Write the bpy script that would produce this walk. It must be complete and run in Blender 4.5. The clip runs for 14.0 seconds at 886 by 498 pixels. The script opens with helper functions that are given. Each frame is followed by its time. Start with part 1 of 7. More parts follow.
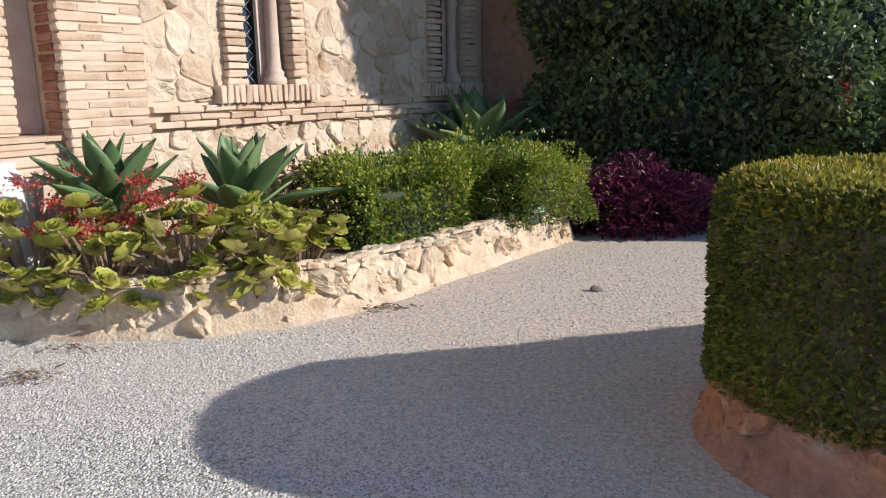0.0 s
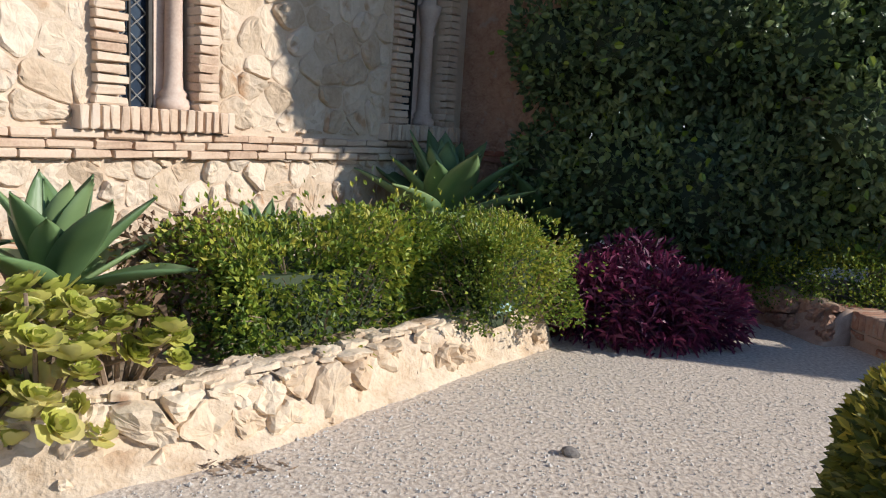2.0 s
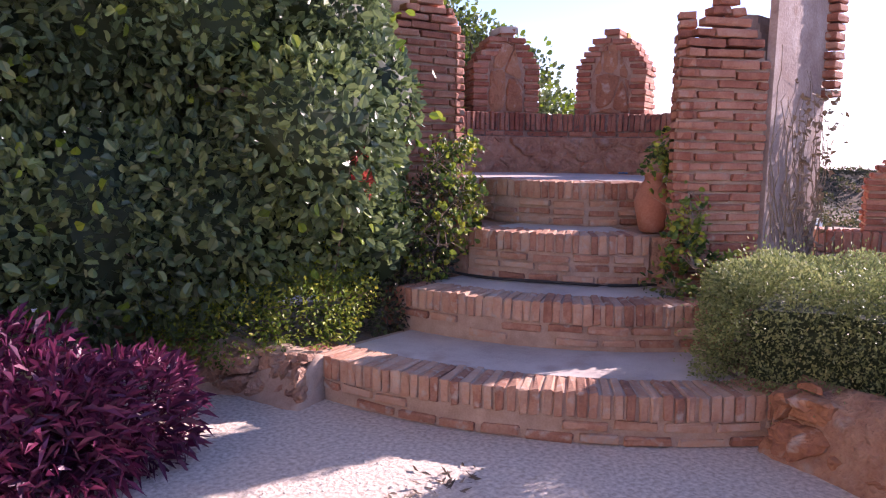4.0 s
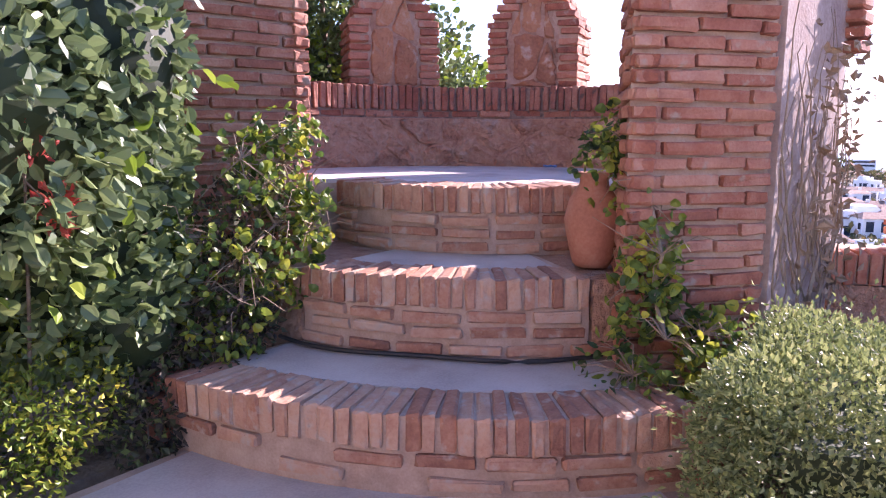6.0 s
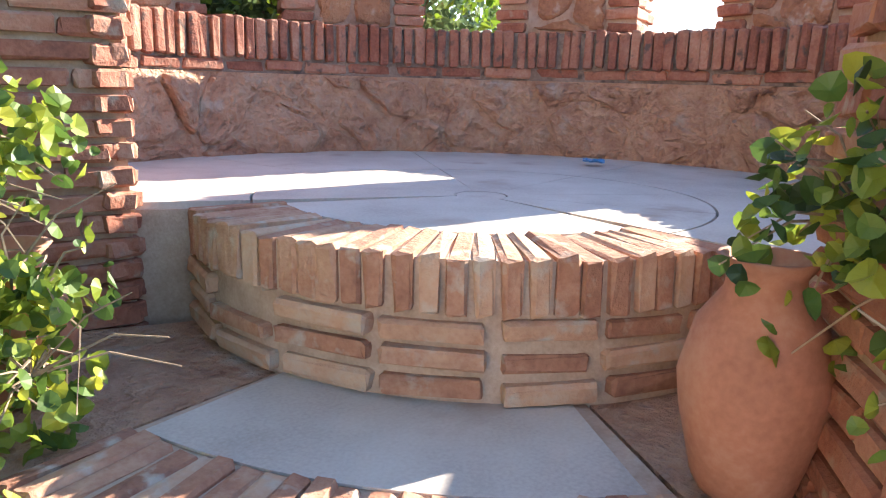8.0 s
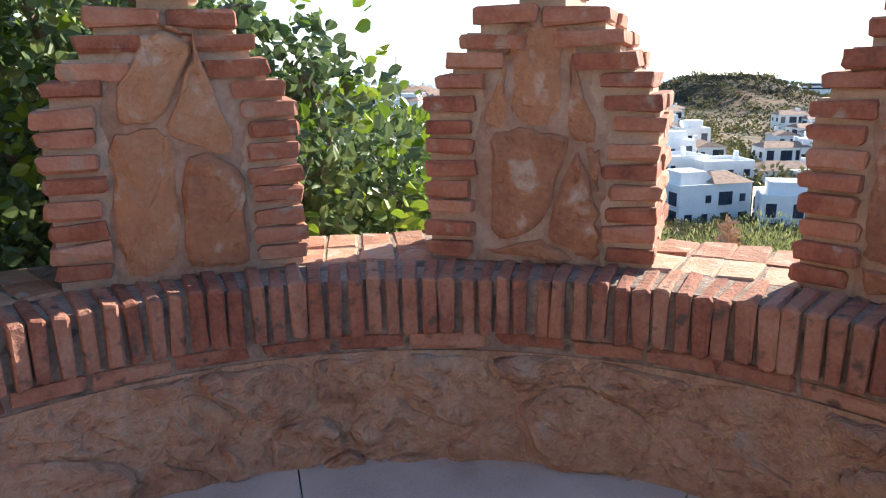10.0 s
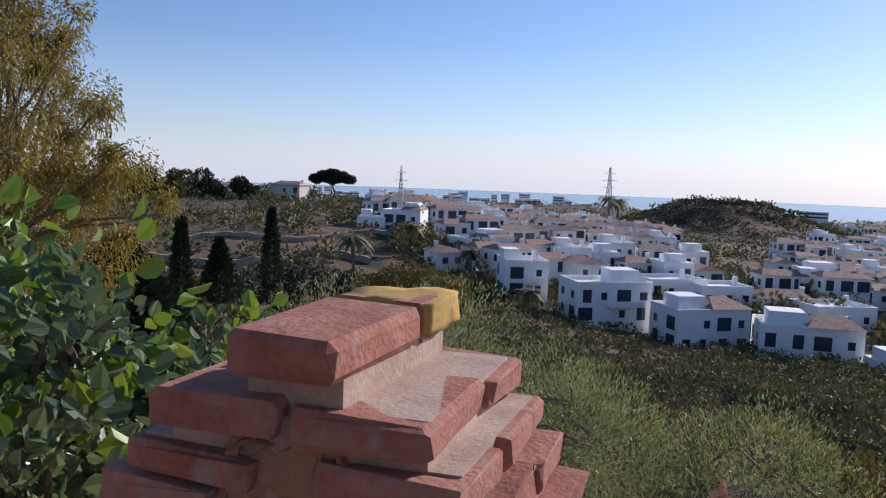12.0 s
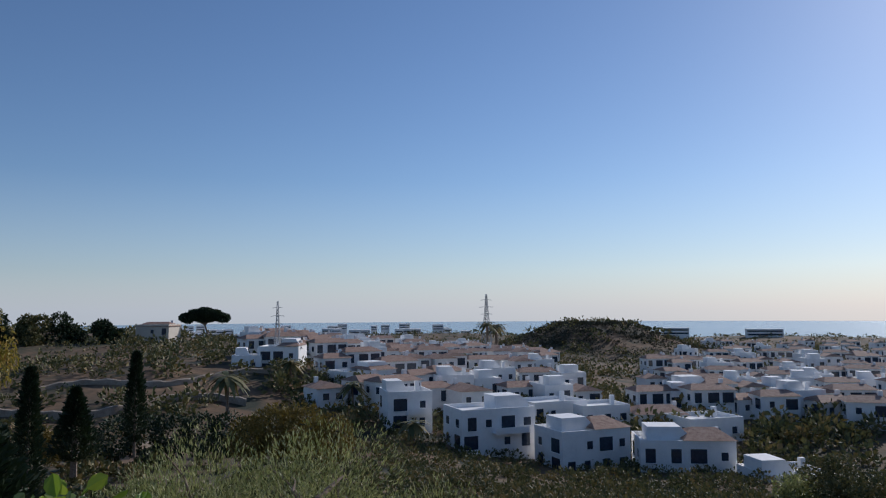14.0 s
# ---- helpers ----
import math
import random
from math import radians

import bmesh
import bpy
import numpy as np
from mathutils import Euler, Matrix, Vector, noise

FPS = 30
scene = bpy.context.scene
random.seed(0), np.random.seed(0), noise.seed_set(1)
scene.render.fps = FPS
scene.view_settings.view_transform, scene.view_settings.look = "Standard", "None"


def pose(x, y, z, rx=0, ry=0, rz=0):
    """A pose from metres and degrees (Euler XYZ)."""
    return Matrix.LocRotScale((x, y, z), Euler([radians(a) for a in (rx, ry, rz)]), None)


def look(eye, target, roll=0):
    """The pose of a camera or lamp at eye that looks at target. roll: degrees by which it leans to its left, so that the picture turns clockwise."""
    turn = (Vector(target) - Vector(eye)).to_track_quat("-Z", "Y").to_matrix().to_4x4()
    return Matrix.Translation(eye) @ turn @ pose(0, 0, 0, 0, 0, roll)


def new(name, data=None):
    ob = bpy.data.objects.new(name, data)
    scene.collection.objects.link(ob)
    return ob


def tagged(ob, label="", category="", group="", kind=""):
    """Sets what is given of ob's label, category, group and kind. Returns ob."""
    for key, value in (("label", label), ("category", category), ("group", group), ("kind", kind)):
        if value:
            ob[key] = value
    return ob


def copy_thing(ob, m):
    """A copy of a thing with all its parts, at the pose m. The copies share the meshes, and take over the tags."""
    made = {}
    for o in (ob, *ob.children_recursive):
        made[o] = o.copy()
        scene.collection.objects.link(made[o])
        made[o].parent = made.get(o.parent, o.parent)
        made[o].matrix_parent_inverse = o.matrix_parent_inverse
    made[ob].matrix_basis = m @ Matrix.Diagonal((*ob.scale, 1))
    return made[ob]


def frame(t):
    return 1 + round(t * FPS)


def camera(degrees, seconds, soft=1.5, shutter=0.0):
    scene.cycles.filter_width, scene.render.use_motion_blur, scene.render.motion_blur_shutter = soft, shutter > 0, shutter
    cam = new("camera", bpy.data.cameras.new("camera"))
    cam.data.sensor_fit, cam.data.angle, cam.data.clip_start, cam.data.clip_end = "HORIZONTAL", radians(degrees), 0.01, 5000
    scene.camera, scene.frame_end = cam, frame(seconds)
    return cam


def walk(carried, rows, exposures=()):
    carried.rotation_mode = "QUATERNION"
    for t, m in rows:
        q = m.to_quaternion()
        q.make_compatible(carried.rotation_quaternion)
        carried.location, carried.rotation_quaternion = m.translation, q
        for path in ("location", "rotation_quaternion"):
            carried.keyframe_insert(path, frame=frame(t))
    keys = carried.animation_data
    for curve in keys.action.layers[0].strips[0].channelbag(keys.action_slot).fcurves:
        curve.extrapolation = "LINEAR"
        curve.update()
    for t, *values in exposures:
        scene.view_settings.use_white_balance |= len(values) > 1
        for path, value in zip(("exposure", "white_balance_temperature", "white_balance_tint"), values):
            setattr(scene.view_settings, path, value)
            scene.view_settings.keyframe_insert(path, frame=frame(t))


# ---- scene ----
cam = camera(62.1, 14.0, 1.15)
PATH = [
    (0, (0.288, 1.007, 1.223), (0.236, 2.958, 0.789), -1.0),
    (0.5, (0.288, 1.345, 1.209), (-0.081, 3.27, 0.812), 0.8),
    (1, (0.32, 1.71, 1.221), (-0.098, 3.632, 0.858), 2.9),
    (1.5, (0.412, 2.126, 1.235), (0.279, 4.092, 0.893), 3.3),
    (2, (0.589, 2.519, 1.253), (0.548, 4.491, 0.926), 3.8),
    (2.2, (0.633, 2.709, 1.243), (0.646, 4.684, 0.924), 3.9),
    (2.5, (0.658, 2.988, 1.248), (0.871, 4.953, 0.947), 1.4),
    (2.7, (0.699, 3.166, 1.242), (1.095, 5.103, 0.942), 1.1),
    (3, (0.794, 3.41, 1.237), (1.322, 5.321, 0.973), 0.7),
    (3.5, (0.961, 3.688, 1.319), (1.961, 5.402, 1.07), -0.2),
    (3.8, (1.117, 3.963, 1.359), (2.364, 5.501, 1.072), 0.9),
    (4, (1.229, 4.077, 1.309), (2.526, 5.576, 1.044), 0.9),
    (4.2, (1.389, 4.184, 1.316), (2.691, 5.679, 1.05), 0.7),
    (6.3, (3.042, 5.285, 1.343), (4.468, 6.648, 1.015), 0.6),
    (6.5, (3.215, 5.381, 1.355), (4.629, 6.745, 0.98), 1.1),
    (7, (3.592, 5.679, 1.367), (4.989, 7.058, 0.98), 1.7),
    (7.2, (3.772, 5.804, 1.347), (5.161, 7.189, 0.955), 1.8),
    (9.3, (4.88, 7.13, 1.955), (6.30, 8.46, 1.43), -1.0),
    (9.5, (5.07, 7.20, 2.075), (6.49, 8.52, 1.59), -2.2),
    (10, (5.468, 7.381, 2.257), (6.925, 8.662, 1.772), -0.9),
    (10.2, (5.561, 7.41, 2.354), (7.016, 8.709, 1.914), -1.6),
    (10.5, (5.679, 7.428, 2.529), (7.15, 8.709, 2.087), -1.2),
    (11, (5.961, 7.646, 2.572), (7.456, 8.922, 2.201), -1.0),
    (11.5, (6.313, 7.788, 2.612), (7.809, 9.071, 2.27), -1.2),
    (12, (6.716, 7.861, 2.697), (8.21, 9.175, 2.498), 2.1),
    (12.2, (6.826, 7.927, 2.721), (8.341, 9.231, 2.656), 2.8),
    (12.5, (6.976, 8.033, 2.731), (8.463, 9.362, 2.878), 1.3),
    (13, (7.0, 8.035, 2.737), (8.478, 9.37, 2.918), -0.2),
    (13.5, (7.015, 8.03, 2.737), (8.491, 9.368, 2.916), -0.2),
    (14, (7.02, 8.01, 2.737), (8.708, 9.071, 2.897), -0.4),
]
EXPOSURES = [(0, 0.17, 6300, 13), (1.5, 0.12, 6250, 11), (2.5, 0.45, 6300, 15), (3, 0.92, 6450, 24), (3.5, 1.45, 6650, 38), (4.2, 1.4, 6400, 46), (6.3, 2.12, 6250, 42), (7.2, 2.64, 6300, 26),
             (9.3, 1.9, 7500, -3), (10, 1.6, 6800, 9), (10.5, 0.32, 6350, 16), (11, 0.22, 6150, 20), (12, 0.06, 6000, 22), (12.5, -0.33, 5950, 15), (14, -0.47, 5980, 15)]
walk(cam, [(t, look(eye, target, roll)) for t, eye, target, roll in PATH], EXPOSURES)

# ---- light ----
SUN_AZ, SUN_EL = -8.5, 25.5          # degrees from +x towards -y, and above the horizon
sun_way = Vector((math.cos(radians(SUN_EL)) * math.cos(radians(SUN_AZ)), math.cos(radians(SUN_EL)) * math.sin(radians(SUN_AZ)), math.sin(radians(SUN_EL))))
world = bpy.data.worlds.new("sky")
scene.world = world
world.use_nodes = True
wn = world.node_tree
sky = wn.nodes.new("ShaderNodeTexSky")
sky.sky_type, sky.sun_disc = "NISHITA", False
sky.sun_elevation, sky.sun_rotation = radians(SUN_EL), radians(90 - SUN_AZ)
sky.altitude, sky.air_density, sky.dust_density, sky.ozone_density = 100, 1.0, 0.25, 4.2
haze_at = wn.nodes.new("ShaderNodeTexCoord")
split = wn.nodes.new("ShaderNodeSeparateXYZ")
wn.links.new(haze_at.outputs["Generated"], split.inputs[0])
haze = wn.nodes.new("ShaderNodeValToRGB")         # pale sea haze that thins out upwards
for e, q, v in zip(haze.color_ramp.elements, (0.0, 0.17), (0.66, 0.0)):
    e.position, e.color = q, (v, v, v, 1)
haze.color_ramp.elements.new(0.05).color = (0.26, 0.26, 0.26, 1)
wn.links.new(split.outputs["Z"], haze.inputs[0])
veil = wn.nodes.new("ShaderNodeMix")
veil.data_type = "RGBA"
wn.links.new(haze.outputs[0], veil.inputs["Factor"])
wn.links.new(sky.outputs[0], veil.inputs[6])
veil.inputs[7].default_value = (5.9, 6.6, 7.4, 1)
wn.links.new(veil.outputs[2], wn.nodes["Background"].inputs[0])
wn.nodes["Background"].inputs[1].default_value = 0.112
sun = new("sun", bpy.data.lights.new("sun", "SUN"))
sun.data.energy, sun.data.angle, sun.data.color = 4.5, radians(0.53), (1.0, 0.93, 0.82)
sun.matrix_world = look(sun_way * 50, (0, 0, 0))


# ---- materials ----
def nodes_of(name):
    m = bpy.data.materials.new(name)
    m.use_nodes = True
    return m, m.node_tree, m.node_tree.nodes["Principled BSDF"]


def rgba(c):
    return (c[0], c[1], c[2], 1.0)


def surface(name, stops, scale=6.0, rough=0.85, fine=60.0, bump=0.3, dist=0.01, piece=0.0, spots=None, spot_scale=9.0, spot_amount=0.55, metal=0.0, per_island=False):
    """Two scales of noise between the given colours, a shade of its own for each piece, optional stains, and a bump."""
    m, t, b = nodes_of(name)
    N, L = t.nodes.new, t.links.new
    co = N("ShaderNodeTexCoord")
    geo = N("ShaderNodeNewGeometry")
    n1 = N("ShaderNodeTexNoise")
    n1.inputs["Scale"].default_value, n1.inputs["Detail"].default_value, n1.inputs["Roughness"].default_value = scale, 6, 0.6
    L(geo.outputs["Position"], n1.inputs["Vector"])
    n2 = N("ShaderNodeTexNoise")
    n2.inputs["Scale"].default_value, n2.inputs["Detail"].default_value = fine, 4
    L(geo.outputs["Position"], n2.inputs["Vector"])
    mix = N("ShaderNodeMath")
    mix.operation = "MULTIPLY_ADD"
    L(n2.outputs[0], mix.inputs[0])
    mix.inputs[1].default_value = 0.45
    L(n1.outputs[0], mix.inputs[2])
    off = N("ShaderNodeMath")
    off.operation = "MULTIPLY_ADD"
    if per_island:
        L(geo.outputs["Random Per Island"], off.inputs[0])
    else:
        info = N("ShaderNodeObjectInfo")
        L(info.outputs["Random"], off.inputs[0])
    off.inputs[1].default_value = piece
    L(mix.outputs[0], off.inputs[2])
    ramp = N("ShaderNodeValToRGB")
    lo, hi = 0.47 + 0.0 * piece, 0.98 + piece
    els = ramp.color_ramp.elements
    els[0].position, els[0].color = min(lo, 0.95) / 1.6, rgba(stops[0])
    els[1].position, els[1].color = min(hi / 1.6, 1.0), rgba(stops[-1])
    for i, c in enumerate(stops[1:-1], 1):
        e = els.new((lo + (hi - lo) * i / (len(stops) - 1)) / 1.6)
        e.color = rgba(c)
    sc = N("ShaderNodeMath")
    sc.operation = "DIVIDE"
    L(off.outputs[0], sc.inputs[0])
    sc.inputs[1].default_value = 1.6
    L(sc.outputs[0], ramp.inputs[0])
    col = ramp.outputs[0]
    if spots:
        n3 = N("ShaderNodeTexNoise")
        n3.inputs["Scale"].default_value, n3.inputs["Detail"].default_value = spot_scale, 8
        L(geo.outputs["Position"], n3.inputs["Vector"])
        r3 = N("ShaderNodeValToRGB")
        r3.color_ramp.elements[0].position, r3.color_ramp.elements[1].position = spot_amount, spot_amount + 0.12
        L(n3.outputs[0], r3.inputs[0])
        mx = N("ShaderNodeMix")
        mx.data_type = "RGBA"
        L(r3.outputs[0], mx.inputs["Factor"])
        L(col, mx.inputs[6])
        mx.inputs[7].default_value = rgba(spots)
        col = mx.outputs[2]
    L(col, b.inputs["Base Color"])
    b.inputs["Roughness"].default_value, b.inputs["Metallic"].default_value = rough, metal
    bp = N("ShaderNodeBump")
    bp.inputs["Strength"].default_value, bp.inputs["Distance"].default_value = bump, dist
    L(mix.outputs[0], bp.inputs["Height"])
    L(bp.outputs[0], b.inputs["Normal"])
    return m


def leaf_surface(name, stops, rough=0.5, through_light=0.3, hue_noise=1.5, per_island=True):
    """Leaves: a colour for each leaf, patches over the plant, and light let through the blade."""
    m, t, b = nodes_of(name)
    N, L = t.nodes.new, t.links.new
    geo = N("ShaderNodeNewGeometry")
    n1 = N("ShaderNodeTexNoise")
    n1.inputs["Scale"].default_value, n1.inputs["Detail"].default_value = hue_noise, 3
    L(geo.outputs["Position"], n1.inputs["Vector"])
    a = N("ShaderNodeMath")
    a.operation = "MULTIPLY_ADD"
    if per_island:
        L(geo.outputs["Random Per Island"], a.inputs[0])
    else:
        L(N("ShaderNodeObjectInfo").outputs["Random"], a.inputs[0])
    a.inputs[1].default_value = 0.55
    L(n1.outputs[0], a.inputs[2])
    s = N("ShaderNodeMath")
    s.operation = "SUBTRACT"
    L(a.outputs[0], s.inputs[0])
    s.inputs[1].default_value = 0.28
    ramp = N("ShaderNodeValToRGB")
    els = ramp.color_ramp.elements
    els[0].color, els[1].color = rgba(stops[0]), rgba(stops[-1])
    els[0].position, els[1].position = 0.1, 0.92
    for i, c in enumerate(stops[1:-1], 1):
        els.new(0.1 + 0.82 * i / (len(stops) - 1)).color = rgba(c)
    L(s.outputs[0], ramp.inputs[0])
    L(ramp.outputs[0], b.inputs["Base Color"])
    b.inputs["Roughness"].default_value = rough
    tr = N("ShaderNodeBsdfTranslucent")
    L(ramp.outputs[0], tr.inputs["Color"])
    mx = N("ShaderNodeMixShader")
    mx.inputs[0].default_value = through_light
    L(b.outputs[0], mx.inputs[1])
    L(tr.outputs[0], mx.inputs[2])
    L(mx.outputs[0], t.nodes["Material Output"].inputs["Surface"])
    return m


def gravel_surface():
    """Compacted pale gravel: small stones of many greys, sandy patches where feet have worn it."""
    m, t, b = nodes_of("gravel")
    N, L = t.nodes.new, t.links.new
    geo = N("ShaderNodeNewGeometry")
    vo = N("ShaderNodeTexVoronoi")
    vo.inputs["Scale"].default_value = 105
    L(geo.outputs["Position"], vo.inputs["Vector"])
    r1 = N("ShaderNodeValToRGB")
    for e, c, q in zip(r1.color_ramp.elements, ((0.30, 0.28, 0.26), (0.95, 0.92, 0.87)), (0.1, 0.9)):
        e.color, e.position = rgba(c), q
    e = r1.color_ramp.elements.new(0.5)
    e.color = rgba((0.78, 0.745, 0.69))
    L(vo.outputs["Color"], r1.inputs[0])
    big = N("ShaderNodeTexNoise")
    big.inputs["Scale"].default_value, big.inputs["Detail"].default_value = 0.7, 7
    L(geo.outputs["Position"], big.inputs["Vector"])
    r2 = N("ShaderNodeValToRGB")
    r2.color_ramp.elements[0].position, r2.color_ramp.elements[1].position = 0.42, 0.6
    L(big.outputs[0], r2.inputs[0])
    fine = N("ShaderNodeTexNoise")
    fine.inputs["Scale"].default_value, fine.inputs["Detail"].default_value = 45, 8
    L(geo.outputs["Position"], fine.inputs["Vector"])
    r3 = N("ShaderNodeValToRGB")
    for e, c, q in zip(r3.color_ramp.elements, ((0.46, 0.375, 0.295), (0.73, 0.635, 0.53)), (0.35, 0.65)):
        e.color, e.position = rgba(c), q
    L(fine.outputs[0], r3.inputs[0])
    at = N("ShaderNodeSeparateXYZ")
    L(geo.outputs["Position"], at.inputs[0])
    lay = N("ShaderNodeVectorMath")          # the trodden, sandy side of the path
    lay.operation = "DOT_PRODUCT"
    L(geo.outputs["Position"], lay.inputs[0])
    lay.inputs[1].default_value = (0.34, 0.30, 0)
    ad = N("ShaderNodeMath")
    ad.operation = "MULTIPLY_ADD"
    L(big.outputs[0], ad.inputs[0])
    ad.inputs[1].default_value = 1.1
    L(lay.outputs["Value"], ad.inputs[2])
    r4 = N("ShaderNodeValToRGB")
    r4.color_ramp.elements[0].position, r4.color_ramp.elements[1].position = 0.50, 0.82
    hf = N("ShaderNodeMath")
    hf.operation = "MULTIPLY"
    L(ad.outputs[0], hf.inputs[0])
    hf.inputs[1].default_value = 0.42
    L(hf.outputs[0], r4.inputs[0])
    sh = N("ShaderNodeMath")
    sh.operation = "MULTIPLY"
    L(r4.outputs[0], sh.inputs[0])
    sh.inputs[1].default_value = 0.93
    mx = N("ShaderNodeMix")
    mx.data_type = "RGBA"
    L(sh.outputs[0], mx.inputs["Factor"])
    L(r1.outputs[0], mx.inputs[6])
    L(r3.outputs[0], mx.inputs[7])
    L(mx.outputs[2], b.inputs["Base Color"])
    b.inputs["Roughness"].default_value = 0.95
    bp = N("ShaderNodeBump")
    bp.inputs["Distance"].default_value = 0.013
    worn = N("ShaderNodeMath")
    worn.operation = "MULTIPLY_ADD"
    L(sh.outputs[0], worn.inputs[0])
    worn.inputs[1].default_value, worn.inputs[2].default_value = -1.08, 1.0
    L(worn.outputs[0], bp.inputs["Strength"])
    bp.invert = True
    L(vo.outputs["Distance"], bp.inputs["Height"])
    bp2 = N("ShaderNodeBump")
    bp2.inputs["Strength"].default_value, bp2.inputs["Distance"].default_value = 0.5, 0.02
    L(fine.outputs[0], bp2.inputs["Height"])
    L(bp.outputs[0], bp2.inputs["Normal"])
    L(bp2.outputs[0], b.inputs["Normal"])
    return m


GRAVEL = gravel_surface()
PEBBLE = surface("pebble", [(0.35, 0.33, 0.30), (0.6, 0.58, 0.54), (0.78, 0.76, 0.72)], 9, 0.9, 90, 0.2, 0.004, piece=0.45, per_island=True)
BRICK = surface("red_brick", [(0.15, 0.05, 0.034), (0.32, 0.115, 0.07), (0.43, 0.20, 0.13), (0.51, 0.32, 0.23)], 12, 0.92, 90, 0.85, 0.008, piece=0.5, spots=(0.36, 0.26, 0.20), spot_scale=18, spot_amount=0.6)
STEP_BRICK = surface("worn_step_brick", [(0.20, 0.085, 0.055), (0.37, 0.175, 0.11), (0.49, 0.30, 0.20), (0.50, 0.38, 0.29)], 14, 0.92, 80, 0.9, 0.009, piece=0.65, spots=(0.45, 0.37, 0.30), spot_scale=16, spot_amount=0.57)
# Coping brick and mortar: lichen and wear, darkened further for the merlons' shade.
COPING_BRICK = surface("weathered_coping_brick", [(0.13, 0.045, 0.032), (0.27, 0.10, 0.065), (0.38, 0.18, 0.12), (0.46, 0.29, 0.21)], 12, 0.95, 90, 1.0, 0.010, piece=0.45, spots=(0.12, 0.078, 0.062), spot_scale=22, spot_amount=0.58)
DARK_MORTAR = surface("lichened_mortar", [(0.15, 0.105, 0.085), (0.25, 0.185, 0.15), (0.38, 0.30, 0.24)], 10, 0.95, 70, 1.0, 0.012, spots=(0.09, 0.07, 0.06), spot_scale=12, spot_amount=0.55)
PALE_BRICK = surface("pale_brick", [(0.40, 0.26, 0.18), (0.58, 0.42, 0.30), (0.68, 0.54, 0.41), (0.72, 0.60, 0.48)], 6, 0.9, 70, 0.4, 0.006, piece=0.4)
MORTAR = surface("mortar", [(0.33, 0.22, 0.16), (0.44, 0.315, 0.235), (0.53, 0.40, 0.31)], 9, 0.95, 120, 0.6, 0.006)
PALE_MORTAR = surface("pale_mortar", [(0.50, 0.38, 0.27), (0.60, 0.48, 0.36), (0.68, 0.57, 0.45)], 4, 0.95, 90, 0.7, 0.008)
PLANTER_MORTAR = surface("planter_mortar", [(0.46, 0.33, 0.21), (0.64, 0.51, 0.37), (0.74, 0.63, 0.49)], 6, 0.95, 50, 1.0, 0.02, spots=(0.42, 0.29, 0.18), spot_scale=4, spot_amount=0.58)
FACADE_STONE = surface("facade_stone", [(0.42, 0.30, 0.20), (0.58, 0.45, 0.32), (0.68, 0.56, 0.43), (0.72, 0.62, 0.50)], 5, 0.92, 45, 0.9, 0.014, piece=0.65, spots=(0.45, 0.28, 0.16), spot_scale=5, spot_amount=0.58)
RUBBLE = surface("planter_rubble", [(0.44, 0.31, 0.20), (0.66, 0.53, 0.38), (0.78, 0.67, 0.52)], 7, 0.95, 40, 0.8, 0.014, piece=0.35, spots=(0.36, 0.22, 0.13), spot_scale=6, spot_amount=0.63)
TOWER_STONE = surface("tower_stone", [(0.20, 0.095, 0.065), (0.38, 0.205, 0.135), (0.47, 0.285, 0.19), (0.50, 0.35, 0.26)], 11, 0.95, 40, 1.0, 0.05, piece=0.25, spots=(0.42, 0.33, 0.27), spot_scale=8, spot_amount=0.6)
MERLON_STONE = surface("merlon_stone", [(0.20, 0.085, 0.055), (0.34, 0.155, 0.09), (0.44, 0.22, 0.12), (0.48, 0.29, 0.19)], 10, 0.95, 55, 1.0, 0.022, piece=0.5, spots=(0.50, 0.40, 0.33), spot_scale=10, spot_amount=0.58)
PANEL_PLASTER = surface("panel_plaster", [(0.26, 0.15, 0.105), (0.37, 0.23, 0.165), (0.47, 0.33, 0.25)], 7, 0.95, 60, 0.9, 0.012, spots=(0.46, 0.36, 0.30), spot_scale=5, spot_amount=0.56)
PLASTER = surface("weathered_plaster", [(0.24, 0.16, 0.14), (0.36, 0.27, 0.23), (0.47, 0.39, 0.35)], 4, 0.95, 60, 0.7, 0.01, spots=(0.30, 0.20, 0.16), spot_scale=7, spot_amount=0.58)
CONCRETE = surface("worn_concrete", [(0.40, 0.34, 0.30), (0.52, 0.46, 0.41), (0.60, 0.55, 0.50)], 3, 0.85, 120, 0.25, 0.003, spots=(0.40, 0.31, 0.26), spot_scale=3.5, spot_amount=0.6)
COLUMN = surface("carved_stone", [(0.50, 0.36, 0.28), (0.62, 0.48, 0.39), (0.70, 0.58, 0.49)], 6, 0.9, 60, 0.5, 0.006)
SOIL = surface("dry_soil", [(0.14, 0.09, 0.06), (0.24, 0.17, 0.11), (0.34, 0.26, 0.18)], 6, 1.0, 50, 0.8, 0.02)
DARK_GLASS_FRAME = surface("dark_iron", [(0.03, 0.028, 0.026), (0.06, 0.055, 0.05)], 20, 0.6, 90, 0.2, 0.002, metal=0.6)
LEAD = surface("lead_came", [(0.30, 0.29, 0.28), (0.45, 0.44, 0.42)], 20, 0.6, 90, 0.2, 0.002, metal=0.5)
TERRACOTTA = surface("terracotta", [(0.30, 0.12, 0.075), (0.42, 0.18, 0.115), (0.48, 0.26, 0.18)], 6, 0.85, 70, 0.3, 0.004)
HOSE = surface("black_hose", [(0.012, 0.012, 0.012), (0.03, 0.03, 0.03)], 20, 0.5, 90, 0.1, 0.001)
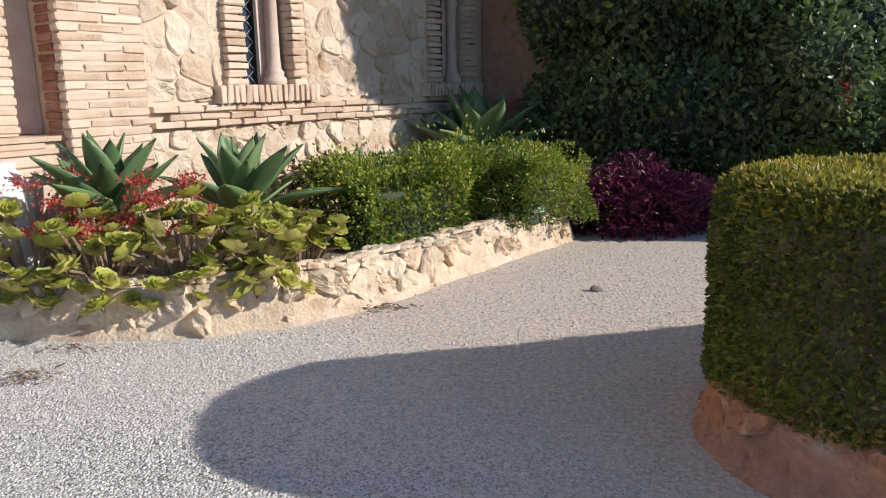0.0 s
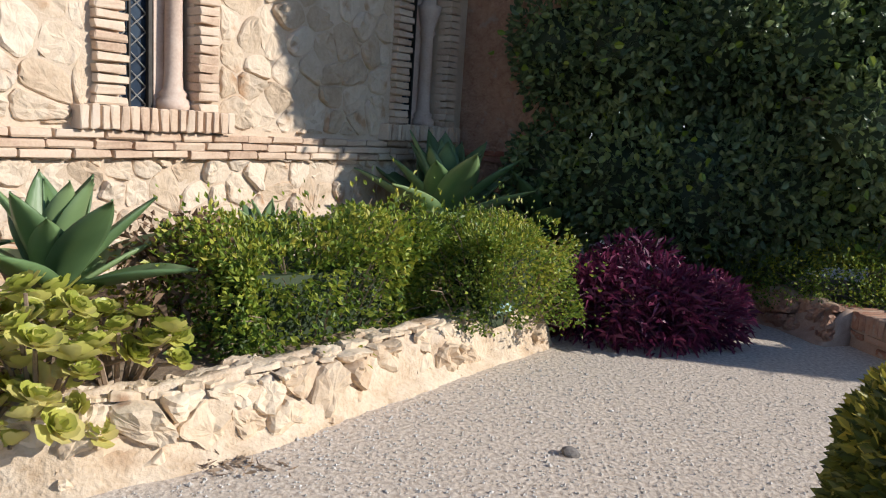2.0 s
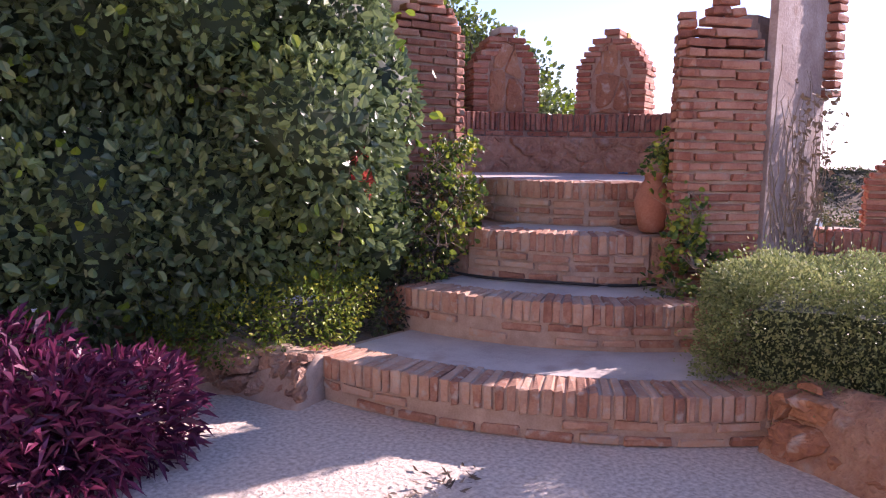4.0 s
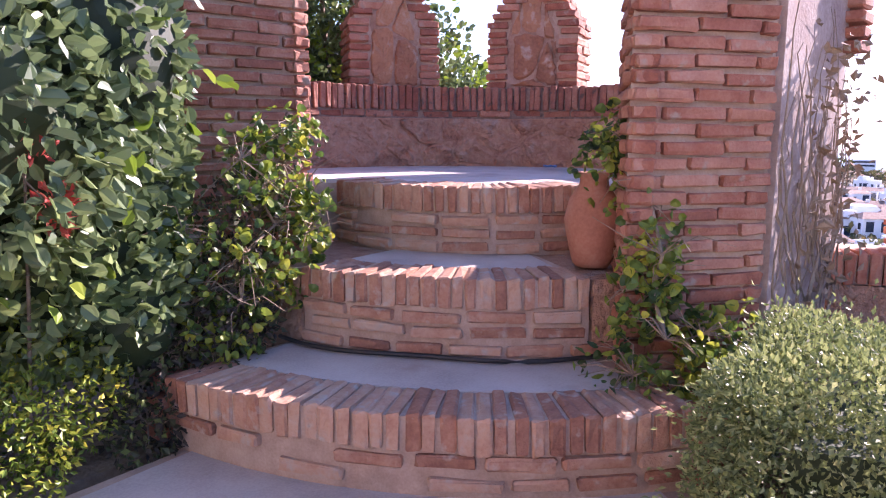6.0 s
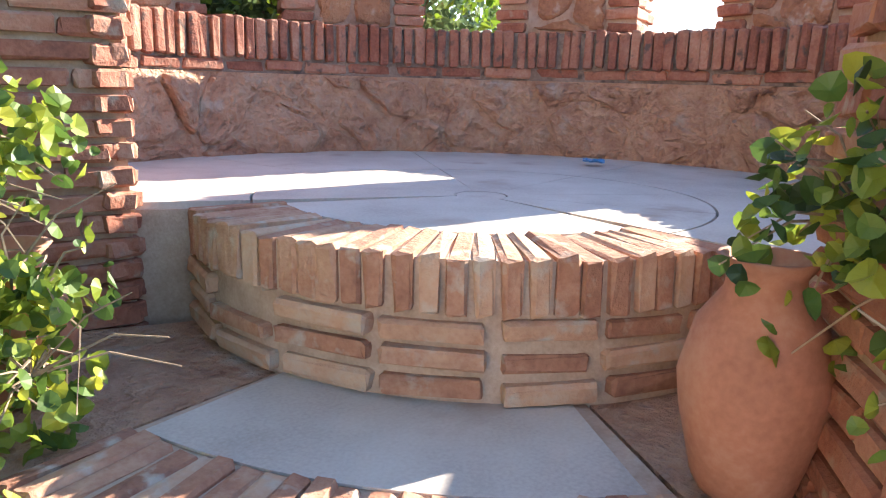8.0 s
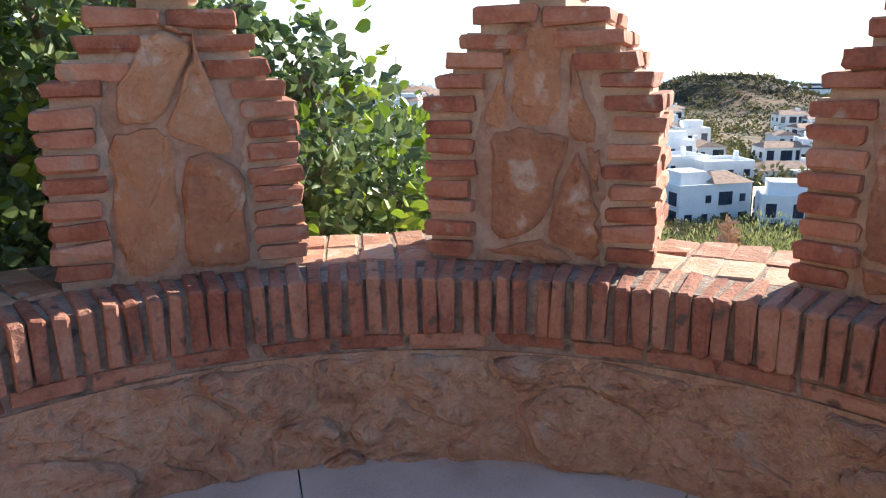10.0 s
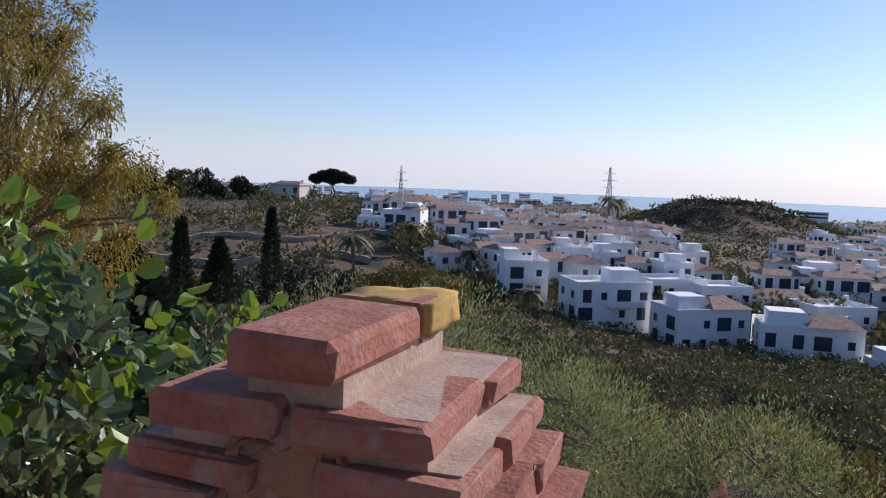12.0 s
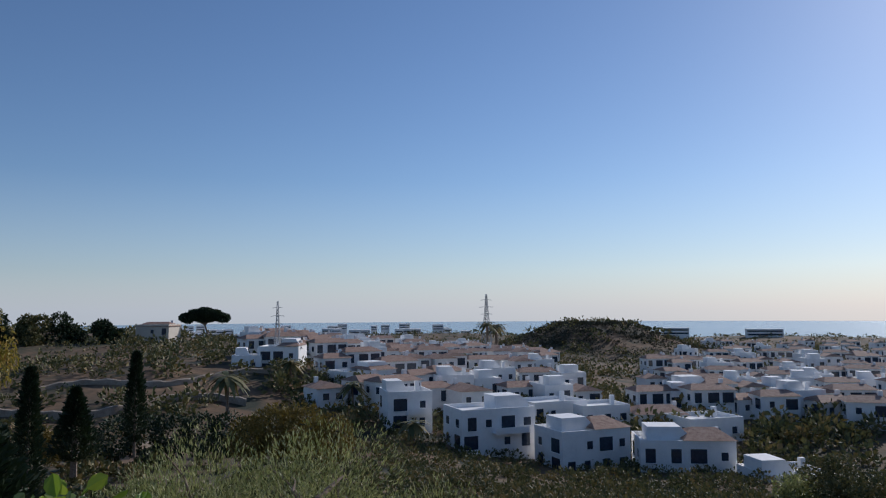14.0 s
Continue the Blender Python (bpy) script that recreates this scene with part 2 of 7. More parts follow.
BARK = surface("bark", [(0.10, 0.07, 0.05), (0.20, 0.15, 0.11), (0.30, 0.24, 0.18)], 9, 0.95, 60, 0.8, 0.01)
DRY_STALK = surface("dry_flower_stalk", [(0.36, 0.22, 0.14), (0.52, 0.35, 0.24), (0.62, 0.46, 0.33)], 12, 0.9, 80, 0.3, 0.003)
TWIG = surface("dry_twig", [(0.20, 0.14, 0.09), (0.36, 0.27, 0.19)], 12, 0.9, 80, 0.3, 0.003)
PAPER = surface("blue_wrapper", [(0.02, 0.12, 0.35), (0.05, 0.25, 0.55), (0.3, 0.3, 0.35)], 40, 0.4, 150, 0.2, 0.002)
PLATE = surface("green_label_plate", [(0.10, 0.28, 0.25), (0.16, 0.36, 0.32)], 20, 0.4, 100, 0.1, 0.001)
ROCK = surface("grey_rock", [(0.12, 0.11, 0.10), (0.25, 0.23, 0.21)], 20, 0.9, 80, 0.6, 0.006)
WHITEWASH = surface("whitewash", [(0.74, 0.74, 0.73), (0.84, 0.83, 0.81), (0.88, 0.87, 0.85)], 0.6, 0.8, 6, 0.1, 0.01)
CREAM_WALL = surface("cream_wall", [(0.52, 0.46, 0.38), (0.64, 0.58, 0.50)], 0.6, 0.85, 6, 0.1, 0.01)
ROOF_TILE = surface("roof_tile", [(0.18, 0.10, 0.07), (0.30, 0.19, 0.14), (0.38, 0.27, 0.21)], 1.2, 0.9, 9, 0.5, 0.05)
GLASS_DARK = surface("dark_window_glass", [(0.02, 0.03, 0.05), (0.04, 0.06, 0.09)], 2, 0.12, 20, 0.0, 0.001)
STEEL = surface("galvanised_steel", [(0.30, 0.31, 0.32), (0.42, 0.43, 0.44)], 3, 0.5, 30, 0.1, 0.002, metal=0.5)
SEA = surface("sea", [(0.16, 0.24, 0.30), (0.22, 0.30, 0.36), (0.30, 0.37, 0.42)], 0.004, 0.22, 0.05, 0.1, 0.5)
LAND = surface("dry_hillside", [(0.030, 0.034, 0.014), (0.075, 0.058, 0.028), (0.15, 0.088, 0.045), (0.24, 0.15, 0.08)], 0.03, 1.0, 0.4, 0.8, 0.5, spots=(0.018, 0.026, 0.012), spot_scale=0.09, spot_amount=0.52)
TERRACE = surface("terrace_stone", [(0.20, 0.15, 0.11), (0.32, 0.26, 0.20), (0.42, 0.36, 0.29)], 0.4, 0.95, 4, 0.6, 0.05)
LICHEN = surface("yellow_lichen", [(0.30, 0.17, 0.06), (0.46, 0.29, 0.06), (0.42, 0.27, 0.15)], 20, 0.95, 90, 0.6, 0.004)
CAROB_LEAF = leaf_surface("carob_leaf", [(0.055, 0.090, 0.045), (0.12, 0.175, 0.078), (0.185, 0.25, 0.10), (0.27, 0.34, 0.10)], 0.33, 0.3)
CAROB_YOUNG = leaf_surface("young_carob_leaf", [(0.10, 0.18, 0.02), (0.20, 0.30, 0.03), (0.30, 0.36, 0.05)], 0.4, 0.35)
BOX_LEAF = leaf_surface("box_leaf", [(0.035, 0.07, 0.012), (0.14, 0.23, 0.026), (0.33, 0.38, 0.045), (0.55, 0.47, 0.07)], 0.5, 0.3)
MYRTLE_LEAF = leaf_surface("myrtle_leaf", [(0.07, 0.10, 0.035), (0.17, 0.215, 0.075), (0.31, 0.36, 0.14), (0.42, 0.43, 0.2)], 0.5, 0.3)
CLIPPED_LEAF = leaf_surface("clipped_leaf", [(0.05, 0.07, 0.012), (0.13, 0.15, 0.022), (0.26, 0.25, 0.04), (0.38, 0.31, 0.05)], 0.55, 0.3)
AGAVE_LEAF = leaf_surface("agave_leaf", [(0.075, 0.135, 0.055), (0.15, 0.245, 0.10), (0.26, 0.36, 0.16)], 0.42, 0.12, 3.0, False)
AEONIUM_LEAF = leaf_surface("aeonium_leaf", [(0.18, 0.22, 0.035), (0.38, 0.42, 0.07), (0.58, 0.57, 0.14), (0.66, 0.57, 0.24)], 0.4, 0.28)
FLOWER = leaf_surface("red_flower", [(0.42, 0.04, 0.035), (0.62, 0.12, 0.085), (0.70, 0.26, 0.19)], 0.6, 0.3)
PURPLE_LEAF = leaf_surface("purple_leaf", [(0.05, 0.010, 0.035), (0.11, 0.018, 0.06), (0.20, 0.03, 0.085), (0.28, 0.07, 0.14)], 0.45, 0.28, 3.0)
GERANIUM_LEAF = leaf_surface("geranium_leaf", [(0.03, 0.055, 0.02), (0.085, 0.155, 0.03), (0.27, 0.33, 0.04), (0.55, 0.50, 0.06)], 0.5, 0.35, 4.0)
WITHERED = leaf_surface("brown_curled_leaf", [(0.12, 0.07, 0.045), (0.24, 0.15, 0.09), (0.36, 0.25, 0.15)], 0.8, 0.2, 3.0)
DEAD_LEAF = leaf_surface("withered_leaf", [(0.035, 0.028, 0.022), (0.075, 0.055, 0.04), (0.08, 0.10, 0.035), (0.20, 0.24, 0.05)], 0.7, 0.2, 3.0)
SUNLIT_YELLOW_TIP = leaf_surface("yellow_shoot", [(0.22, 0.21, 0.03), (0.42, 0.37, 0.05), (0.60, 0.48, 0.08)], 0.5, 0.35, 3.0)
HILL_LEAF = leaf_surface("hill_scrub_leaf", [(0.030, 0.035, 0.020), (0.060, 0.058, 0.034), (0.10, 0.082, 0.05)], 0.8, 0.1, 0.03)
OLIVE_LEAF = leaf_surface("olive_leaf", [(0.08, 0.105, 0.035), (0.22, 0.25, 0.08), (0.36, 0.37, 0.14), (0.52, 0.50, 0.24)], 0.5, 0.3)
PEPPER_LEAF = leaf_surface("pepper_tree_leaf", [(0.12, 0.12, 0.02), (0.28, 0.24, 0.04), (0.44, 0.33, 0.06), (0.40, 0.22, 0.08)], 0.6, 0.3)
# Also colours the bush and hedge cores that stand in for inner shade.
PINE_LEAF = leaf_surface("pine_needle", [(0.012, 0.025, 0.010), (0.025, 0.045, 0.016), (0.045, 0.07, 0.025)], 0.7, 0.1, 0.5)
SCRUB_LEAF = leaf_surface("scrub_leaf", [(0.035, 0.05, 0.018), (0.09, 0.10, 0.035), (0.18, 0.16, 0.055), (0.32, 0.21, 0.085)], 0.7, 0.15, 0.15)
OCHRE_LEAF = leaf_surface("ochre_leaf", [(0.10, 0.08, 0.02), (0.20, 0.15, 0.03), (0.28, 0.19, 0.04)], 0.7, 0.2, 0.5)


# ---- builders ----
def from_bm(name, bm, mat, parent=None, smooth=False):
    me = bpy.data.meshes.new(name)
    bm.to_mesh(me)
    bm.free()
    me.materials.append(mat)
    if smooth:
        me.polygons.foreach_set("use_smooth", [True] * len(me.polygons))
    ob = new(name, me)
    if parent:
        ob.parent = parent
    return ob


def part(name, bm, mat, parent, label="", smooth=False):
    ob = from_bm(name, bm, mat, parent, smooth)
    if label:
        ob["label"] = label
    return ob


def thing(name, label, category, group="", kind="", at=(0, 0, 0)):
    ob = new(name)
    ob.location = at
    ob.empty_display_size = 0.1
    return tagged(ob, label, category, group, kind)


def data_mesh(name, verts, faces, mat, smooth=False):
    me = bpy.data.meshes.new(name)
    me.from_pydata([tuple(v) for v in verts], [], [tuple(f) for f in faces])
    me.materials.append(mat)
    if smooth:
        me.polygons.foreach_set("use_smooth", [True] * len(me.polygons))
    return me


def add_box(bm, lo, hi, m=None):
    xs, ys, zs = zip(lo, hi)
    v = [bm.verts.new((m @ Vector((x, y, z))) if m else (x, y, z)) for x in xs for y in ys for z in zs]
    for f in ((0, 1, 3, 2), (4, 6, 7, 5), (0, 4, 5, 1), (2, 3, 7, 6), (0, 2, 6, 4), (1, 5, 7, 3)):
        bm.faces.new([v[i] for i in f])


def prism(bm, outline, z0, z1):
    """A plan outline, counter-clockwise, raised from z0 to z1."""
    a = [bm.verts.new((x, y, z0)) for x, y in outline]
    b = [bm.verts.new((x, y, z1)) for x, y in outline]
    n = len(a)
    bm.faces.new(list(reversed(a)))
    bm.faces.new(b)
    for i in range(n):
        bm.faces.new((a[i], a[(i + 1) % n], b[(i + 1) % n], b[i]))


def sector(bm, c, r0, r1, a0, a1, z0, z1, n=24):
    """A piece of a ring: radii r0 to r1, degrees a0 to a1."""
    rows = []
    for i in range(n + 1):
        a = radians(a0 + (a1 - a0) * i / n)
        ca, sa = math.cos(a), math.sin(a)
        rows.append([bm.verts.new((c[0] + r * ca, c[1] + r * sa, z)) for r, z in ((r0, z0), (r1, z0), (r1, z1), (r0, z1))])
    for p, q in zip(rows, rows[1:]):
        for k in range(4):
            bm.faces.new((p[k], p[(k + 1) % 4], q[(k + 1) % 4], q[k]))
    bm.faces.new(list(reversed(rows[0])))
    bm.faces.new(rows[-1])


def tube(bm, pts, radii, sides=6):
    """A round bar through the points."""
    rings = []
    pts = [Vector(p) for p in pts]
    for i, p in enumerate(pts):
        way = (pts[min(i + 1, len(pts) - 1)] - pts[max(i - 1, 0)]).normalized()
        side = way.orthogonal().normalized()
        up = way.cross(side)
        r = radii[i] if isinstance(radii, (list, tuple)) else radii
        rings.append([bm.verts.new(p + (side * math.cos(k * 6.28319 / sides) + up * math.sin(k * 6.28319 / sides)) * r) for k in range(sides)])
    for a, b in zip(rings, rings[1:]):
        for k in range(sides):
            bm.faces.new((a[k], a[(k + 1) % sides], b[(k + 1) % sides], b[k]))
    bm.faces.new(list(reversed(rings[0])))
    bm.faces.new(rings[-1])


def lathe(bm, profile, sides=20, at=(0, 0)):
    """A turned shape from (radius, height) pairs."""
    rings = [[bm.verts.new((at[0] + r * math.cos(k * 6.28319 / sides), at[1] + r * math.sin(k * 6.28319 / sides), z)) for k in range(sides)] for r, z in profile]
    for a, b in zip(rings, rings[1:]):
        for k in range(sides):
            bm.faces.new((a[k], a[(k + 1) % sides], b[(k + 1) % sides], b[k]))
    bm.faces.new(list(reversed(rings[0])))
    bm.faces.new(rings[-1])


brick_store = {}


def brick_mesh(size, mat, variant):
    """A hand-made brick: chipped corners and slightly bowed faces. Alike bricks share a mesh."""
    key = (round(size[0] / 0.005), round(size[1] / 0.005), round(size[2] / 0.005), mat.name, variant)
    if key not in brick_store:
        rng = random.Random(hash(key[:3]) % 1000 + variant * 7)
        bm = bmesh.new()
        add_box(bm, [-s / 2 for s in size], [s / 2 for s in size])
        bmesh.ops.bevel(bm, geom=list(bm.edges), offset=min(size) * 0.15, segments=1, affect="EDGES")
        for v in bm.verts:
            v.co += Vector([rng.uniform(-1, 1) * min(0.0055, 0.11 * min(size)) for _ in range(3)])
        bm.normal_update()
        me = bpy.data.meshes.new("brick")
        bm.to_mesh(me)
        bm.free()
        me.materials.append(mat)
        brick_store[key] = me
    return brick_store[key]


brick_rng = random.Random(11)


def brick(parent, place, size, turn, mat, name="brick", wobble=1.0, drop=0.0):
    if drop and brick_rng.random() < drop:
        return None
    ob = new(name, brick_mesh(size, mat, brick_rng.randrange(5)))
    j = [brick_rng.uniform(-1, 1) * 0.004 * wobble for _ in range(3)]
    ob.matrix_basis = Matrix.Translation(Vector(place) + Vector(j)) @ Matrix.Rotation(turn + brick_rng.uniform(-0.02, 0.02) * wobble, 4, "Z") @ Matrix.Rotation(brick_rng.uniform(-0.012, 0.012) * wobble, 4, "X")
    ob.parent = parent
    return ob


def cells(width, height, pitch, rng, stretch=1.25, gaps=0.0):
    """An irregular paving of a rectangle: outlines of stones, with joints between them."""
    nx, ny = max(1, round(width / (pitch * stretch))), max(1, round(height / pitch))
    seeds = []
    for j in range(-1, ny + 1):
        for i in range(-1, nx + 1):
            seeds.append(((i + 0.5 + rng.uniform(-0.36, 0.36) + 0.5 * (j % 2)) * width / nx, (j + 0.5 + rng.uniform(-0.32, 0.32)) * height / ny))
    seeds = [q for q in seeds if rng.random() >= gaps]       # wider stones where a seed is left out
    out = []
    for sx, sy in seeds:
        poly = [(0, 0), (width, 0), (width, height), (0, height)]
        for tx, ty in seeds:
            if (tx, ty) == (sx, sy) or abs(tx - sx) > 3.5 * pitch or abs(ty - sy) > 3.5 * pitch:
                continue
            mx, my, dx, dy = (sx + tx) / 2, (sy + ty) / 2, tx - sx, ty - sy
            res = []
            for k in range(len(poly)):
                p, q = poly[k], poly[(k + 1) % len(poly)]
                a = (p[0] - mx) * dx + (p[1] - my) * dy
                b = (q[0] - mx) * dx + (q[1] - my) * dy
                if a <= 0:
                    res.append(p)
                if (a < 0 < b) or (b < 0 < a):
                    f = a / (a - b)
                    res.append((p[0] + (q[0] - p[0]) * f, p[1] + (q[1] - p[1]) * f))
            poly = res
            if len(poly) < 3:
                break
        if len(poly) >= 3:
            ax = sum(p[0] for p in poly) / len(poly)
            ay = sum(p[1] for p in poly) / len(poly)
            if max(math.dist(p, (ax, ay)) for p in poly) > pitch * 0.3:
                out.append(poly)
    return out


def stone(parent, poly, where, depth, joint, mat, rng, rough=0.35, name="stone", tilt=0.0, smooth=True, ragged=0.008):
    """One stone of a wall: its outline drawn in by the joint, worn round and ragged, and raised by depth. where(u, v, out) gives its place."""
    ax = sum(p[0] for p in poly) / len(poly)
    ay = sum(p[1] for p in poly) / len(poly)
    ring = []
    for k, p in enumerate(poly):
        q = poly[(k + 1) % len(poly)]
        parts = 4 if math.dist(p, q) > 0.05 else 2
        for i in range(parts):
            f = (i + 0.5) / parts
            u, v = p[0] + (q[0] - p[0]) * f, p[1] + (q[1] - p[1]) * f
            d = math.hypot(u - ax, v - ay) or 1e-6
            g = max(0.35, 1 - joint / d)
            ring.append((ax + (u - ax) * g, ay + (v - ay) * g))
    n = len(ring)
    ring = [((ring[i - 1][0] + 2 * ring[i][0] + ring[(i + 1) % n][0]) / 4, (ring[i - 1][1] + 2 * ring[i][1] + ring[(i + 1) % n][1]) / 4) for i in range(n)]
    ring = [(u + rng.uniform(-1, 1) * ragged * 0.6, v + rng.uniform(-1, 1) * ragged * 0.6) for u, v in ring]
    span = max(math.dist(r, (ax, ay)) for r in ring)
    tu, tv = rng.uniform(-tilt, tilt) / span, rng.uniform(-tilt, tilt) / span
    off = Vector((rng.uniform(0, 50), rng.uniform(0, 50), 0))
    lift = depth * (1 + rng.uniform(-rough, rough))
    verts, faces = [], []

    def face(u, v, o):
        bump = depth * rough * (0.9 * noise.noise(Vector((u * 16, v * 16, 0)) + off) + 0.5 * noise.noise(Vector((u * 45, v * 45, 7)) + off))
        return where(u, v, (o + bump) * (1 + tu * (u - ax) + tv * (v - ay)))

    for f, o in ((1.0, None), (0.975, lift * 0.45), (0.88, lift * 0.9), (0.66, lift), (0.34, lift)):
        for u, v in ring:
            p, q = ax + (u - ax) * f, ay + (v - ay) * f
            verts.append(where(p, q, -0.012) if o is None else face(p, q, o))
    verts.append(face(ax, ay, lift))
    for k in range(4):
        for i in range(n):
            faces.append((k * n + i, k * n + (i + 1) % n, (k + 1) * n + (i + 1) % n, (k + 1) * n + i))
    for i in range(n):
        faces.append((4 * n + i, 4 * n + (i + 1) % n, 5 * n))
    ob = new(name, data_mesh(name, verts, faces, mat, smooth))
    ob.parent = parent
    return ob


def leaf_mesh(name, at, way, size, mat, rng, aspect=0.5, fold=0.25, droop=0.0):
    """Many separate folded leaves at the points at (n, 3), each pointing along way (n, 3)."""
    n = len(at)
    at, way = np.asarray(at, float), np.asarray(way, float)
    way = way / (np.linalg.norm(way, axis=1, keepdims=True) + 1e-9)
    r = rng.normal(size=(n, 3))
    side = np.cross(way, r)
    side /= np.linalg.norm(side, axis=1, keepdims=True) + 1e-9
    up = np.cross(side, way)
    s = (size * rng.uniform(0.65, 1.25, n))[:, None]
    tip = at + way * s + np.array([0, 0, -1.0]) * s * droop
    mid = at + way * s * 0.5
    l = mid + side * s * aspect * 0.5 + up * s * fold * aspect
    rr = mid - side * s * aspect * 0.5 + up * s * fold * aspect
    if 0.7 < aspect < 0.8:                       # rounded leaflets with a blunt tip
        lo, hi, lift = at + way * s * 0.22, at + way * s * 0.78, up * s * fold * aspect * 0.8
        wide = side * s * aspect * 0.46
        tip = at + way * s * 0.98 + np.array([0, 0, -1.0]) * s * droop
        verts = np.stack([at, lo + wide * 0.75 + lift, mid + wide * 1.05 + lift, hi + wide * 0.8 + lift, tip, hi - wide * 0.8 + lift, mid - wide * 1.05 + lift, lo - wide * 0.75 + lift], 1).reshape(-1, 3)
        base = np.arange(n) * 8
        faces = np.concatenate([np.stack([base, base + 1, base + 2, base + 3, base + 4], 1), np.stack([base, base + 4, base + 5, base + 6, base + 7], 1)])
    else:
        verts = np.stack([at, l, tip, rr], 1).reshape(-1, 3)
        base = np.arange(n) * 4
        faces = np.concatenate([np.stack([base, base + 1, base + 2], 1), np.stack([base, base + 2, base + 3], 1)])
    me = bpy.data.meshes.new(name)
    me.from_pydata(verts.tolist(), [], faces.tolist())
    me.materials.append(mat)
    return me


def leaf_part(name, parent, at, way, size, mat, rng, aspect=0.5, fold=0.25, droop=0.0, label=""):
    ob = new(name, leaf_mesh(name, at, way, size, mat, rng, aspect, fold, droop))
    ob.parent = parent
    if label:
        ob["label"] = label
    return ob


def lumps(pts, rng, freq, amp):
    """Uneven growth: offsets that vary smoothly over the points."""
    ph = rng.uniform(0, 6.28, (6, 3))
    k = rng.normal(size=(6, 3)) * freq
    v = sum(np.sin(pts @ k[i] + ph[i, 0]) for i in range(6)) / 6
    return v * amp


def box_shell(rng, n, lo, hi, round_by=0.12, depth=0.12, lump=0.05, freq=5.0, faces="xXyYZ"):
    """Points near the surface of a rounded block, and their outward ways."""
    lo, hi = np.array(lo, float), np.array(hi, float)
    sz = hi - lo
    area = {"x": sz[1] * sz[2], "X": sz[1] * sz[2], "y": sz[0] * sz[2], "Y": sz[0] * sz[2], "Z": sz[0] * sz[1]}
    names = list(faces)
    pick = rng.choice(len(names), n, p=np.array([area[f] for f in names]) / sum(area[f] for f in names))
    u = rng.uniform(0, 1, (n, 3))
    p = lo + u * sz
    for i, f in enumerate(names):
        m = pick == i
        ax = "xyz".index(f.lower())
        p[m, ax] = lo[ax] if f.islower() else hi[ax]
    inner_lo, inner_hi = lo + round_by, hi - round_by
    inner_lo[2] = lo[2]
    c = np.clip(p, np.minimum(inner_lo, inner_hi), np.maximum(inner_lo, inner_hi))
    d = p - c
    L = np.linalg.norm(d, axis=1, keepdims=True) + 1e-9
    nrm = d / L
    p = c + nrm * np.minimum(L, round_by)
    p += nrm * (lumps(p, rng, freq, lump) - rng.uniform(0, 1, n) ** 1.6 * depth)[:, None]
    return p, nrm


def blob_shell(rng, n, centres, radii, depth=0.25, lump=0.15, freq=2.5, squash=1.0):
    """Points near the outer surface of overlapping clumps."""
    centres, radii = np.array(centres, float), np.array(radii, float)
    pick = rng.choice(len(centres), n * 2, p=radii ** 2 / (radii ** 2).sum())
    d = rng.normal(size=(n * 2, 3))
    d /= np.linalg.norm(d, axis=1, keepdims=True)
    r = radii[pick] * (1 - rng.uniform(0, 1, n * 2) ** 1.7 * depth)
    p = centres[pick] + d * r[:, None] * np.array([1, 1, squash])
    p += d * lumps(p, rng, freq, lump)[:, None]
    keep = np.ones(len(p), bool)
    for c, q in zip(centres, radii):
        keep &= np.linalg.norm((p - c) / np.array([1, 1, squash]), axis=1) > q * (1 - depth * 1.15)
    return p[keep][:n], d[keep][:n]


def branches(bm, root, ends, radius, rng, bend=0.25):
    for e in ends:
        a, b = Vector(root), Vector(e)
        mid = (a + b) / 2 + Vector([rng.uniform(-1, 1) * bend * (b - a).length * 0.4 for _ in range(3)])
        tube(bm, [a, a.lerp(mid, 0.6), mid, mid.lerp(b, 0.6), b], [radius, radius * 0.8, radius * 0.6, radius * 0.4, radius * 0.18], 5)


# ---- ground, hills and sea ----
def smooth_step(x, a, b):
    t = np.clip((x - a) / (b - a), 0, 1)
    return t * t * (3 - 2 * t)


def land(x, y):
    """Height of the ground: a level garden, a steep drop outside the tower, a valley, ridges and a round hill."""
    x, y = np.asarray(x, float), np.asarray(y, float)
    e = (x - 5.85) * 0.87 + (y - 7.82) * 0.5
    r = np.hypot(x - 7, y - 8)
    base = np.interp(r, [0, 3, 10, 25, 50, 100, 130, 300, 500, 700, 900, 1150, 1600, 4000], [-3, -3.2, -4.5, -8, -11, -18, -21.5, -22.5, -26, -31, -37, -48, -95, -130])
    base = base + 11 * np.exp(-((x - 160) ** 2 + (y - 222) ** 2) / 2 / 75 ** 2)
    base = base + 5 * np.exp(-((x - 140) ** 2 + (y - 145) ** 2) / 2 / 30 ** 2)
    base = base + 16 * np.exp(-((x - 150) ** 2 + (y - 420) ** 2) / 2 / 120 ** 2)
    hill = 1.25 * np.exp(-(((x - 428) / 34) ** 2 + ((y - 168) / 31) ** 2) / 2)
    base = base + 18 * np.minimum(hill, 1.0 - 0.15 * np.exp(-hill))
    base = base + 9 * np.exp(-(((x - 640) / 80) ** 2 + ((y - 420) / 120) ** 2) / 2) + 7 * np.exp(-(((x - 820) / 60) ** 2 + ((y - 80) / 160) ** 2) / 2)
    rough = np.sin(x * 0.11 + 1) * np.sin(y * 0.09) * 0.5 + np.sin(x * 0.031) * np.cos(y * 0.027 + 2) * 1.2
    base = base + rough * smooth_step(r, 20, 120)
    base = base - 3.2 * np.exp(-((r - 108) / 30) ** 2 / 2) * smooth_step(-np.degrees(np.arctan2(y - 8, x - 7)), -38, -24)
    return base * smooth_step(e, 1.3, 2.6)


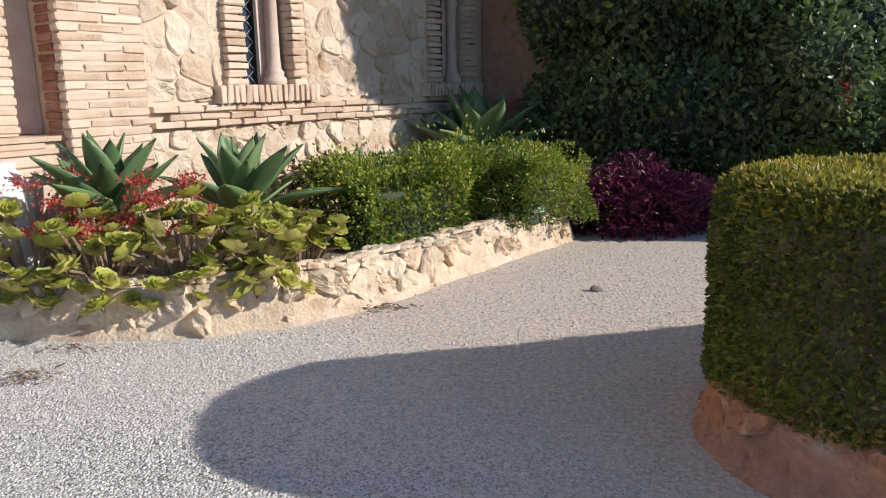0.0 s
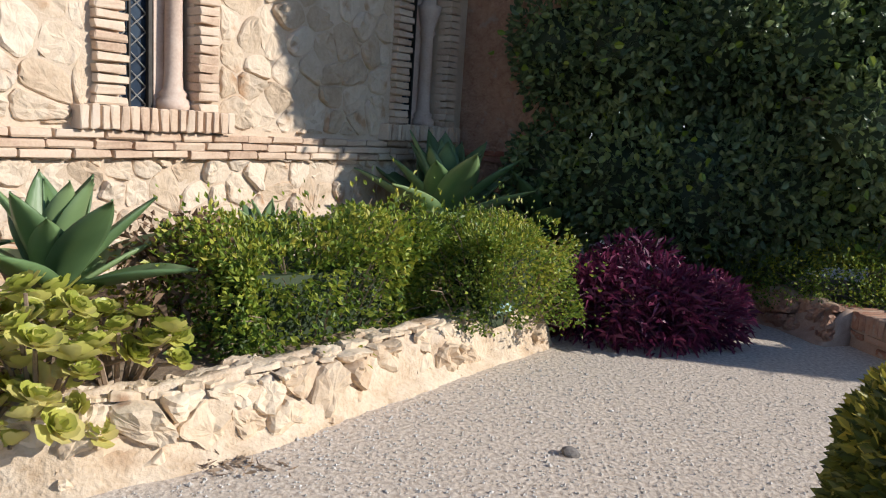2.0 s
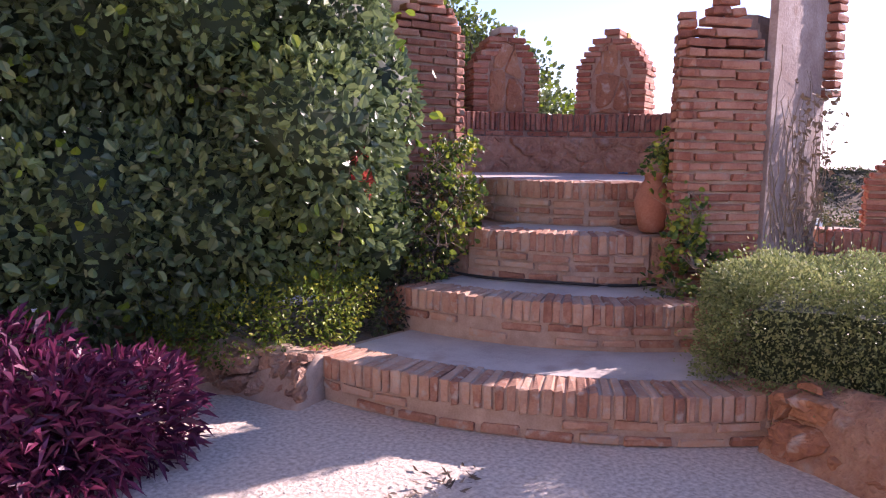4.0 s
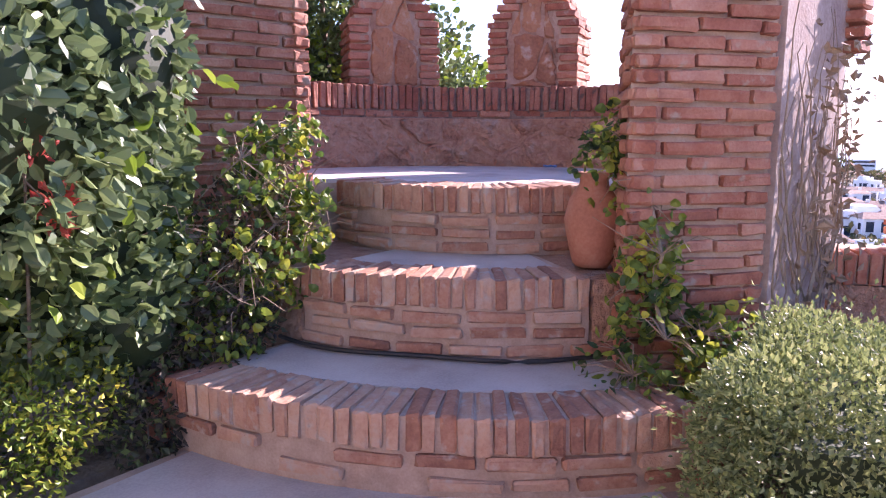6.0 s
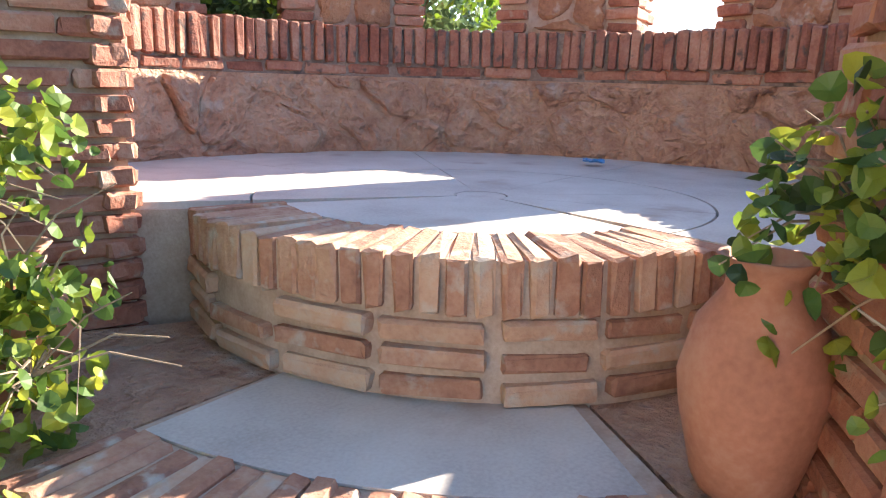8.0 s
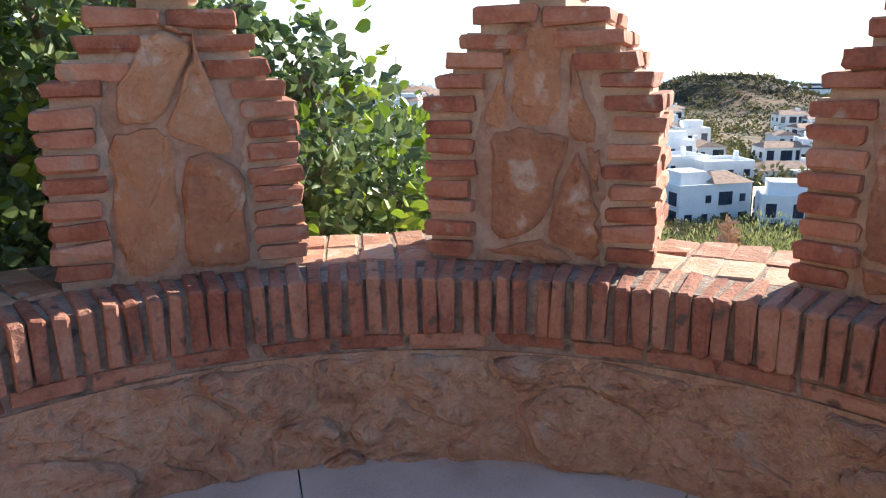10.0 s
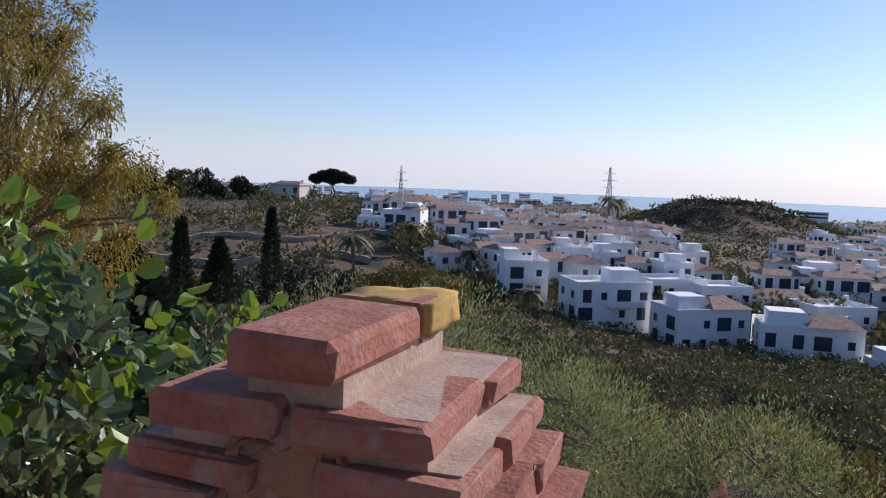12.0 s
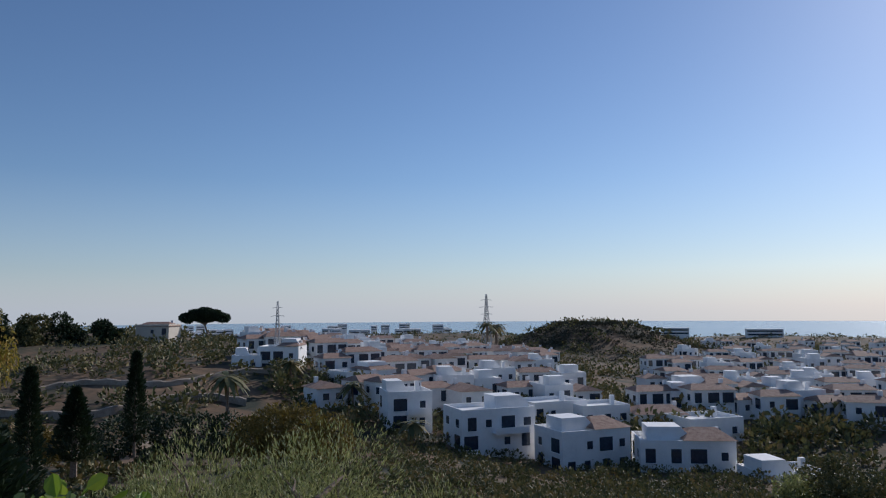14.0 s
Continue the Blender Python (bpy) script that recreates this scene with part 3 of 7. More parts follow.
def build_ground():
    radii = np.concatenate([np.linspace(0, 12, 25), np.geomspace(12.6, 1100, 75), [1300, 1600, 2500, 4500]])
    turns = np.linspace(0, 2 * np.pi, 181)[:-1]
    verts, faces = [], []
    for r in radii:
        xs, ys = 7 + r * np.cos(turns), 8 + r * np.sin(turns)
        zs = land(xs, ys)
        verts += list(zip(xs, ys, zs))
    n = len(turns)
    for i in range(len(radii) - 1):
        for k in range(n):
            faces.append((i * n + k, i * n + (k + 1) % n, (i + 1) * n + (k + 1) % n, (i + 1) * n + k))
    me = data_mesh("ground", verts, faces, GRAVEL, True)
    me.materials.append(LAND)
    idx = []
    for f in me.polygons:
        c = f.center
        idx.append(1 if c.z < -0.4 or math.hypot(c.x - 3, c.y - 5) > 14 else 0)
    me.polygons.foreach_set("material_index", idx)
    tagged(new("ground", me), "pale gravel garden ground falling to dry hillside", "ground", kind="structure")
    bm = bmesh.new()
    vs = [bm.verts.new((7 + 4900 * math.cos(a * 6.28319 / 128), 8 + 4900 * math.sin(a * 6.28319 / 128), -88)) for a in range(128)]
    bm.faces.new(vs)
    tagged(from_bm("water", bm, SEA), "calm pale blue sea below the hills", "sea", kind="structure")


build_ground()


def scatter_pebbles():
    rng = np.random.default_rng(5)
    n = 60000
    x, y = rng.uniform(-3.2, 3.0, n), rng.uniform(1.6, 6.6, n)
    near = np.hypot(x - 0.3, y - 1.6)
    keep = (rng.uniform(0, 1, n) < np.clip(1.5 - near / 4.2, 0.12, 1)) & ((x < -0.4) | (rng.uniform(0, 1, n) < 0.75)) & (y < np.interp(x, [-3.2, -1, -0.3, 0.25, 1.2, 3], [4.4, 4.45, 4.8, 5.6, 6.7, 6.6]))
    x, y = x[keep], y[keep]
    n = len(x)
    s = rng.uniform(0.0025, 0.0075, n) * np.where(rng.uniform(0, 1, n) < 0.04, 1.6, 1)
    d = np.array([[1, 0, 0], [0, 1, 0], [-1, 0, 0], [0, -1, 0], [0, 0, 0.8], [0, 0, -0.5]], float)
    turn = rng.uniform(0, 6.28, n)
    c, sn = np.cos(turn), np.sin(turn)
    jit = rng.uniform(0.6, 1.4, (n, 6, 1))
    o = d[None] * jit * s[:, None, None]
    ox, oy = o[:, :, 0] * c[:, None] - o[:, :, 1] * sn[:, None], o[:, :, 0] * sn[:, None] + o[:, :, 1] * c[:, None]
    v = np.stack([x[:, None] + ox, y[:, None] + oy, 0.002 + o[:, :, 2]], 2).reshape(-1, 3)
    f = np.array([[0, 1, 4], [1, 2, 4], [2, 3, 4], [3, 0, 4]])
    fs = (np.arange(n)[:, None, None] * 6 + f[None]).reshape(-1, 3)
    me = bpy.data.meshes.new("pebbles")
    me.from_pydata(v.tolist(), [], fs.tolist())
    me.materials.append(PEBBLE)
    tagged(new("pebbles", me), "loose pale gravel lying on the path", "gravel", kind="stuff")


scatter_pebbles()

# ---- chapel facade ----
FD, FN = Vector((0.566, 0.824, 0)), Vector((0.824, -0.566, 0))


def on_facade(s, z, out=0.0, plane=-4.86):
    p = FD * s + FN * (plane + out)
    return Vector((p.x, p.y, z))


FACADE_TURN = math.atan2(FD.y, FD.x)


def facade_box(bm, s0, s1, c0, c1, z0, z1):
    v = [bm.verts.new(on_facade(s, z, 0, c)) for s in (s0, s1) for c in (c0, c1) for z in (z0, z1)]
    for f in ((0, 1, 3, 2), (4, 6, 7, 5), (0, 4, 5, 1), (2, 3, 7, 6), (0, 2, 6, 4), (1, 5, 7, 3)):
        bm.faces.new([v[i] for i in f])


def build_facade():
    rng = random.Random(21)
    wall = tagged(new("wall_west"), "sunlit rubble stone chapel wall with raised joints", "wall", kind="structure")
    bm = bmesh.new()
    for s0, s1, z0, z1 in ((3.6, 4.6, -0.2, 4.4), (5.26, 7.06, -0.2, 4.4), (7.77, 8.6, -0.2, 4.4), (4.6, 5.26, -0.2, 1.16), (7.06, 7.77, -0.2, 1.16), (4.6, 5.26, 3.0, 4.4), (7.06, 7.77, 3.0, 4.4)):
        facade_box(bm, s0, s1, -5.4, -4.86, z0, z1)
    part("mortar_bed", bm, PALE_MORTAR, wall, "pale sandy lime mortar")
    for s0, s1, z0, z1, pitch in ((3.89, 4.50, 1.14, 2.75, 0.2), (5.36, 6.96, 1.14, 2.75, 0.2), (3.89, 7.96, 0.22, 0.96, 0.165)):
        for poly in cells(s1 - s0, z1 - z0, pitch * 0.92, rng, 1.2, 0.16):
            stone(wall, poly, lambda u, v, o, a=s0, b=z0: on_facade(a + u, b + v, o), 0.016, 0.004, FACADE_STONE, rng, 0.9, tilt=1.3, smooth=False, ragged=0.006)
    # brick band and sills
    for k, z in enumerate((0.985, 1.035, 1.09)):
        s = 3.9 + 0.12 * (k % 2)
        while s < 7.92:
            ln = rng.uniform(0.19, 0.27)
            brick(wall, on_facade(s + ln / 2, z, 0.012 + 0.012 * (k < 2)), (ln, 0.08, 0.043), FACADE_TURN, PALE_BRICK)
            s += ln + 0.012
    # pilaster
    pil = tagged(new("pilaster"), "pale brick pilaster on the chapel wall", "pilaster", kind="structure")
    bm = bmesh.new()
    facade_box(bm, 3.335, 3.86, -5.2, -4.805, -0.2, 4.4)
    part("mortar_bed", bm, PALE_MORTAR, pil)
    for r in range(46):
        z = 0.22 + r * 0.0575
        for a, b in (((0, 0.27), (0.28, 0.55)) if r % 2 else ((0, 0.13), (0.14, 0.40), (0.41, 0.55))):
            brick(pil, on_facade(3.32 + (a + b) / 2, z, 0, -4.835), (b - a, 0.08, 0.044), FACADE_TURN, PALE_BRICK)
    for r in range(40):
        brick(pil, on_facade(3.345, 0.45 + r * 0.0575, 0, -4.965), (0.06, 0.17, 0.044), FACADE_TURN, BRICK)
    # windows
    for w, s0 in enumerate((4.54, 7.0)):
        win = tagged(new("window_%d" % (w + 1)), "narrow leaded chapel window with brick jambs and a stone colonnette", "window", kind="structure")
        ro = s0 + 0.78 + 0.05 * w
        for r in range(30):
            z = 1.275 + r * 0.0565
            lw = 0.17 if r % 2 else 0.185
            brick(win, on_facade(s0 + lw / 2, z, -0.01), (lw, 0.14, 0.046), FACADE_TURN, PALE_BRICK)
            brick(win, on_facade(ro - 0.07, z, -0.01), (0.14, 0.14, 0.046), FACADE_TURN, PALE_BRICK)
        n = 17
        for k in range(n):
            brick(win, on_facade(s0 - 0.12 + (k + 0.5) * 1.0 / n, 1.185, 0.02), (0.046, 0.16, 0.13), FACADE_TURN, PALE_BRICK)
        bm = bmesh.new()
        facade_box(bm, s0 - 0.1, ro + 0.05, -5.25, -4.88, 1.12, 1.235)
        part("window_sill", bm, PALE_MORTAR, win)
        bm = bmesh.new()
        facade_box(bm, s0 + 0.14, ro - 0.1, -5.08, -5.03, 1.2, 3.1)
        part("window_pane", bm, GLASS_DARK, win, "dark leaded glass")
        bm = bmesh.new()
        facade_box(bm, s0 + 0.006, s0 + 0.165, -5.02, -4.87, 1.16, 3.05)
        facade_box(bm, ro - 0.135, ro - 0.006, -5.02, -4.87, 1.16, 3.05)
        part("jamb_bed", bm, PALE_MORTAR, win)
        bm = bmesh.new()
        a, b = s0 + 0.16, s0 + 0.45
        for k in range(-3, 22):
            for sgn in (1, -1):
                z0 = 1.24 + k * 0.105
                p, q = (a, b) if sgn > 0 else (b, a)
                tube(bm, [on_facade(p, z0, 0, -5.02), on_facade(q, z0 + 0.26, 0, -5.02)], 0.004, 4)
        part("lead_lattice", bm, LEAD, win, "diamond lattice of lead strips")
        bm = bmesh.new()
        for x in (s0 + 0.19, s0 + 0.43):
            facade_box(bm, x - 0.012, x + 0.012, -5.015, -4.985, 1.2, 3.1)
        facade_box(bm, s0 + 0.3, s0 + 0.312, -5.015, -4.995, 1.2, 3.1)
        part("window_frame", bm, DARK_GLASS_FRAME, win, "dark iron frame")
        bm = bmesh.new()
        c = on_facade(s0 + 0.56, 0, 0, -4.95)
        prof = [(0.10, 1.235), (0.10, 1.30), (0.075, 1.32), (0.085, 1.345), (0.06, 1.37), (0.055, 1.45), (0.05, 2.0), (0.07, 2.03), (0.055, 2.06), (0.10, 2.2), (0.11, 2.25), (0.06, 2.27), (0.06, 3.0)]
        lathe(bm, prof, 14, (c.x, c.y))
        part("colonnette", bm, COLUMN, win, "carved stone colonnette", True)
        bm = bmesh.new()
        facade_box(bm, s0 + 0.46, s0 + 0.66, -5.06, -5.0, 1.2, 3.1)
        part("mullion", bm, COLUMN, win)
    # portal recess beside the pilaster
    rec = tagged(new("wall_portal"), "shaded portal recess with brick strips beside a twisted column", "wall", kind="structure")
    bm = bmesh.new()
    facade_box(bm, -0.5, 3.33, -5.6, -5.14, 0.97, 4.4)
    part("plaster_face", bm, COLUMN, rec)
    bm = bmesh.new()
    facade_box(bm, -0.5, 3.33, -5.6, -4.90, -0.2, 0.93)
    part("plinth", bm, PALE_MORTAR, rec, "pale mortared plinth")
    for k, z in enumerate((0.70, 0.755, 0.81, 0.91)):
        s = 1.1 + 0.13 * (k % 2)
        while s < 3.2:
            ln = min(rng.uniform(0.24, 0.38), 3.325 - s)
            brick(rec, on_facade(s + ln / 2, z, 0, -4.91), (ln, 0.07, 0.044), FACADE_TURN, PALE_BRICK)
            s += ln + 0.012
    bm = bmesh.new()
    facade_box(bm, -0.5, 3.33, -5.6, -4.86, 0.935, 0.965)
    facade_box(bm, -0.5, 3.33, -5.6, -4.88, 0.86, 0.89)
    part("ledge", bm, PALE_BRICK, rec)
    bm = bmesh.new()
    facade_box(bm, 3.005, 3.115, -5.13, -5.0, 0.97, 2.95)
    facade_box(bm, 2.55, 2.69, -5.13, -5.0, 0.97, 2.95)
    part("strip_bed", bm, PALE_MORTAR, rec)
    for r in range(34):
        z = 1.0 + r * 0.0565
        brick(rec, on_facade(3.06, z, 0, -5.07), (0.13, 0.16, 0.043), FACADE_TURN, PALE_BRICK)
        brick(rec, on_facade(2.62, z, 0, -5.07), (0.16, 0.16, 0.043), FACADE_TURN, PALE_BRICK)
    col = thing("twisted_column", "pale stone column with a spiral twist on the ledge", "column")
    c = on_facade(2.88, 0, 0, -5.03)
    verts, faces = [], []
    nz, ns = 150, 72
    for i in range(nz + 1):
        z = 1.02 + i * 2.2 / nz
        for k in range(ns):
            a = k * 6.28319 / ns
            r = 0.088 + 0.008 * math.sin(12 * a + z * 105)
            verts.append((c.x + r * math.cos(a), c.y + r * math.sin(a), z))
    for i in range(nz):
        for k in range(ns):
            faces.append((i * ns + k, i * ns + (k + 1) % ns, (i + 1) * ns + (k + 1) % ns, (i + 1) * ns + k))
    ob = new("shaft", data_mesh("shaft", verts, faces, COLUMN, True))
    ob.parent = col
    bm = bmesh.new()
    lathe(bm, [(0.13, 0.967), (0.13, 0.99), (0.10, 1.0), (0.105, 1.02), (0.09, 1.03)], 20, (c.x, c.y))
    part("base", bm, COLUMN, col, "", True)
    for d in (-0.125, 0.125):
        q = on_facade(2.88 + d, 0, 0, -5.06)
        bm = bmesh.new()
        lathe(bm, [(0.045, 0.967), (0.045, 0.985), (0.03, 0.995), (0.028, 3.0)], 14, (q.x, q.y))
        part("side_shaft", bm, COLUMN, col, "slim pink side shaft", True)
    ped = thing("carved_pedestal", "small white marble pedestal standing below the column", "pedestal", at=on_facade(2.90, 0.2, 0, -4.80))
    bm = bmesh.new()
    lathe(bm, [(0.14, 0), (0.14, 0.36), (0.15, 0.38), (0.15, 0.50), (0.11, 0.53), (0.10, 0.57), (0.07, 0.60), (0.08, 0.64), (0.02, 0.645)], 18)
    part("body", bm, WHITEWASH, ped)
    # statue in its niche, a plain shape
    c = on_facade(2.36, 0, 0, -4.98)
    bm = bmesh.new()
    lathe(bm, [(0.16, 0.967), (0.16, 1.0), (0.12, 1.03), (0.11, 1.12), (0.17, 1.17), (0.18, 1.21), (0.12, 1.22)], 16, (c.x, c.y))
    for dx in (-0.05, 0.06):
        q = c + FD * dx
        tube(bm, [(q.x, q.y, 1.2), (q.x, q.y, 1.36), (q.x + 0.01, q.y, 1.52), (c.x, c.y, 1.75)], [0.04, 0.045, 0.06, 0.09], 10)
    tube(bm, [(c.x, c.y, 1.7), (c.x, c.y, 1.95), (c.x, c.y, 2.15), (c.x, c.y, 2.2)], [0.12, 0.15, 0.12, 0.05], 12)
    lathe(bm, [(0.03, 2.18), (0.08, 2.25), (0.085, 2.33), (0.05, 2.4)], 12, (c.x, c.y))
    tagged(from_bm("statue", bm, COLUMN, None, True), "pale carved stone statue on a pedestal in the portal", "statue")
    # end wall behind the bush
    end = tagged(new("wall_end"), "shaded brown chapel end wall with brick ledges", "wall", kind="structure")
    bm = bmesh.new()
    facade_box(bm, 8.0, 8.4, -4.86, -3.75, -0.2, 4.6)
    part("render_coat", bm, TOWER_STONE, end, "brown weathered render")
    for k, z in enumerate((0.99, 1.045)):
        for i in range(4):
            p = on_facade(7.995, z, 0, -4.72 + i * 0.262)
            brick(end, p, (0.05, 0.25, 0.043), FACADE_TURN, BRICK)
    # rest of the chapel, closing the place
    bm = bmesh.new()
    facade_box(bm, -4.5, 8.4, -9, -5.6, -0.2, 5.2)
    tagged(from_bm("wall_chapel_body", bm, FACADE_STONE), "plain stone body of the chapel", "wall", kind="structure")


build_facade()

# ---- planter ----
PLANTER = [(-4.2, 4.66), (-3.2, 4.60), (-2.36, 4.53), (-1.92, 4.54), (-1.39, 4.51), (-0.99, 4.57), (-0.58, 4.76), (-0.32, 4.95), (0.0, 5.32), (0.25, 5.68), (0.6, 6.14), (0.98, 6.61), (1.16, 6.82)]


def along(line, u):
    """Place and outward side (to the right of the way) at the length u of a plan line."""
    for k, (p, q) in enumerate(zip(line, line[1:])):
        ln = math.dist(p, q)
        if u <= ln or k == len(line) - 2:
            f = u / ln
            t = Vector((q[0] - p[0], q[1] - p[1], 0)) / ln
            nxt = line[min(k + 2, len(line) - 1)]
            prv = line[max(k - 1, 0)]
            ta = (Vector((q[0] - prv[0], q[1] - prv[1], 0))).normalized()
            tb = (Vector((nxt[0] - p[0], nxt[1] - p[1], 0))).normalized()
            tt = ta.lerp(tb, max(0, min(1, f))).normalized()
            return Vector((p[0] + t.x * u, p[1] + t.y * u, 0)), Vector((tt.y, -tt.x, 0))
        u -= ln


def length_of(line):
    return sum(math.dist(p, q) for p, q in zip(line, line[1:]))


def rubble_wall(name, label, line, height, thick, pitch, mat, bed, seed, lean=0.25, depth=0.035, uneven=0.25):
    """A low dry-looking wall of rough stones on a mortar core, with a rounded rubble top."""
    rng = random.Random(seed)
    wall = tagged(new(name), label, "wall", kind="structure")
    total = length_of(line)
    n = max(6, int(total / 0.045))
    verts, faces = [], []
    prof = ((0.07, -0.05), (0.055, 0.012), (0.02, height * 0.14), (0.0, height * 0.3), (-lean * height * 0.25, height * 0.5), (-lean * height * 0.5, height * 0.68), (-lean * height * 0.72, height * 0.84), (-lean * height - 0.03, height * 0.97), (-thick * 0.4, height * 1.03), (-thick * 0.6, height * 1.04), (-thick * 0.8, height), (-thick, height * 0.9), (-thick - 0.02, -0.05))
    for i in range(n + 1):
        p, o = along(line, total * i / n)
        for d, z in prof:
            at = p + Vector((d * 2, d, z * 2))
            w = 0.030 * noise.noise(at * 5) + 0.020 * noise.noise(at * 14)
            verts.append(p + o * (d + w) + Vector((0, 0, z + 1.3 * w * (z > 0.05))))
    m = len(prof)
    for i in range(n):
        for k in range(m - 1):
            faces.append((i * m + k, (i + 1) * m + k, (i + 1) * m + k + 1, i * m + k + 1))
    faces.append(tuple(range(m)))
    faces.append(tuple(reversed(range(n * m, n * m + m))))
    ob = new("mortar_bed", data_mesh("mortar_bed", verts, faces, bed, True))
    ob.parent = wall

    def face(u, v, o):
        p, side = along(line, u)
        return p + side * (0.0 - lean * max(0.0, v - height * 0.25) + o) + Vector((0, 0, v))

    for poly in cells(total, height * 0.97, pitch, rng, 1.35, 0.2):
        if rng.random() < 0.76:
            stone(wall, poly, face, depth, 0.004, mat, rng, 1.1, tilt=1.3, smooth=False, ragged=0.012)

    def cap(u, v, o):
        p, side = along(line, u)
        return p + side * (-lean * height * 0.75 - v) + Vector((0, 0, height * (1.0 + uneven * 0.15 * math.sin(u * 9)) + o - 0.02 * (v / thick)))

    for poly in cells(total, thick * 0.8, pitch * 0.95, rng, 1.2, 0.15):
        if rng.random() < 0.8:
            stone(wall, poly, cap, depth * 0.35, 0.004, mat, rng, 1.1, tilt=1.0, smooth=False, ragged=0.012)
    return wall


rubble_wall("planter_wall", "low planter wall of rough cream limestone rubble", PLANTER, 0.27, 0.24, 0.125, RUBBLE, PLANTER_MORTAR, 31, depth=0.027)
bm = bmesh.new()
prism(bm, [(-4.2, 4.75), (-3.2, 4.7), (-1.39, 4.62), (-0.62, 4.9), (-0.05, 5.45), (0.5, 6.2), (1.05, 6.87), (2.2, 8.0), (2.0, 9.8), (0.4, 9.2), (-1.9, 6.1), (-4.2, 2.9 + 2.2)], -0.1, 0.22)
tagged(from_bm("planting_bed", bm, SOIL), "dry brown planting soil inside the planter", "soil", kind="structure")

# ---- stairs and tower ----
TC = (5.85, 7.82)
FLOOR = 1.11
TIERS = ((2.70, 189.0, 240.5, 0.24), (1.98, 187.5, 241.5, 0.50), (1.40, 190.0, 238.5, 0.81), (0.83, 158.0, 262.0, 1.11))


def round_about(r, a, z):
    return Vector((TC[0] + r * math.cos(radians(a)), TC[1] + r * math.sin(radians(a)), z))


def build_stairs():
    rng = random.Random(41)
    stairs = tagged(new("stairs"), "curved garden stairs with worn brick edges and concrete treads", "stairs", kind="structure")
    low = 0.0
    for k, (r, a0, a1, top) in enumerate(TIERS):
        step = new("step")
        step.parent = stairs
        inner = TIERS[k + 1][0] - 0.1 if k < 3 else 0.05
        bm = bmesh.new()
        sector(bm, TC, max(inner, 0.02), r - 0.018, a0, a1, low - 0.06, top - 0.115, 28)
        part("riser_bed", bm, MORTAR, step, "pinkish mortar")
        bm = bmesh.new()
        sector(bm, TC, max(inner, 0.02), r - 0.012, a0 + 0.2, a1 - 0.2, top - 0.113, top - 0.007, 28)
        part("edge_bed", bm, MORTAR, step)
        bm = bmesh.new()
        sector(bm, TC, max(inner, 0.02), r - 0.245, a0 + 1.5, a1 - 2.5, top - 0.006, top - 0.001, 28)
        part("tread", bm, CONCRETE, step, "grey worn concrete tread")
        n = round(radians(a1 - a0) * r / 0.0545)
        for i in range(n):
            a = a0 + (a1 - a0) * (i + 0.5) / n
            brick(step, round_about(r - 0.118, a, top - 0.058), (0.24, 0.043, 0.12), radians(a), STEP_BRICK)
        z, row = top - 0.15, 0
        while z > low + 0.012:
            a = a0 + (2.0 if row % 2 else 0.4)
            while a < a1 - 1.5:
                ln = rng.uniform(0.17, 0.23)
                da = math.degrees(ln / r)
                brick(step, round_about(r - 0.035, a + da / 2, z), (0.07, ln, 0.04), radians(a + da / 2), STEP_BRICK, wobble=1.6, drop=0.07)
                a += da + math.degrees(0.03 / r)
            z -= 0.062
            row += 1
        # brick stacks that close the ends
        if k < 2:
            for a in (a0 - math.degrees(0.07 / r), a1 + math.degrees(0.07 / r)):
                for q in range(int((top - low) / 0.06)):
                    brick(step, round_about(r - 0.1 - 0.02 * (q % 2), a, low + 0.03 + q * 0.06), (0.22, 0.13, 0.048), radians(a), BRICK)
        low = top
    return stairs


build_stairs()


def build_platform():
    deck = tagged(new("floor"), "round tower platform of worn concrete slabs", "floor", kind="structure")
    bm = bmesh.new()
    sector(bm, TC, 0.02, 1.5, -97, 154, -0.2, FLOOR - 0.02, 60)
    part("floor_bed", bm, MORTAR, deck)
    cuts = [-97, -65, -33, 10, 56, 97, 153.5]
    for a, b in zip(cuts, cuts[1:]):
        for r0, r1 in ((0.08, 0.66), (0.668, 1.46)):
            g = math.degrees(0.0028 / r1)
            bm = bmesh.new()
            sector(bm, TC, r0, r1, a + g, b - g, FLOOR - 0.04, FLOOR - 0.001, 12)
            part("slab", bm, CONCRETE, deck)
    bm = bmesh.new()
    lathe(bm, [(0.075, FLOOR - 0.04), (0.075, FLOOR - 0.002)], 20, TC)
    part("slab", bm, CONCRETE, deck)


build_platform()
MERLON_Z, ROW, DEEP = 1.684, 0.0592, 0.41
WIDTHS = [0.66] * 8 + [0.60, 0.52, 0.44, 0.36]


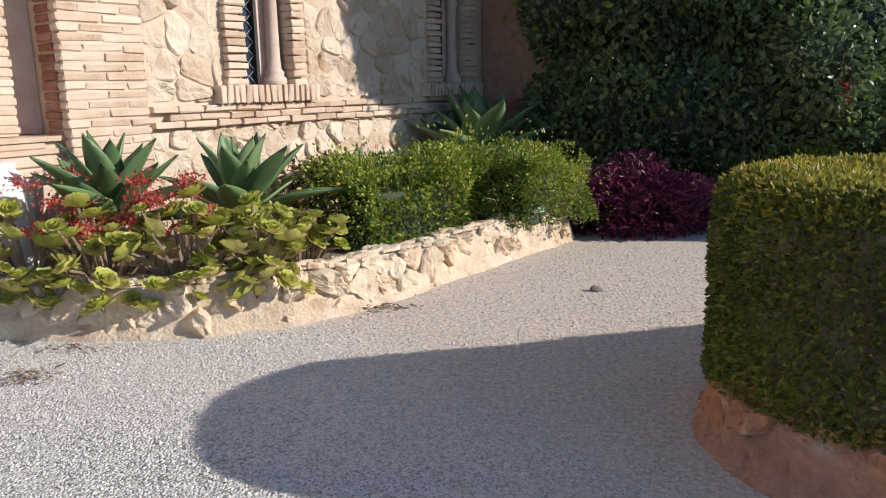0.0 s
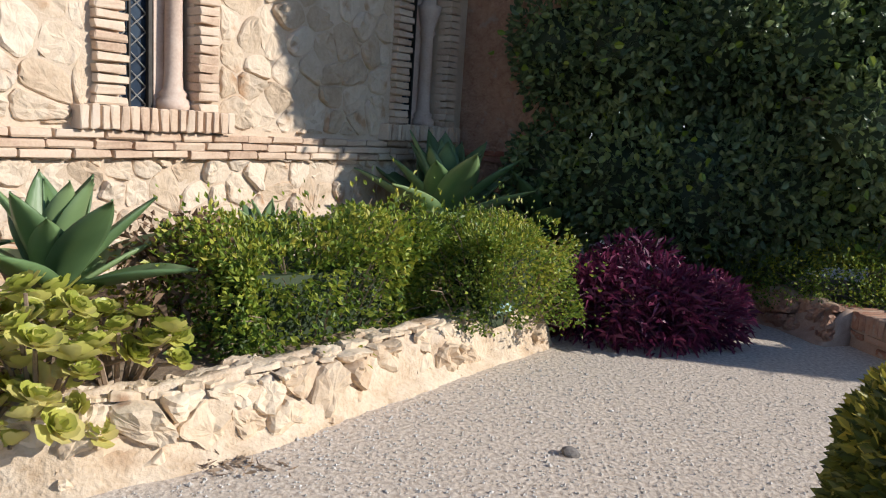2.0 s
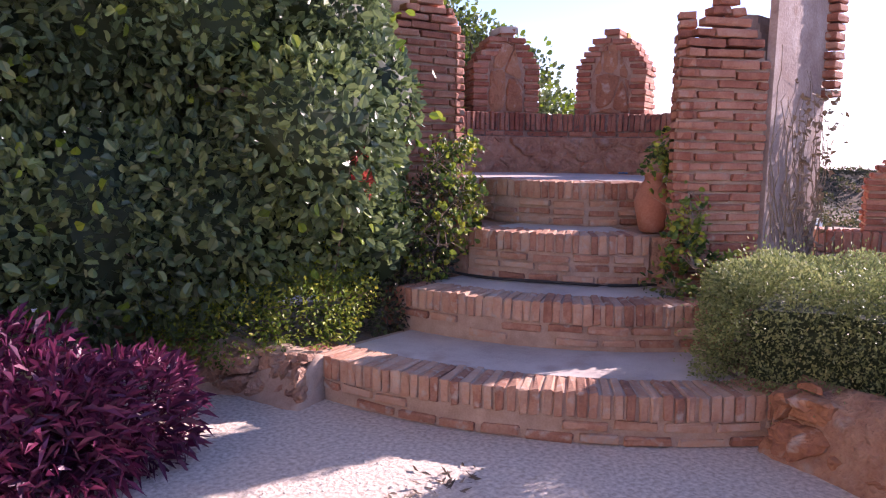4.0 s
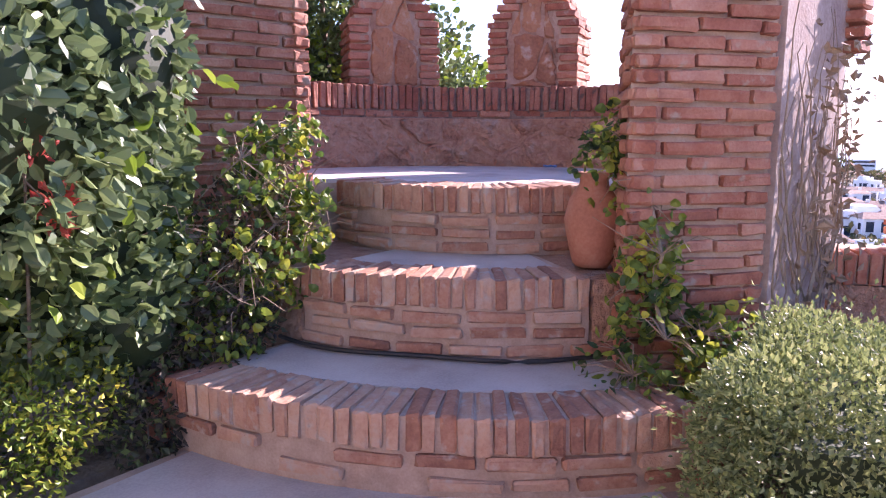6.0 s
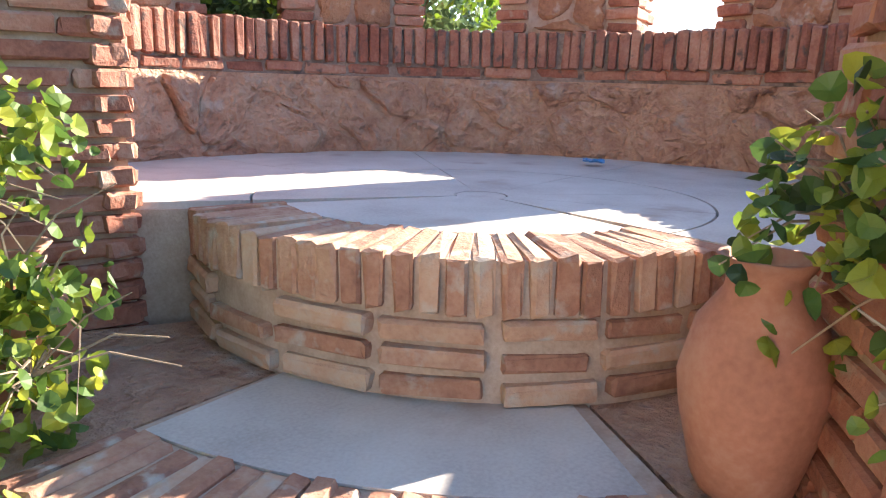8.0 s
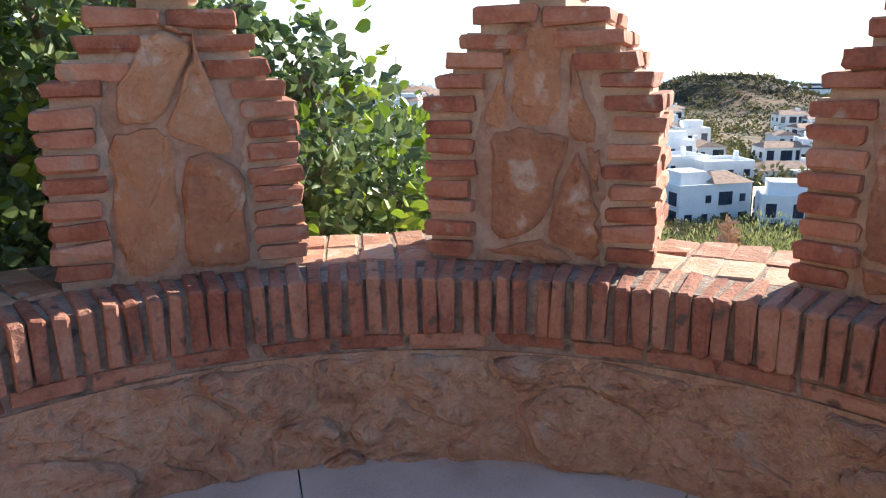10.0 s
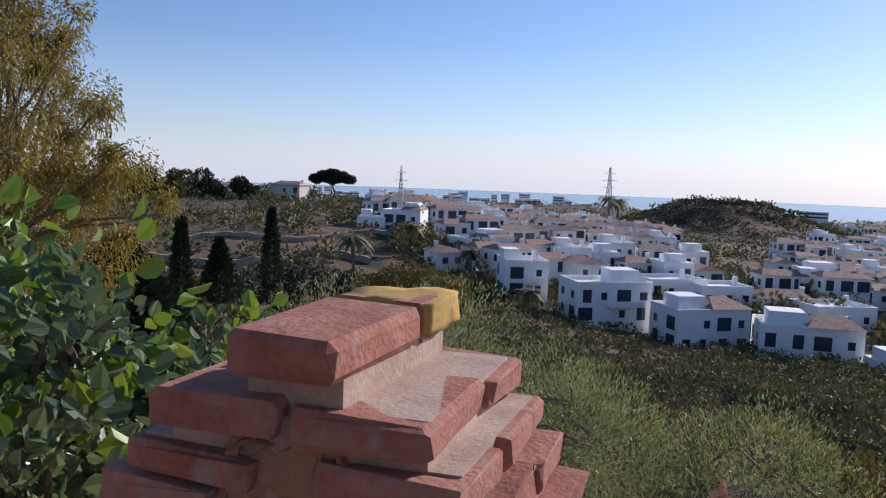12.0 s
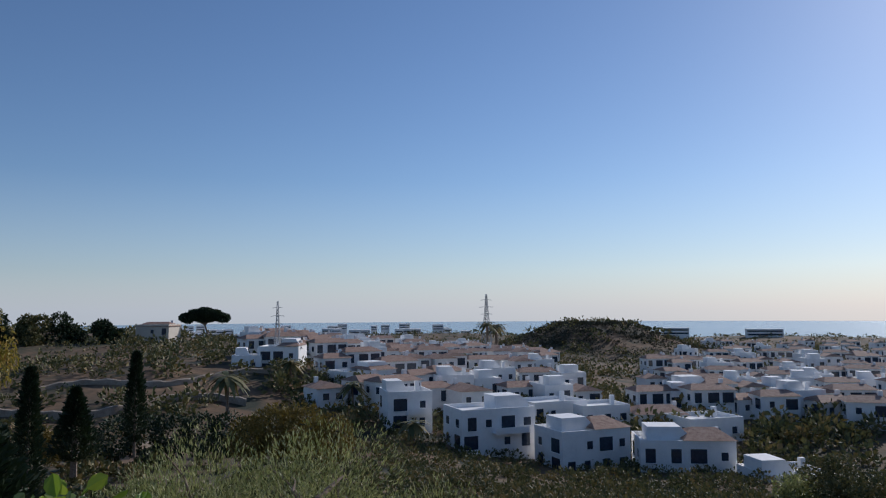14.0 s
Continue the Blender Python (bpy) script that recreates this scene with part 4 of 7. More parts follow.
def build_parapet():
    rng = random.Random(51)
    wall = tagged(new("wall_tower"), "curved stone parapet wall with a brick coping", "wall", kind="structure")
    bm = bmesh.new()
    sector(bm, TC, 1.425, 2.0, -36, 148, -4.5, 1.455, 60)
    part("stone_bed", bm, TOWER_STONE, wall, "brown mortar")
    bm = bmesh.new()
    sector(bm, TC, 1.43, 2.0, -36, 148, 1.456, 1.672, 60)
    part("coping_bed", bm, DARK_MORTAR, wall, "lichened mortar darkened for shade")
    bm = bmesh.new()
    prism(bm, [(6.31, 6.28), (7.05, 6.62), (7.2, 6.75), (6.98, 6.99), (6.25, 6.5)], -0.2, 1.66)
    part("link_wall", bm, TOWER_STONE, wall)
    bm = bmesh.new()
    sector(bm, TC, 0.8, 1.39, 158, 189.5, -0.1, 0.80, 10)
    sector(bm, TC, 0.8, 1.39, 239, 262, -0.1, 0.80, 10)
    part("pot_ledge", bm, TOWER_STONE, wall)

    def inner(u, v, o):
        a = 147 - math.degrees(u / 1.425)
        return round_about(1.425 - o, a, FLOOR - 0.02 + v)

    for poly in cells(radians(182) * 1.425, 0.36, 0.2, rng, 1.2, 0.26):
        stone(wall, poly, inner, 0.019, 0.007, TOWER_STONE, rng, 1.2, tilt=1.2, smooth=False, ragged=0.014)
    n = 86
    for i in range(n):
        a = -36 + 184 * (i + 0.5) / n
        brick(wall, round_about(1.505, a, 1.598), (0.21, 0.042 if i % 3 else 0.038, 0.165), radians(a), COPING_BRICK, wobble=1.8)
    a = -36
    while a < 146:
        ln = rng.uniform(0.15, 0.22)
        da = math.degrees(ln / 1.42)
        brick(wall, round_about(1.462, a + da / 2, 1.485), (0.09, ln, 0.042), radians(a + da / 2), COPING_BRICK, wobble=1.6)
        a += da + 0.6
    for c in (84.6, 47.6, 10.5, -26.5, 121.5):
        for i in range(2):
            for j in range(4):
                r = 1.715 + i * 0.2
                brick(wall, round_about(r, c + (j - 1.5) * math.degrees(0.112 / r), 1.656), (0.19, 0.108, 0.045), radians(c), STEP_BRICK, wobble=1.0)


build_parapet()


def build_merlon(seed, skew=0.0):
    """A merlon in its own frame: x outward through the wall, y along it, z up from the coping."""
    rng = random.Random(seed)
    mer = thing("merlon", "stepped red brick merlon with a stone panel on the parapet", "merlon", "merlons on the tower")
    bm = bmesh.new()
    side, z = [(WIDTHS[0] / 2 - 0.012, -0.02)], 0.0
    for r, w in enumerate(WIDTHS):
        top = (r + 1) * ROW - 0.009
        side += [(w / 2 - 0.012, z), (w / 2 - 0.012, top)] if r and w != WIDTHS[r - 1] else [(w / 2 - 0.012, top)]
        z = top
    side += [(0.062, z), (0.062, len(WIDTHS) * ROW + 0.03)]
    loop = side + [(-y, z) for y, z in reversed(side)]
    front, back = [bm.verts.new((0.03, y, z)) for y, z in loop], [bm.verts.new((DEEP - 0.03, y, z)) for y, z in loop]
    bm.faces.new(front)
    bm.faces.new(list(reversed(back)))
    for i in range(len(loop)):
        j = (i + 1) % len(loop)
        bm.faces.new((front[j], front[i], back[i], back[j]))
    for v in bm.verts:
        v.co.y += skew * v.co.x
    part("mortar_bed", bm, MORTAR, mer, "brown mortar core")
    for r, w in enumerate(WIDTHS):
        z = (r + 0.5) * ROW
        bw = (0.135, 0.15, 0.14)[r % 3] if r < 9 else min(0.15 + 0.02 * (r - 8), w / 2 - 0.006)
        for side in (-1, 1):
            y = side * (w / 2 - bw / 2)
            for a, b in (((0.0, 0.24), (0.252, DEEP)) if r % 2 else ((0.004, 0.165), (0.177, DEEP - 0.004))):
                brick(mer, ((a + b) / 2, y + skew * (a + b) / 2, z), (b - a, bw, 0.046 if r % 2 else 0.042), math.atan(skew), BRICK, wobble=1.7)
    z = len(WIDTHS) * ROW + 0.03 + 0.024
    brick(mer, (0.125, skew * 0.125, z), (0.27, 0.148, 0.05), math.atan(skew), BRICK)
    brick(mer, (DEEP - 0.07, skew * (DEEP - 0.07), z), (0.14, 0.145, 0.05), math.atan(skew), BRICK)

    # plastered panels with a pointed head on both faces, and the few large stones set in them
    def half(v):
        return 0.185 * math.sqrt(max(0.02, 1 - (max(0.0, v - 0.33) / 0.36) ** 2))

    for x, sgn in ((0.03, -1), (DEEP - 0.03, 1)):
        cols, rows, verts, faces = 12, 20, [], []
        for j in range(rows + 1):
            v = -0.01 + 0.70 * j / rows
            for i in range(cols + 1):
                u = half(v) * (2 * i / cols - 1)
                bulge = 0.010 * (1 - (2 * i / cols - 1) ** 4) + 0.010 * noise.noise(Vector((u * 9 + seed, v * 9, sgn))) + 0.004 * noise.noise(Vector((u * 40, v * 40, seed)))
                verts.append((x + sgn * bulge, u + skew * x, v))
        for j in range(rows):
            for i in range(cols):
                q = j * (cols + 1) + i
                faces.append((q, q + 1, q + cols + 2, q + cols + 1) if sgn > 0 else (q, q + cols + 1, q + cols + 2, q + 1))
        ob = new("panel_plaster", data_mesh("panel_plaster", verts, faces, PANEL_PLASTER, True))
        ob.parent = mer
        for poly in cells(0.40, 0.66, 0.27, rng, 0.8, 0.1):
            cut = []
            for p in poly:
                h = half(p[1]) - 0.012
                cut.append((min(max(p[0] - 0.2, -h), h), min(p[1], 0.655)))
            if max(p[0] for p in cut) - min(p[0] for p in cut) < 0.05:
                continue
            stone(mer, cut, lambda u, v, o, x=x, s=sgn: Vector((x + s * (o + 0.012), u + skew * x, v + 0.006)), 0.014, 0.008, MERLON_STONE, rng, 1.0, tilt=0.9, smooth=False, ragged=0.016)
    return mer


for k, (ang, turn, skew) in enumerate(((28.4, -2, -0.085), (65.4, -1, -0.06), (102.5, 0, 0.0), (-8.3, -2, 0.0), (138.0, 0, 0.0))):
    m = build_merlon(60 + k, skew)
    m.matrix_basis = Matrix.Translation(round_about(1.58, ang, MERLON_Z)) @ Matrix.Rotation(radians(ang + turn), 4, "Z") @ Matrix.Diagonal((1, 1.04, 1.03, 1))
    if k == 0:
        z0 = len(WIDTHS) * ROW + 0.03 + 0.024
        bm = bmesh.new()
        add_box(bm, (0.275, -0.076, z0 - 0.018), (DEEP + 0.004, 0.076, z0 + 0.030))
        bmesh.ops.subdivide_edges(bm, edges=list(bm.edges), cuts=4, use_grid_fill=True)
        for v in bm.verts:
            v.co += noise.noise_vector(v.co * 22) * 0.008
            v.co.y += skew * v.co.x
        part("lichen", bm, LICHEN, m, "yellow lichen crust", True)
    if k == 1:
        top = len(WIDTHS) * ROW + 0.078
        bm = bmesh.new()
        add_box(bm, (-0.014, -0.092, top - 0.045), (DEEP, 0.086, top + 0.016))
        bmesh.ops.subdivide_edges(bm, edges=list(bm.edges), cuts=3, use_grid_fill=True)
        for v in bm.verts:
            v.co += noise.noise_vector(v.co * 14) * 0.012
            v.co.y += skew * v.co.x
        part("mortar_cap", bm, CONCRETE, m, "worn grey mortar cap", True)


def brick_face(parent, p, q, z0, rows, inset, mat, thick=0.1, length=0.235, seed=1):
    """Courses of bricks along the plan line p to q; inset(z) gives how far each end draws in."""
    rng = random.Random(seed)
    p, q = Vector((*p, 0)), Vector((*q, 0))
    t = (q - p).normalized()
    out = Vector((t.y, -t.x, 0))
    full = (q - p).length
    for r in range(rows):
        z = z0 + (r + 0.5) * ROW
        a0, a1 = inset(z), full - inset(z)
        if a1 - a0 < 0.08:
            continue
        u = a0
        first = length if r % 2 else length * 0.5
        while u < a1 - 0.02:
            ln = min(first * rng.uniform(0.93, 1.07), a1 - u)
            first = length
            if a1 - u - ln < 0.05:
                ln = a1 - u
            brick(parent, p + t * (u + ln / 2) - out * (thick / 2 - 0.012) + Vector((0, 0, z)), (ln - 0.011, thick, 0.044), math.atan2(t.y, t.x), mat)
            u += ln


def stepped(z):
    k = (z - 2.14) / ROW
    return 0.0 if k < 0 else 0.035 * (int(k) + 1) + (0.05 if k > 3 else 0)


def stepped_low(z):
    return 0.0 if z < 1.87 else 0.04 if z < 1.99 else 0.09 if z < 2.05 else 0.13 if z < 2.11 else 0.17 if z < 2.17 else 0.21 if z < 2.23 else 0.245


def build_pier(label, outline, z0, rows, faces, seed, inset=None, top=2.13):
    pier = tagged(new("stair_pier"), label, "pier", kind="structure")
    bm = bmesh.new()
    prism(bm, outline, -0.1, top)
    c = Vector((sum(p[0] for p in outline) / len(outline), sum(p[1] for p in outline) / len(outline)))
    z = top + 0.001
    for k in range(5):
        f = 1 - 0.14 * (k + 1)
        prism(bm, [(c.x + (p[0] - c.x) * f, c.y + (p[1] - c.y) * f) for p in outline], z, z + ROW - 0.001)
        z += ROW
    part("mortar_bed", bm, MORTAR, pier, "brown mortar core")
    for i, (p, q) in enumerate(faces):
        brick_face(pier, p, q, z0, rows, inset or stepped, BRICK, seed=seed + i)
    return pier


build_pier("tall red brick pier with a stepped top beside the stairs", [(4.395, 8.325), (4.975, 8.225), (4.85, 8.82), (4.12, 8.83)], 0.62, 30, (((4.38, 8.31), (4.99, 8.21)), ((4.99, 8.21), (4.86, 8.83))), 71)
pier = build_pier("tall red brick pier with ivy stems on its plastered side", [(5.075, 6.475), (5.53, 6.18), (6.40, 6.20), (6.3, 6.42), (5.45, 6.72)], 0.32, 34, (((5.06, 6.46), (5.53, 6.16)), ((5.45, 6.74), (5.06, 6.46))), 75, stepped_low, 1.86)
bm = bmesh.new()
prism(bm, [(5.56, 6.15), (6.32, 6.17), (6.32, 6.21), (5.56, 6.20)], 0.0, 2.3)
part("plaster_face", bm, PLASTER, pier, "grey pink weathered plaster")
for r in range(14):
    brick(pier, (6.34, 6.20, 1.72 + r * ROW), (0.16 - 0.03 * (r % 2), 0.2, 0.045), 0.02, BRICK)


def build_low_parapet():
    """Lower garden wall that runs on from the tower."""
    wall = tagged(new("wall_garden"), "lower brick garden parapet running on from the tower", "wall", kind="structure")
    p, q = Vector((6.45, 6.2, 0)), Vector((8.4, 2.2, 0))
    t = (q - p).normalized()
    o = Vector((t.y, -t.x, 0))
    bm = bmesh.new()
    prism(bm, [tuple((p - o * -0.0).xy), tuple((p - o * 0.4).xy), tuple((q - o * 0.4).xy), tuple((q).xy)][::-1], -4, 0.66)
    part("stone_bed", bm, TOWER_STONE, wall)
    n = 80
    for i in range(n):
        c = p + t * (i + 0.5) * 0.055 - o * 0.08
        brick(wall, (c.x, c.y, 0.735), (0.044, 0.18, 0.15), math.atan2(t.y, t.x), BRICK)
    bm = bmesh.new()
    prism(bm, [tuple((p - o * 0.02).xy), tuple((p - o * 0.4).xy), tuple((q - o * 0.4).xy), tuple((q - o * 0.02).xy)][::-1], 0.661, 0.80)
    part("coping_bed", bm, MORTAR, wall)
    for d in (0.62, 1.75):
        m = build_merlon(int(80 + d * 10))
        m.matrix_basis = Matrix.Translation(p + t * d - o * 0.06 + Vector((0, 0, 0.812))) @ Matrix.Rotation(math.atan2(-o.y, -o.x), 4, "Z") @ Matrix.Diagonal((0.75, 1, 0.75, 1))
        tagged(m, "small stepped brick merlon on the garden parapet", group="merlons on the garden wall")


build_low_parapet()
rubble_wall("side_wall_left", "low rough stone wall beside the stair foot", [(2.45, 8.6), (2.75, 8.05), (2.92, 7.64), (3.07, 7.25)], 0.24, 0.25, 0.14, TOWER_STONE, MORTAR, 33, 0.1)
rubble_wall("side_wall_right", "low rough stone wall beside the stair foot", [(4.42, 5.50), (4.30, 5.10), (4.28, 4.5), (4.5, 3.6), (5.2, 2.4)], 0.31, 0.3, 0.17, MERLON_STONE, TOWER_STONE, 34, 0.2)
for name, outline, top in (("planting_bed_left", [(2.75, 8.1), (3.05, 7.5), (3.2, 7.55), (3.8, 7.62), (4.4, 7.7), (4.6, 8.2), (4.1, 8.6), (2.5, 9.4)], 0.2), ("planting_bed_right", [(4.55, 5.5), (4.45, 5.1), (4.45, 4.5), (4.7, 3.6), (5.4, 2.4), (8.2, 2.4), (6.4, 6.15), (5.5, 6.1), (5.0, 6.3), (4.95, 6.0)], 0.24)):
    bm = bmesh.new()
    prism(bm, outline, -0.1, top)
    tagged(from_bm(name, bm, SOIL), "dry brown planting soil", "soil", kind="structure")


# ---- plants of the garden ----
def turned(points, ways, centre, degrees):
    a = radians(degrees)
    m = np.array([[math.cos(a), -math.sin(a), 0], [math.sin(a), math.cos(a), 0], [0, 0, 1]])
    return points @ m.T + np.array(centre), ways @ m.T


def hedge(label, centre, degrees, size, leaves, leaf, mat, seed, round_by=0.15, lump=0.05, depth=0.1, stray=0.0, name="hedge"):
    """A clipped or loose hedge block standing at centre, turned about z."""
    rng = np.random.default_rng(seed)
    h = thing(name, label, "hedge", at=(0, 0, 0))
    hx, hy, hz = size[0] / 2, size[1] / 2, size[2]
    p, w = box_shell(rng, leaves, (-hx, -hy, 0), (hx, hy, hz), round_by, depth, lump)
    w = w + rng.normal(size=w.shape) * 0.75
    if stray > 0.08:
        thin = lumps(p, rng, 7, 1.0) + 0.5 * lumps(p, rng, 15, 1.0) > -0.32
        p, w = p[thin], w[thin]
    if stray:
        k = rng.uniform(0, 1, len(p)) < 0.04
        p[k] += w[k] * stray
    p, w = turned(p, w, centre, degrees)
    leaf_part("foliage", h, p, w, leaf, mat, rng, 0.55)
    # Solid block in near-black green, standing in for shade between the leaves.
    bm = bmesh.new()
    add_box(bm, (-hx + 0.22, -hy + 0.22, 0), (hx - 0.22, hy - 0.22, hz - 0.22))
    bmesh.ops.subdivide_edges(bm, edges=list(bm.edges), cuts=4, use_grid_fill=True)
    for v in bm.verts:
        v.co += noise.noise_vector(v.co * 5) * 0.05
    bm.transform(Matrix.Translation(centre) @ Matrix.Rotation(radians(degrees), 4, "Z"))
    part("twig_core", bm, PINE_LEAF, h, "solid dark core for inner twigs and shade")
    if stray > 0.08:
        bm = bmesh.new()
        r2 = random.Random(seed)
        for _ in range(170):
            i = r2.randrange(len(p))
            b = Vector(centre).lerp(Vector(p[i]), 0.55)
            tip = Vector(p[i]) + Vector((r2.uniform(-0.03, 0.03), r2.uniform(-0.03, 0.03), r2.uniform(0.0, 0.07)))
            tube(bm, [(b.x, b.y, max(0.2, b.z - 0.1)), tuple(b.lerp(tip, 0.6) + Vector((0, 0, 0.02))), tuple(tip)], [0.005, 0.0035, 0.002], 4)
        part("twig_tangle", bm, TWIG, h, "bare brown twigs")
    return h


HEDGE_AT, HEDGE_C, HEDGE_S = (1.74, 3.35), math.cos(radians(14)), math.sin(radians(14))


def hedge_place(u, v):
    return HEDGE_AT[0] + u * HEDGE_C - v * HEDGE_S, HEDGE_AT[1] + u * HEDGE_S + v * HEDGE_C


# long clipped hedge with a rounded end, on its own stone kerb
def long_hedge():
    rng = np.random.default_rng(3)
    h = thing("clipped_hedge", "dense clipped hedge with a rounded end and yellow-green top", "hedge")
    rad, z0, z1, run, rr = 0.60, 0.22, 0.92, 2.1, 0.1
    n = 60000
    kind = rng.uniform(0, 1, n)
    top = kind < 0.30
    u = rng.uniform(0, 1, n)
    a = rng.uniform(0.5 * np.pi, 1.5 * np.pi, n)
    end = rng.uniform(0, 1, n) < 0.45
    side = np.where(rng.uniform(0, 1, n) < 0.5, 1.0, -1.0)
    r = np.where(top, rad * np.sqrt(rng.uniform(0, 1, n)), rad)
    cx = np.where(end, 0.0, u * run)
    nx, ny = np.where(end, np.cos(a), 0.0), np.where(end, np.sin(a), side)
    r = np.where(top & ~end, rad * rng.uniform(0, 1, n), r)
    z = np.where(top, z1, rng.uniform(z0, z1, n))
    edge, zz = np.clip((r - (rad - rr)) / rr, 0, 1), np.clip((z - (z1 - rr)) / rr, 0, 1)
    drop = np.where(top, rr * (1 - np.sqrt(np.clip(1 - edge ** 2, 0, 1))), 0)
    pull = np.where(top, 0, rr * (1 - np.sqrt(np.clip(1 - zz ** 2, 0, 1))))
    lx, ly = cx + nx * (r - pull), ny * (r - pull)
    p = np.stack([HEDGE_AT[0] + lx * HEDGE_C - ly * HEDGE_S, HEDGE_AT[1] + lx * HEDGE_S + ly * HEDGE_C, z - drop], 1)
    nx, ny = nx * HEDGE_C - ny * HEDGE_S, nx * HEDGE_S + ny * HEDGE_C
    k = np.where(top, edge * 0.7, 1.0)
    w = np.stack([nx * k, ny * k, np.where(top, 1.0, zz * 0.7)], 1)
    p += w * (lumps(p, rng, 7, 0.02) - rng.uniform(0, 1, n) ** 1.5 * 0.06)[:, None]
    leaf_part("foliage", h, p, w + rng.normal(size=w.shape) * 0.7, 0.024, CLIPPED_LEAF, rng, 0.55)
    # Yellow shoots over the crest, their colour also standing in for sun on top.
    crest = (top | (zz > 0.2)) & (rng.uniform(0, 1, n) < 0.5)
    leaf_part("yellow_shoots", h, p[crest] + np.array([0, 0, 0.008]), w[crest] + rng.normal(size=(int(crest.sum()), 3)) * 0.7, 0.024, SUNLIT_YELLOW_TIP, rng, 0.5, label="yellow-green young shoots, paler for the sunlit top")
    bm = bmesh.new()
    q = rad - 0.08
    plan = [hedge_place(q * math.cos(radians(d)), q * math.sin(radians(d))) for d in range(90, 271, 12)] + [hedge_place(run, -q), hedge_place(run, q)]
    prism(bm, plan, 0.1, z1 - 0.08)
    part("twig_core", bm, BARK, h, "solid dark core for inner twigs and shade")


long_hedge()
kerb = [hedge_place(2.1, 0.58)] + [hedge_place(0.58 * math.cos(radians(a)), 0.58 * math.sin(radians(a))) for a in range(90, 271, 12)] + [hedge_place(2.1, -0.58)]
rubble_wall("hedge_kerb", "kerb of rough ochre stones below the clipped hedge", kerb, 0.25, 0.2, 0.2, MERLON_STONE, TOWER_STONE, 35, 0.05)

hedge("loose green box hedge in the planter", (-0.12, 6.05, 0.2), 52, (1.35, 0.74, 0.58), 22000, 0.036, BOX_LEAF, 101, 0.2, 0.27, 0.34, 0.10)
hedge("yellowing box hedge at the planter end", (0.80, 6.66, 0.2), 48, (0.90, 0.74, 0.60), 21000, 0.029, BOX_LEAF, 102, 0.2, 0.22, 0.32, 0.09)
hedge("low clipped hedge beside the stairs", (5.05, 4.85, 0.2), -80, (2.3, 0.98, 0.61), 70000, 0.021, MYRTLE_LEAF, 103, 0.16, 0.07, 0.18, 0.05)


def agave(at, size, seed, count=19, name_label="broad blue-green agave rosette in the planter"):
    rng = random.Random(seed)
    plant = thing("agave", name_label, "agave", "agaves in the planter", at=at)
    shapes = []
    for v in range(3):
        bm = bmesh.new()
        n = 10
        rows = []
        for i in range(n + 1):
            f = i / n
            wd = 0.5 * size * 0.36 * (math.sin(min(1, f * 1.55 + 0.22) * math.pi * 0.62) if f < 0.5 else 1.0 * (1 - ((f - 0.5) / 0.5) ** 1.8)) * (1 if f < 1 else 0.02)
            x = f * size
            bend = (-0.10 + 0.06 * v) * size * f ** 2
            rows.append([bm.verts.new((x, y, bend + dz)) for y, dz in ((-wd, wd * 0.38), (-wd * 0.5, wd * 0.06), (0, 0), (wd * 0.5, wd * 0.06), (wd, wd * 0.38))])
        for p, q in zip(rows, rows[1:]):
            for k in range(4):
                bm.faces.new((p[k], p[k + 1], q[k + 1], q[k]))
        bm.normal_update()
        bmesh.ops.solidify(bm, geom=list(bm.faces), thickness=0.012)
        me = bpy.data.meshes.new("leaf")
        bm.to_mesh(me)
        bm.free()
        me.materials.append(AGAVE_LEAF)
        me.polygons.foreach_set("use_smooth", [True] * len(me.polygons))
        shapes.append(me)
    for i in range(count):
        f = i / count
        lf = new("leaf", shapes[i % 3])
        lift = 14 + 68 * f ** 0.8 + rng.uniform(-9, 9)
        s = (0.95 - 0.25 * f) * rng.uniform(0.88, 1.1)
        lf.matrix_basis = Matrix.Translation((0, 0, 0.02 + 0.05 * f)) @ Matrix.Rotation(i * 2.39996 + rng.uniform(-0.15, 0.15), 4, "Z") @ Matrix.Rotation(-radians(lift), 4, "Y") @ Matrix.Translation((0.03, 0, 0)) @ Matrix.Diagonal((s, s, s, 1))
        lf.parent = plant
    return plant


agave((-1.72, 5.15, 0.44), 0.62, 1)
agave((-1.05, 5.42, 0.42), 0.60, 2)
agave((0.44, 8.32, 0.42), 0.90, 3, 28)
agave((-0.55, 6.75, 0.36), 0.44, 4, 14)
agave((1.25, 8.62, 0.38), 0.70, 6, 18)


def rosette_mesh(seed, mat):
    """An open rosette of fleshy rounded leaves."""
    rng = random.Random(seed)
    verts, faces = [], []
    for i in range(17):
        f = i / 17
        a = i * 2.39996
        lift = radians(5 + 70 * f)
        ln = 0.088 * (1 - 0.45 * f) * rng.uniform(0.9, 1.1)
        m = Matrix.Rotation(a, 4, "Z") @ Matrix.Rotation(-lift, 4, "Y")
        b = len(verts)
        for x, w, z in ((0.1, 0.14, 0), (0.5, 0.36, 0.02), (0.82, 0.44, 0.08), (1.0, 0.22, 0.12)):
            for y, dz in ((-1, 0.09), (0, 0), (1, 0.09)):
                verts.append(m @ Vector((x * ln, y * w * ln, (z + dz) * ln)))
        for r in range(3):
            for k in range(2):
                q = b + r * 3 + k
                faces.append((q, q + 1, q + 4, q + 3))
    return data_mesh("rosette", verts, faces, mat, True)


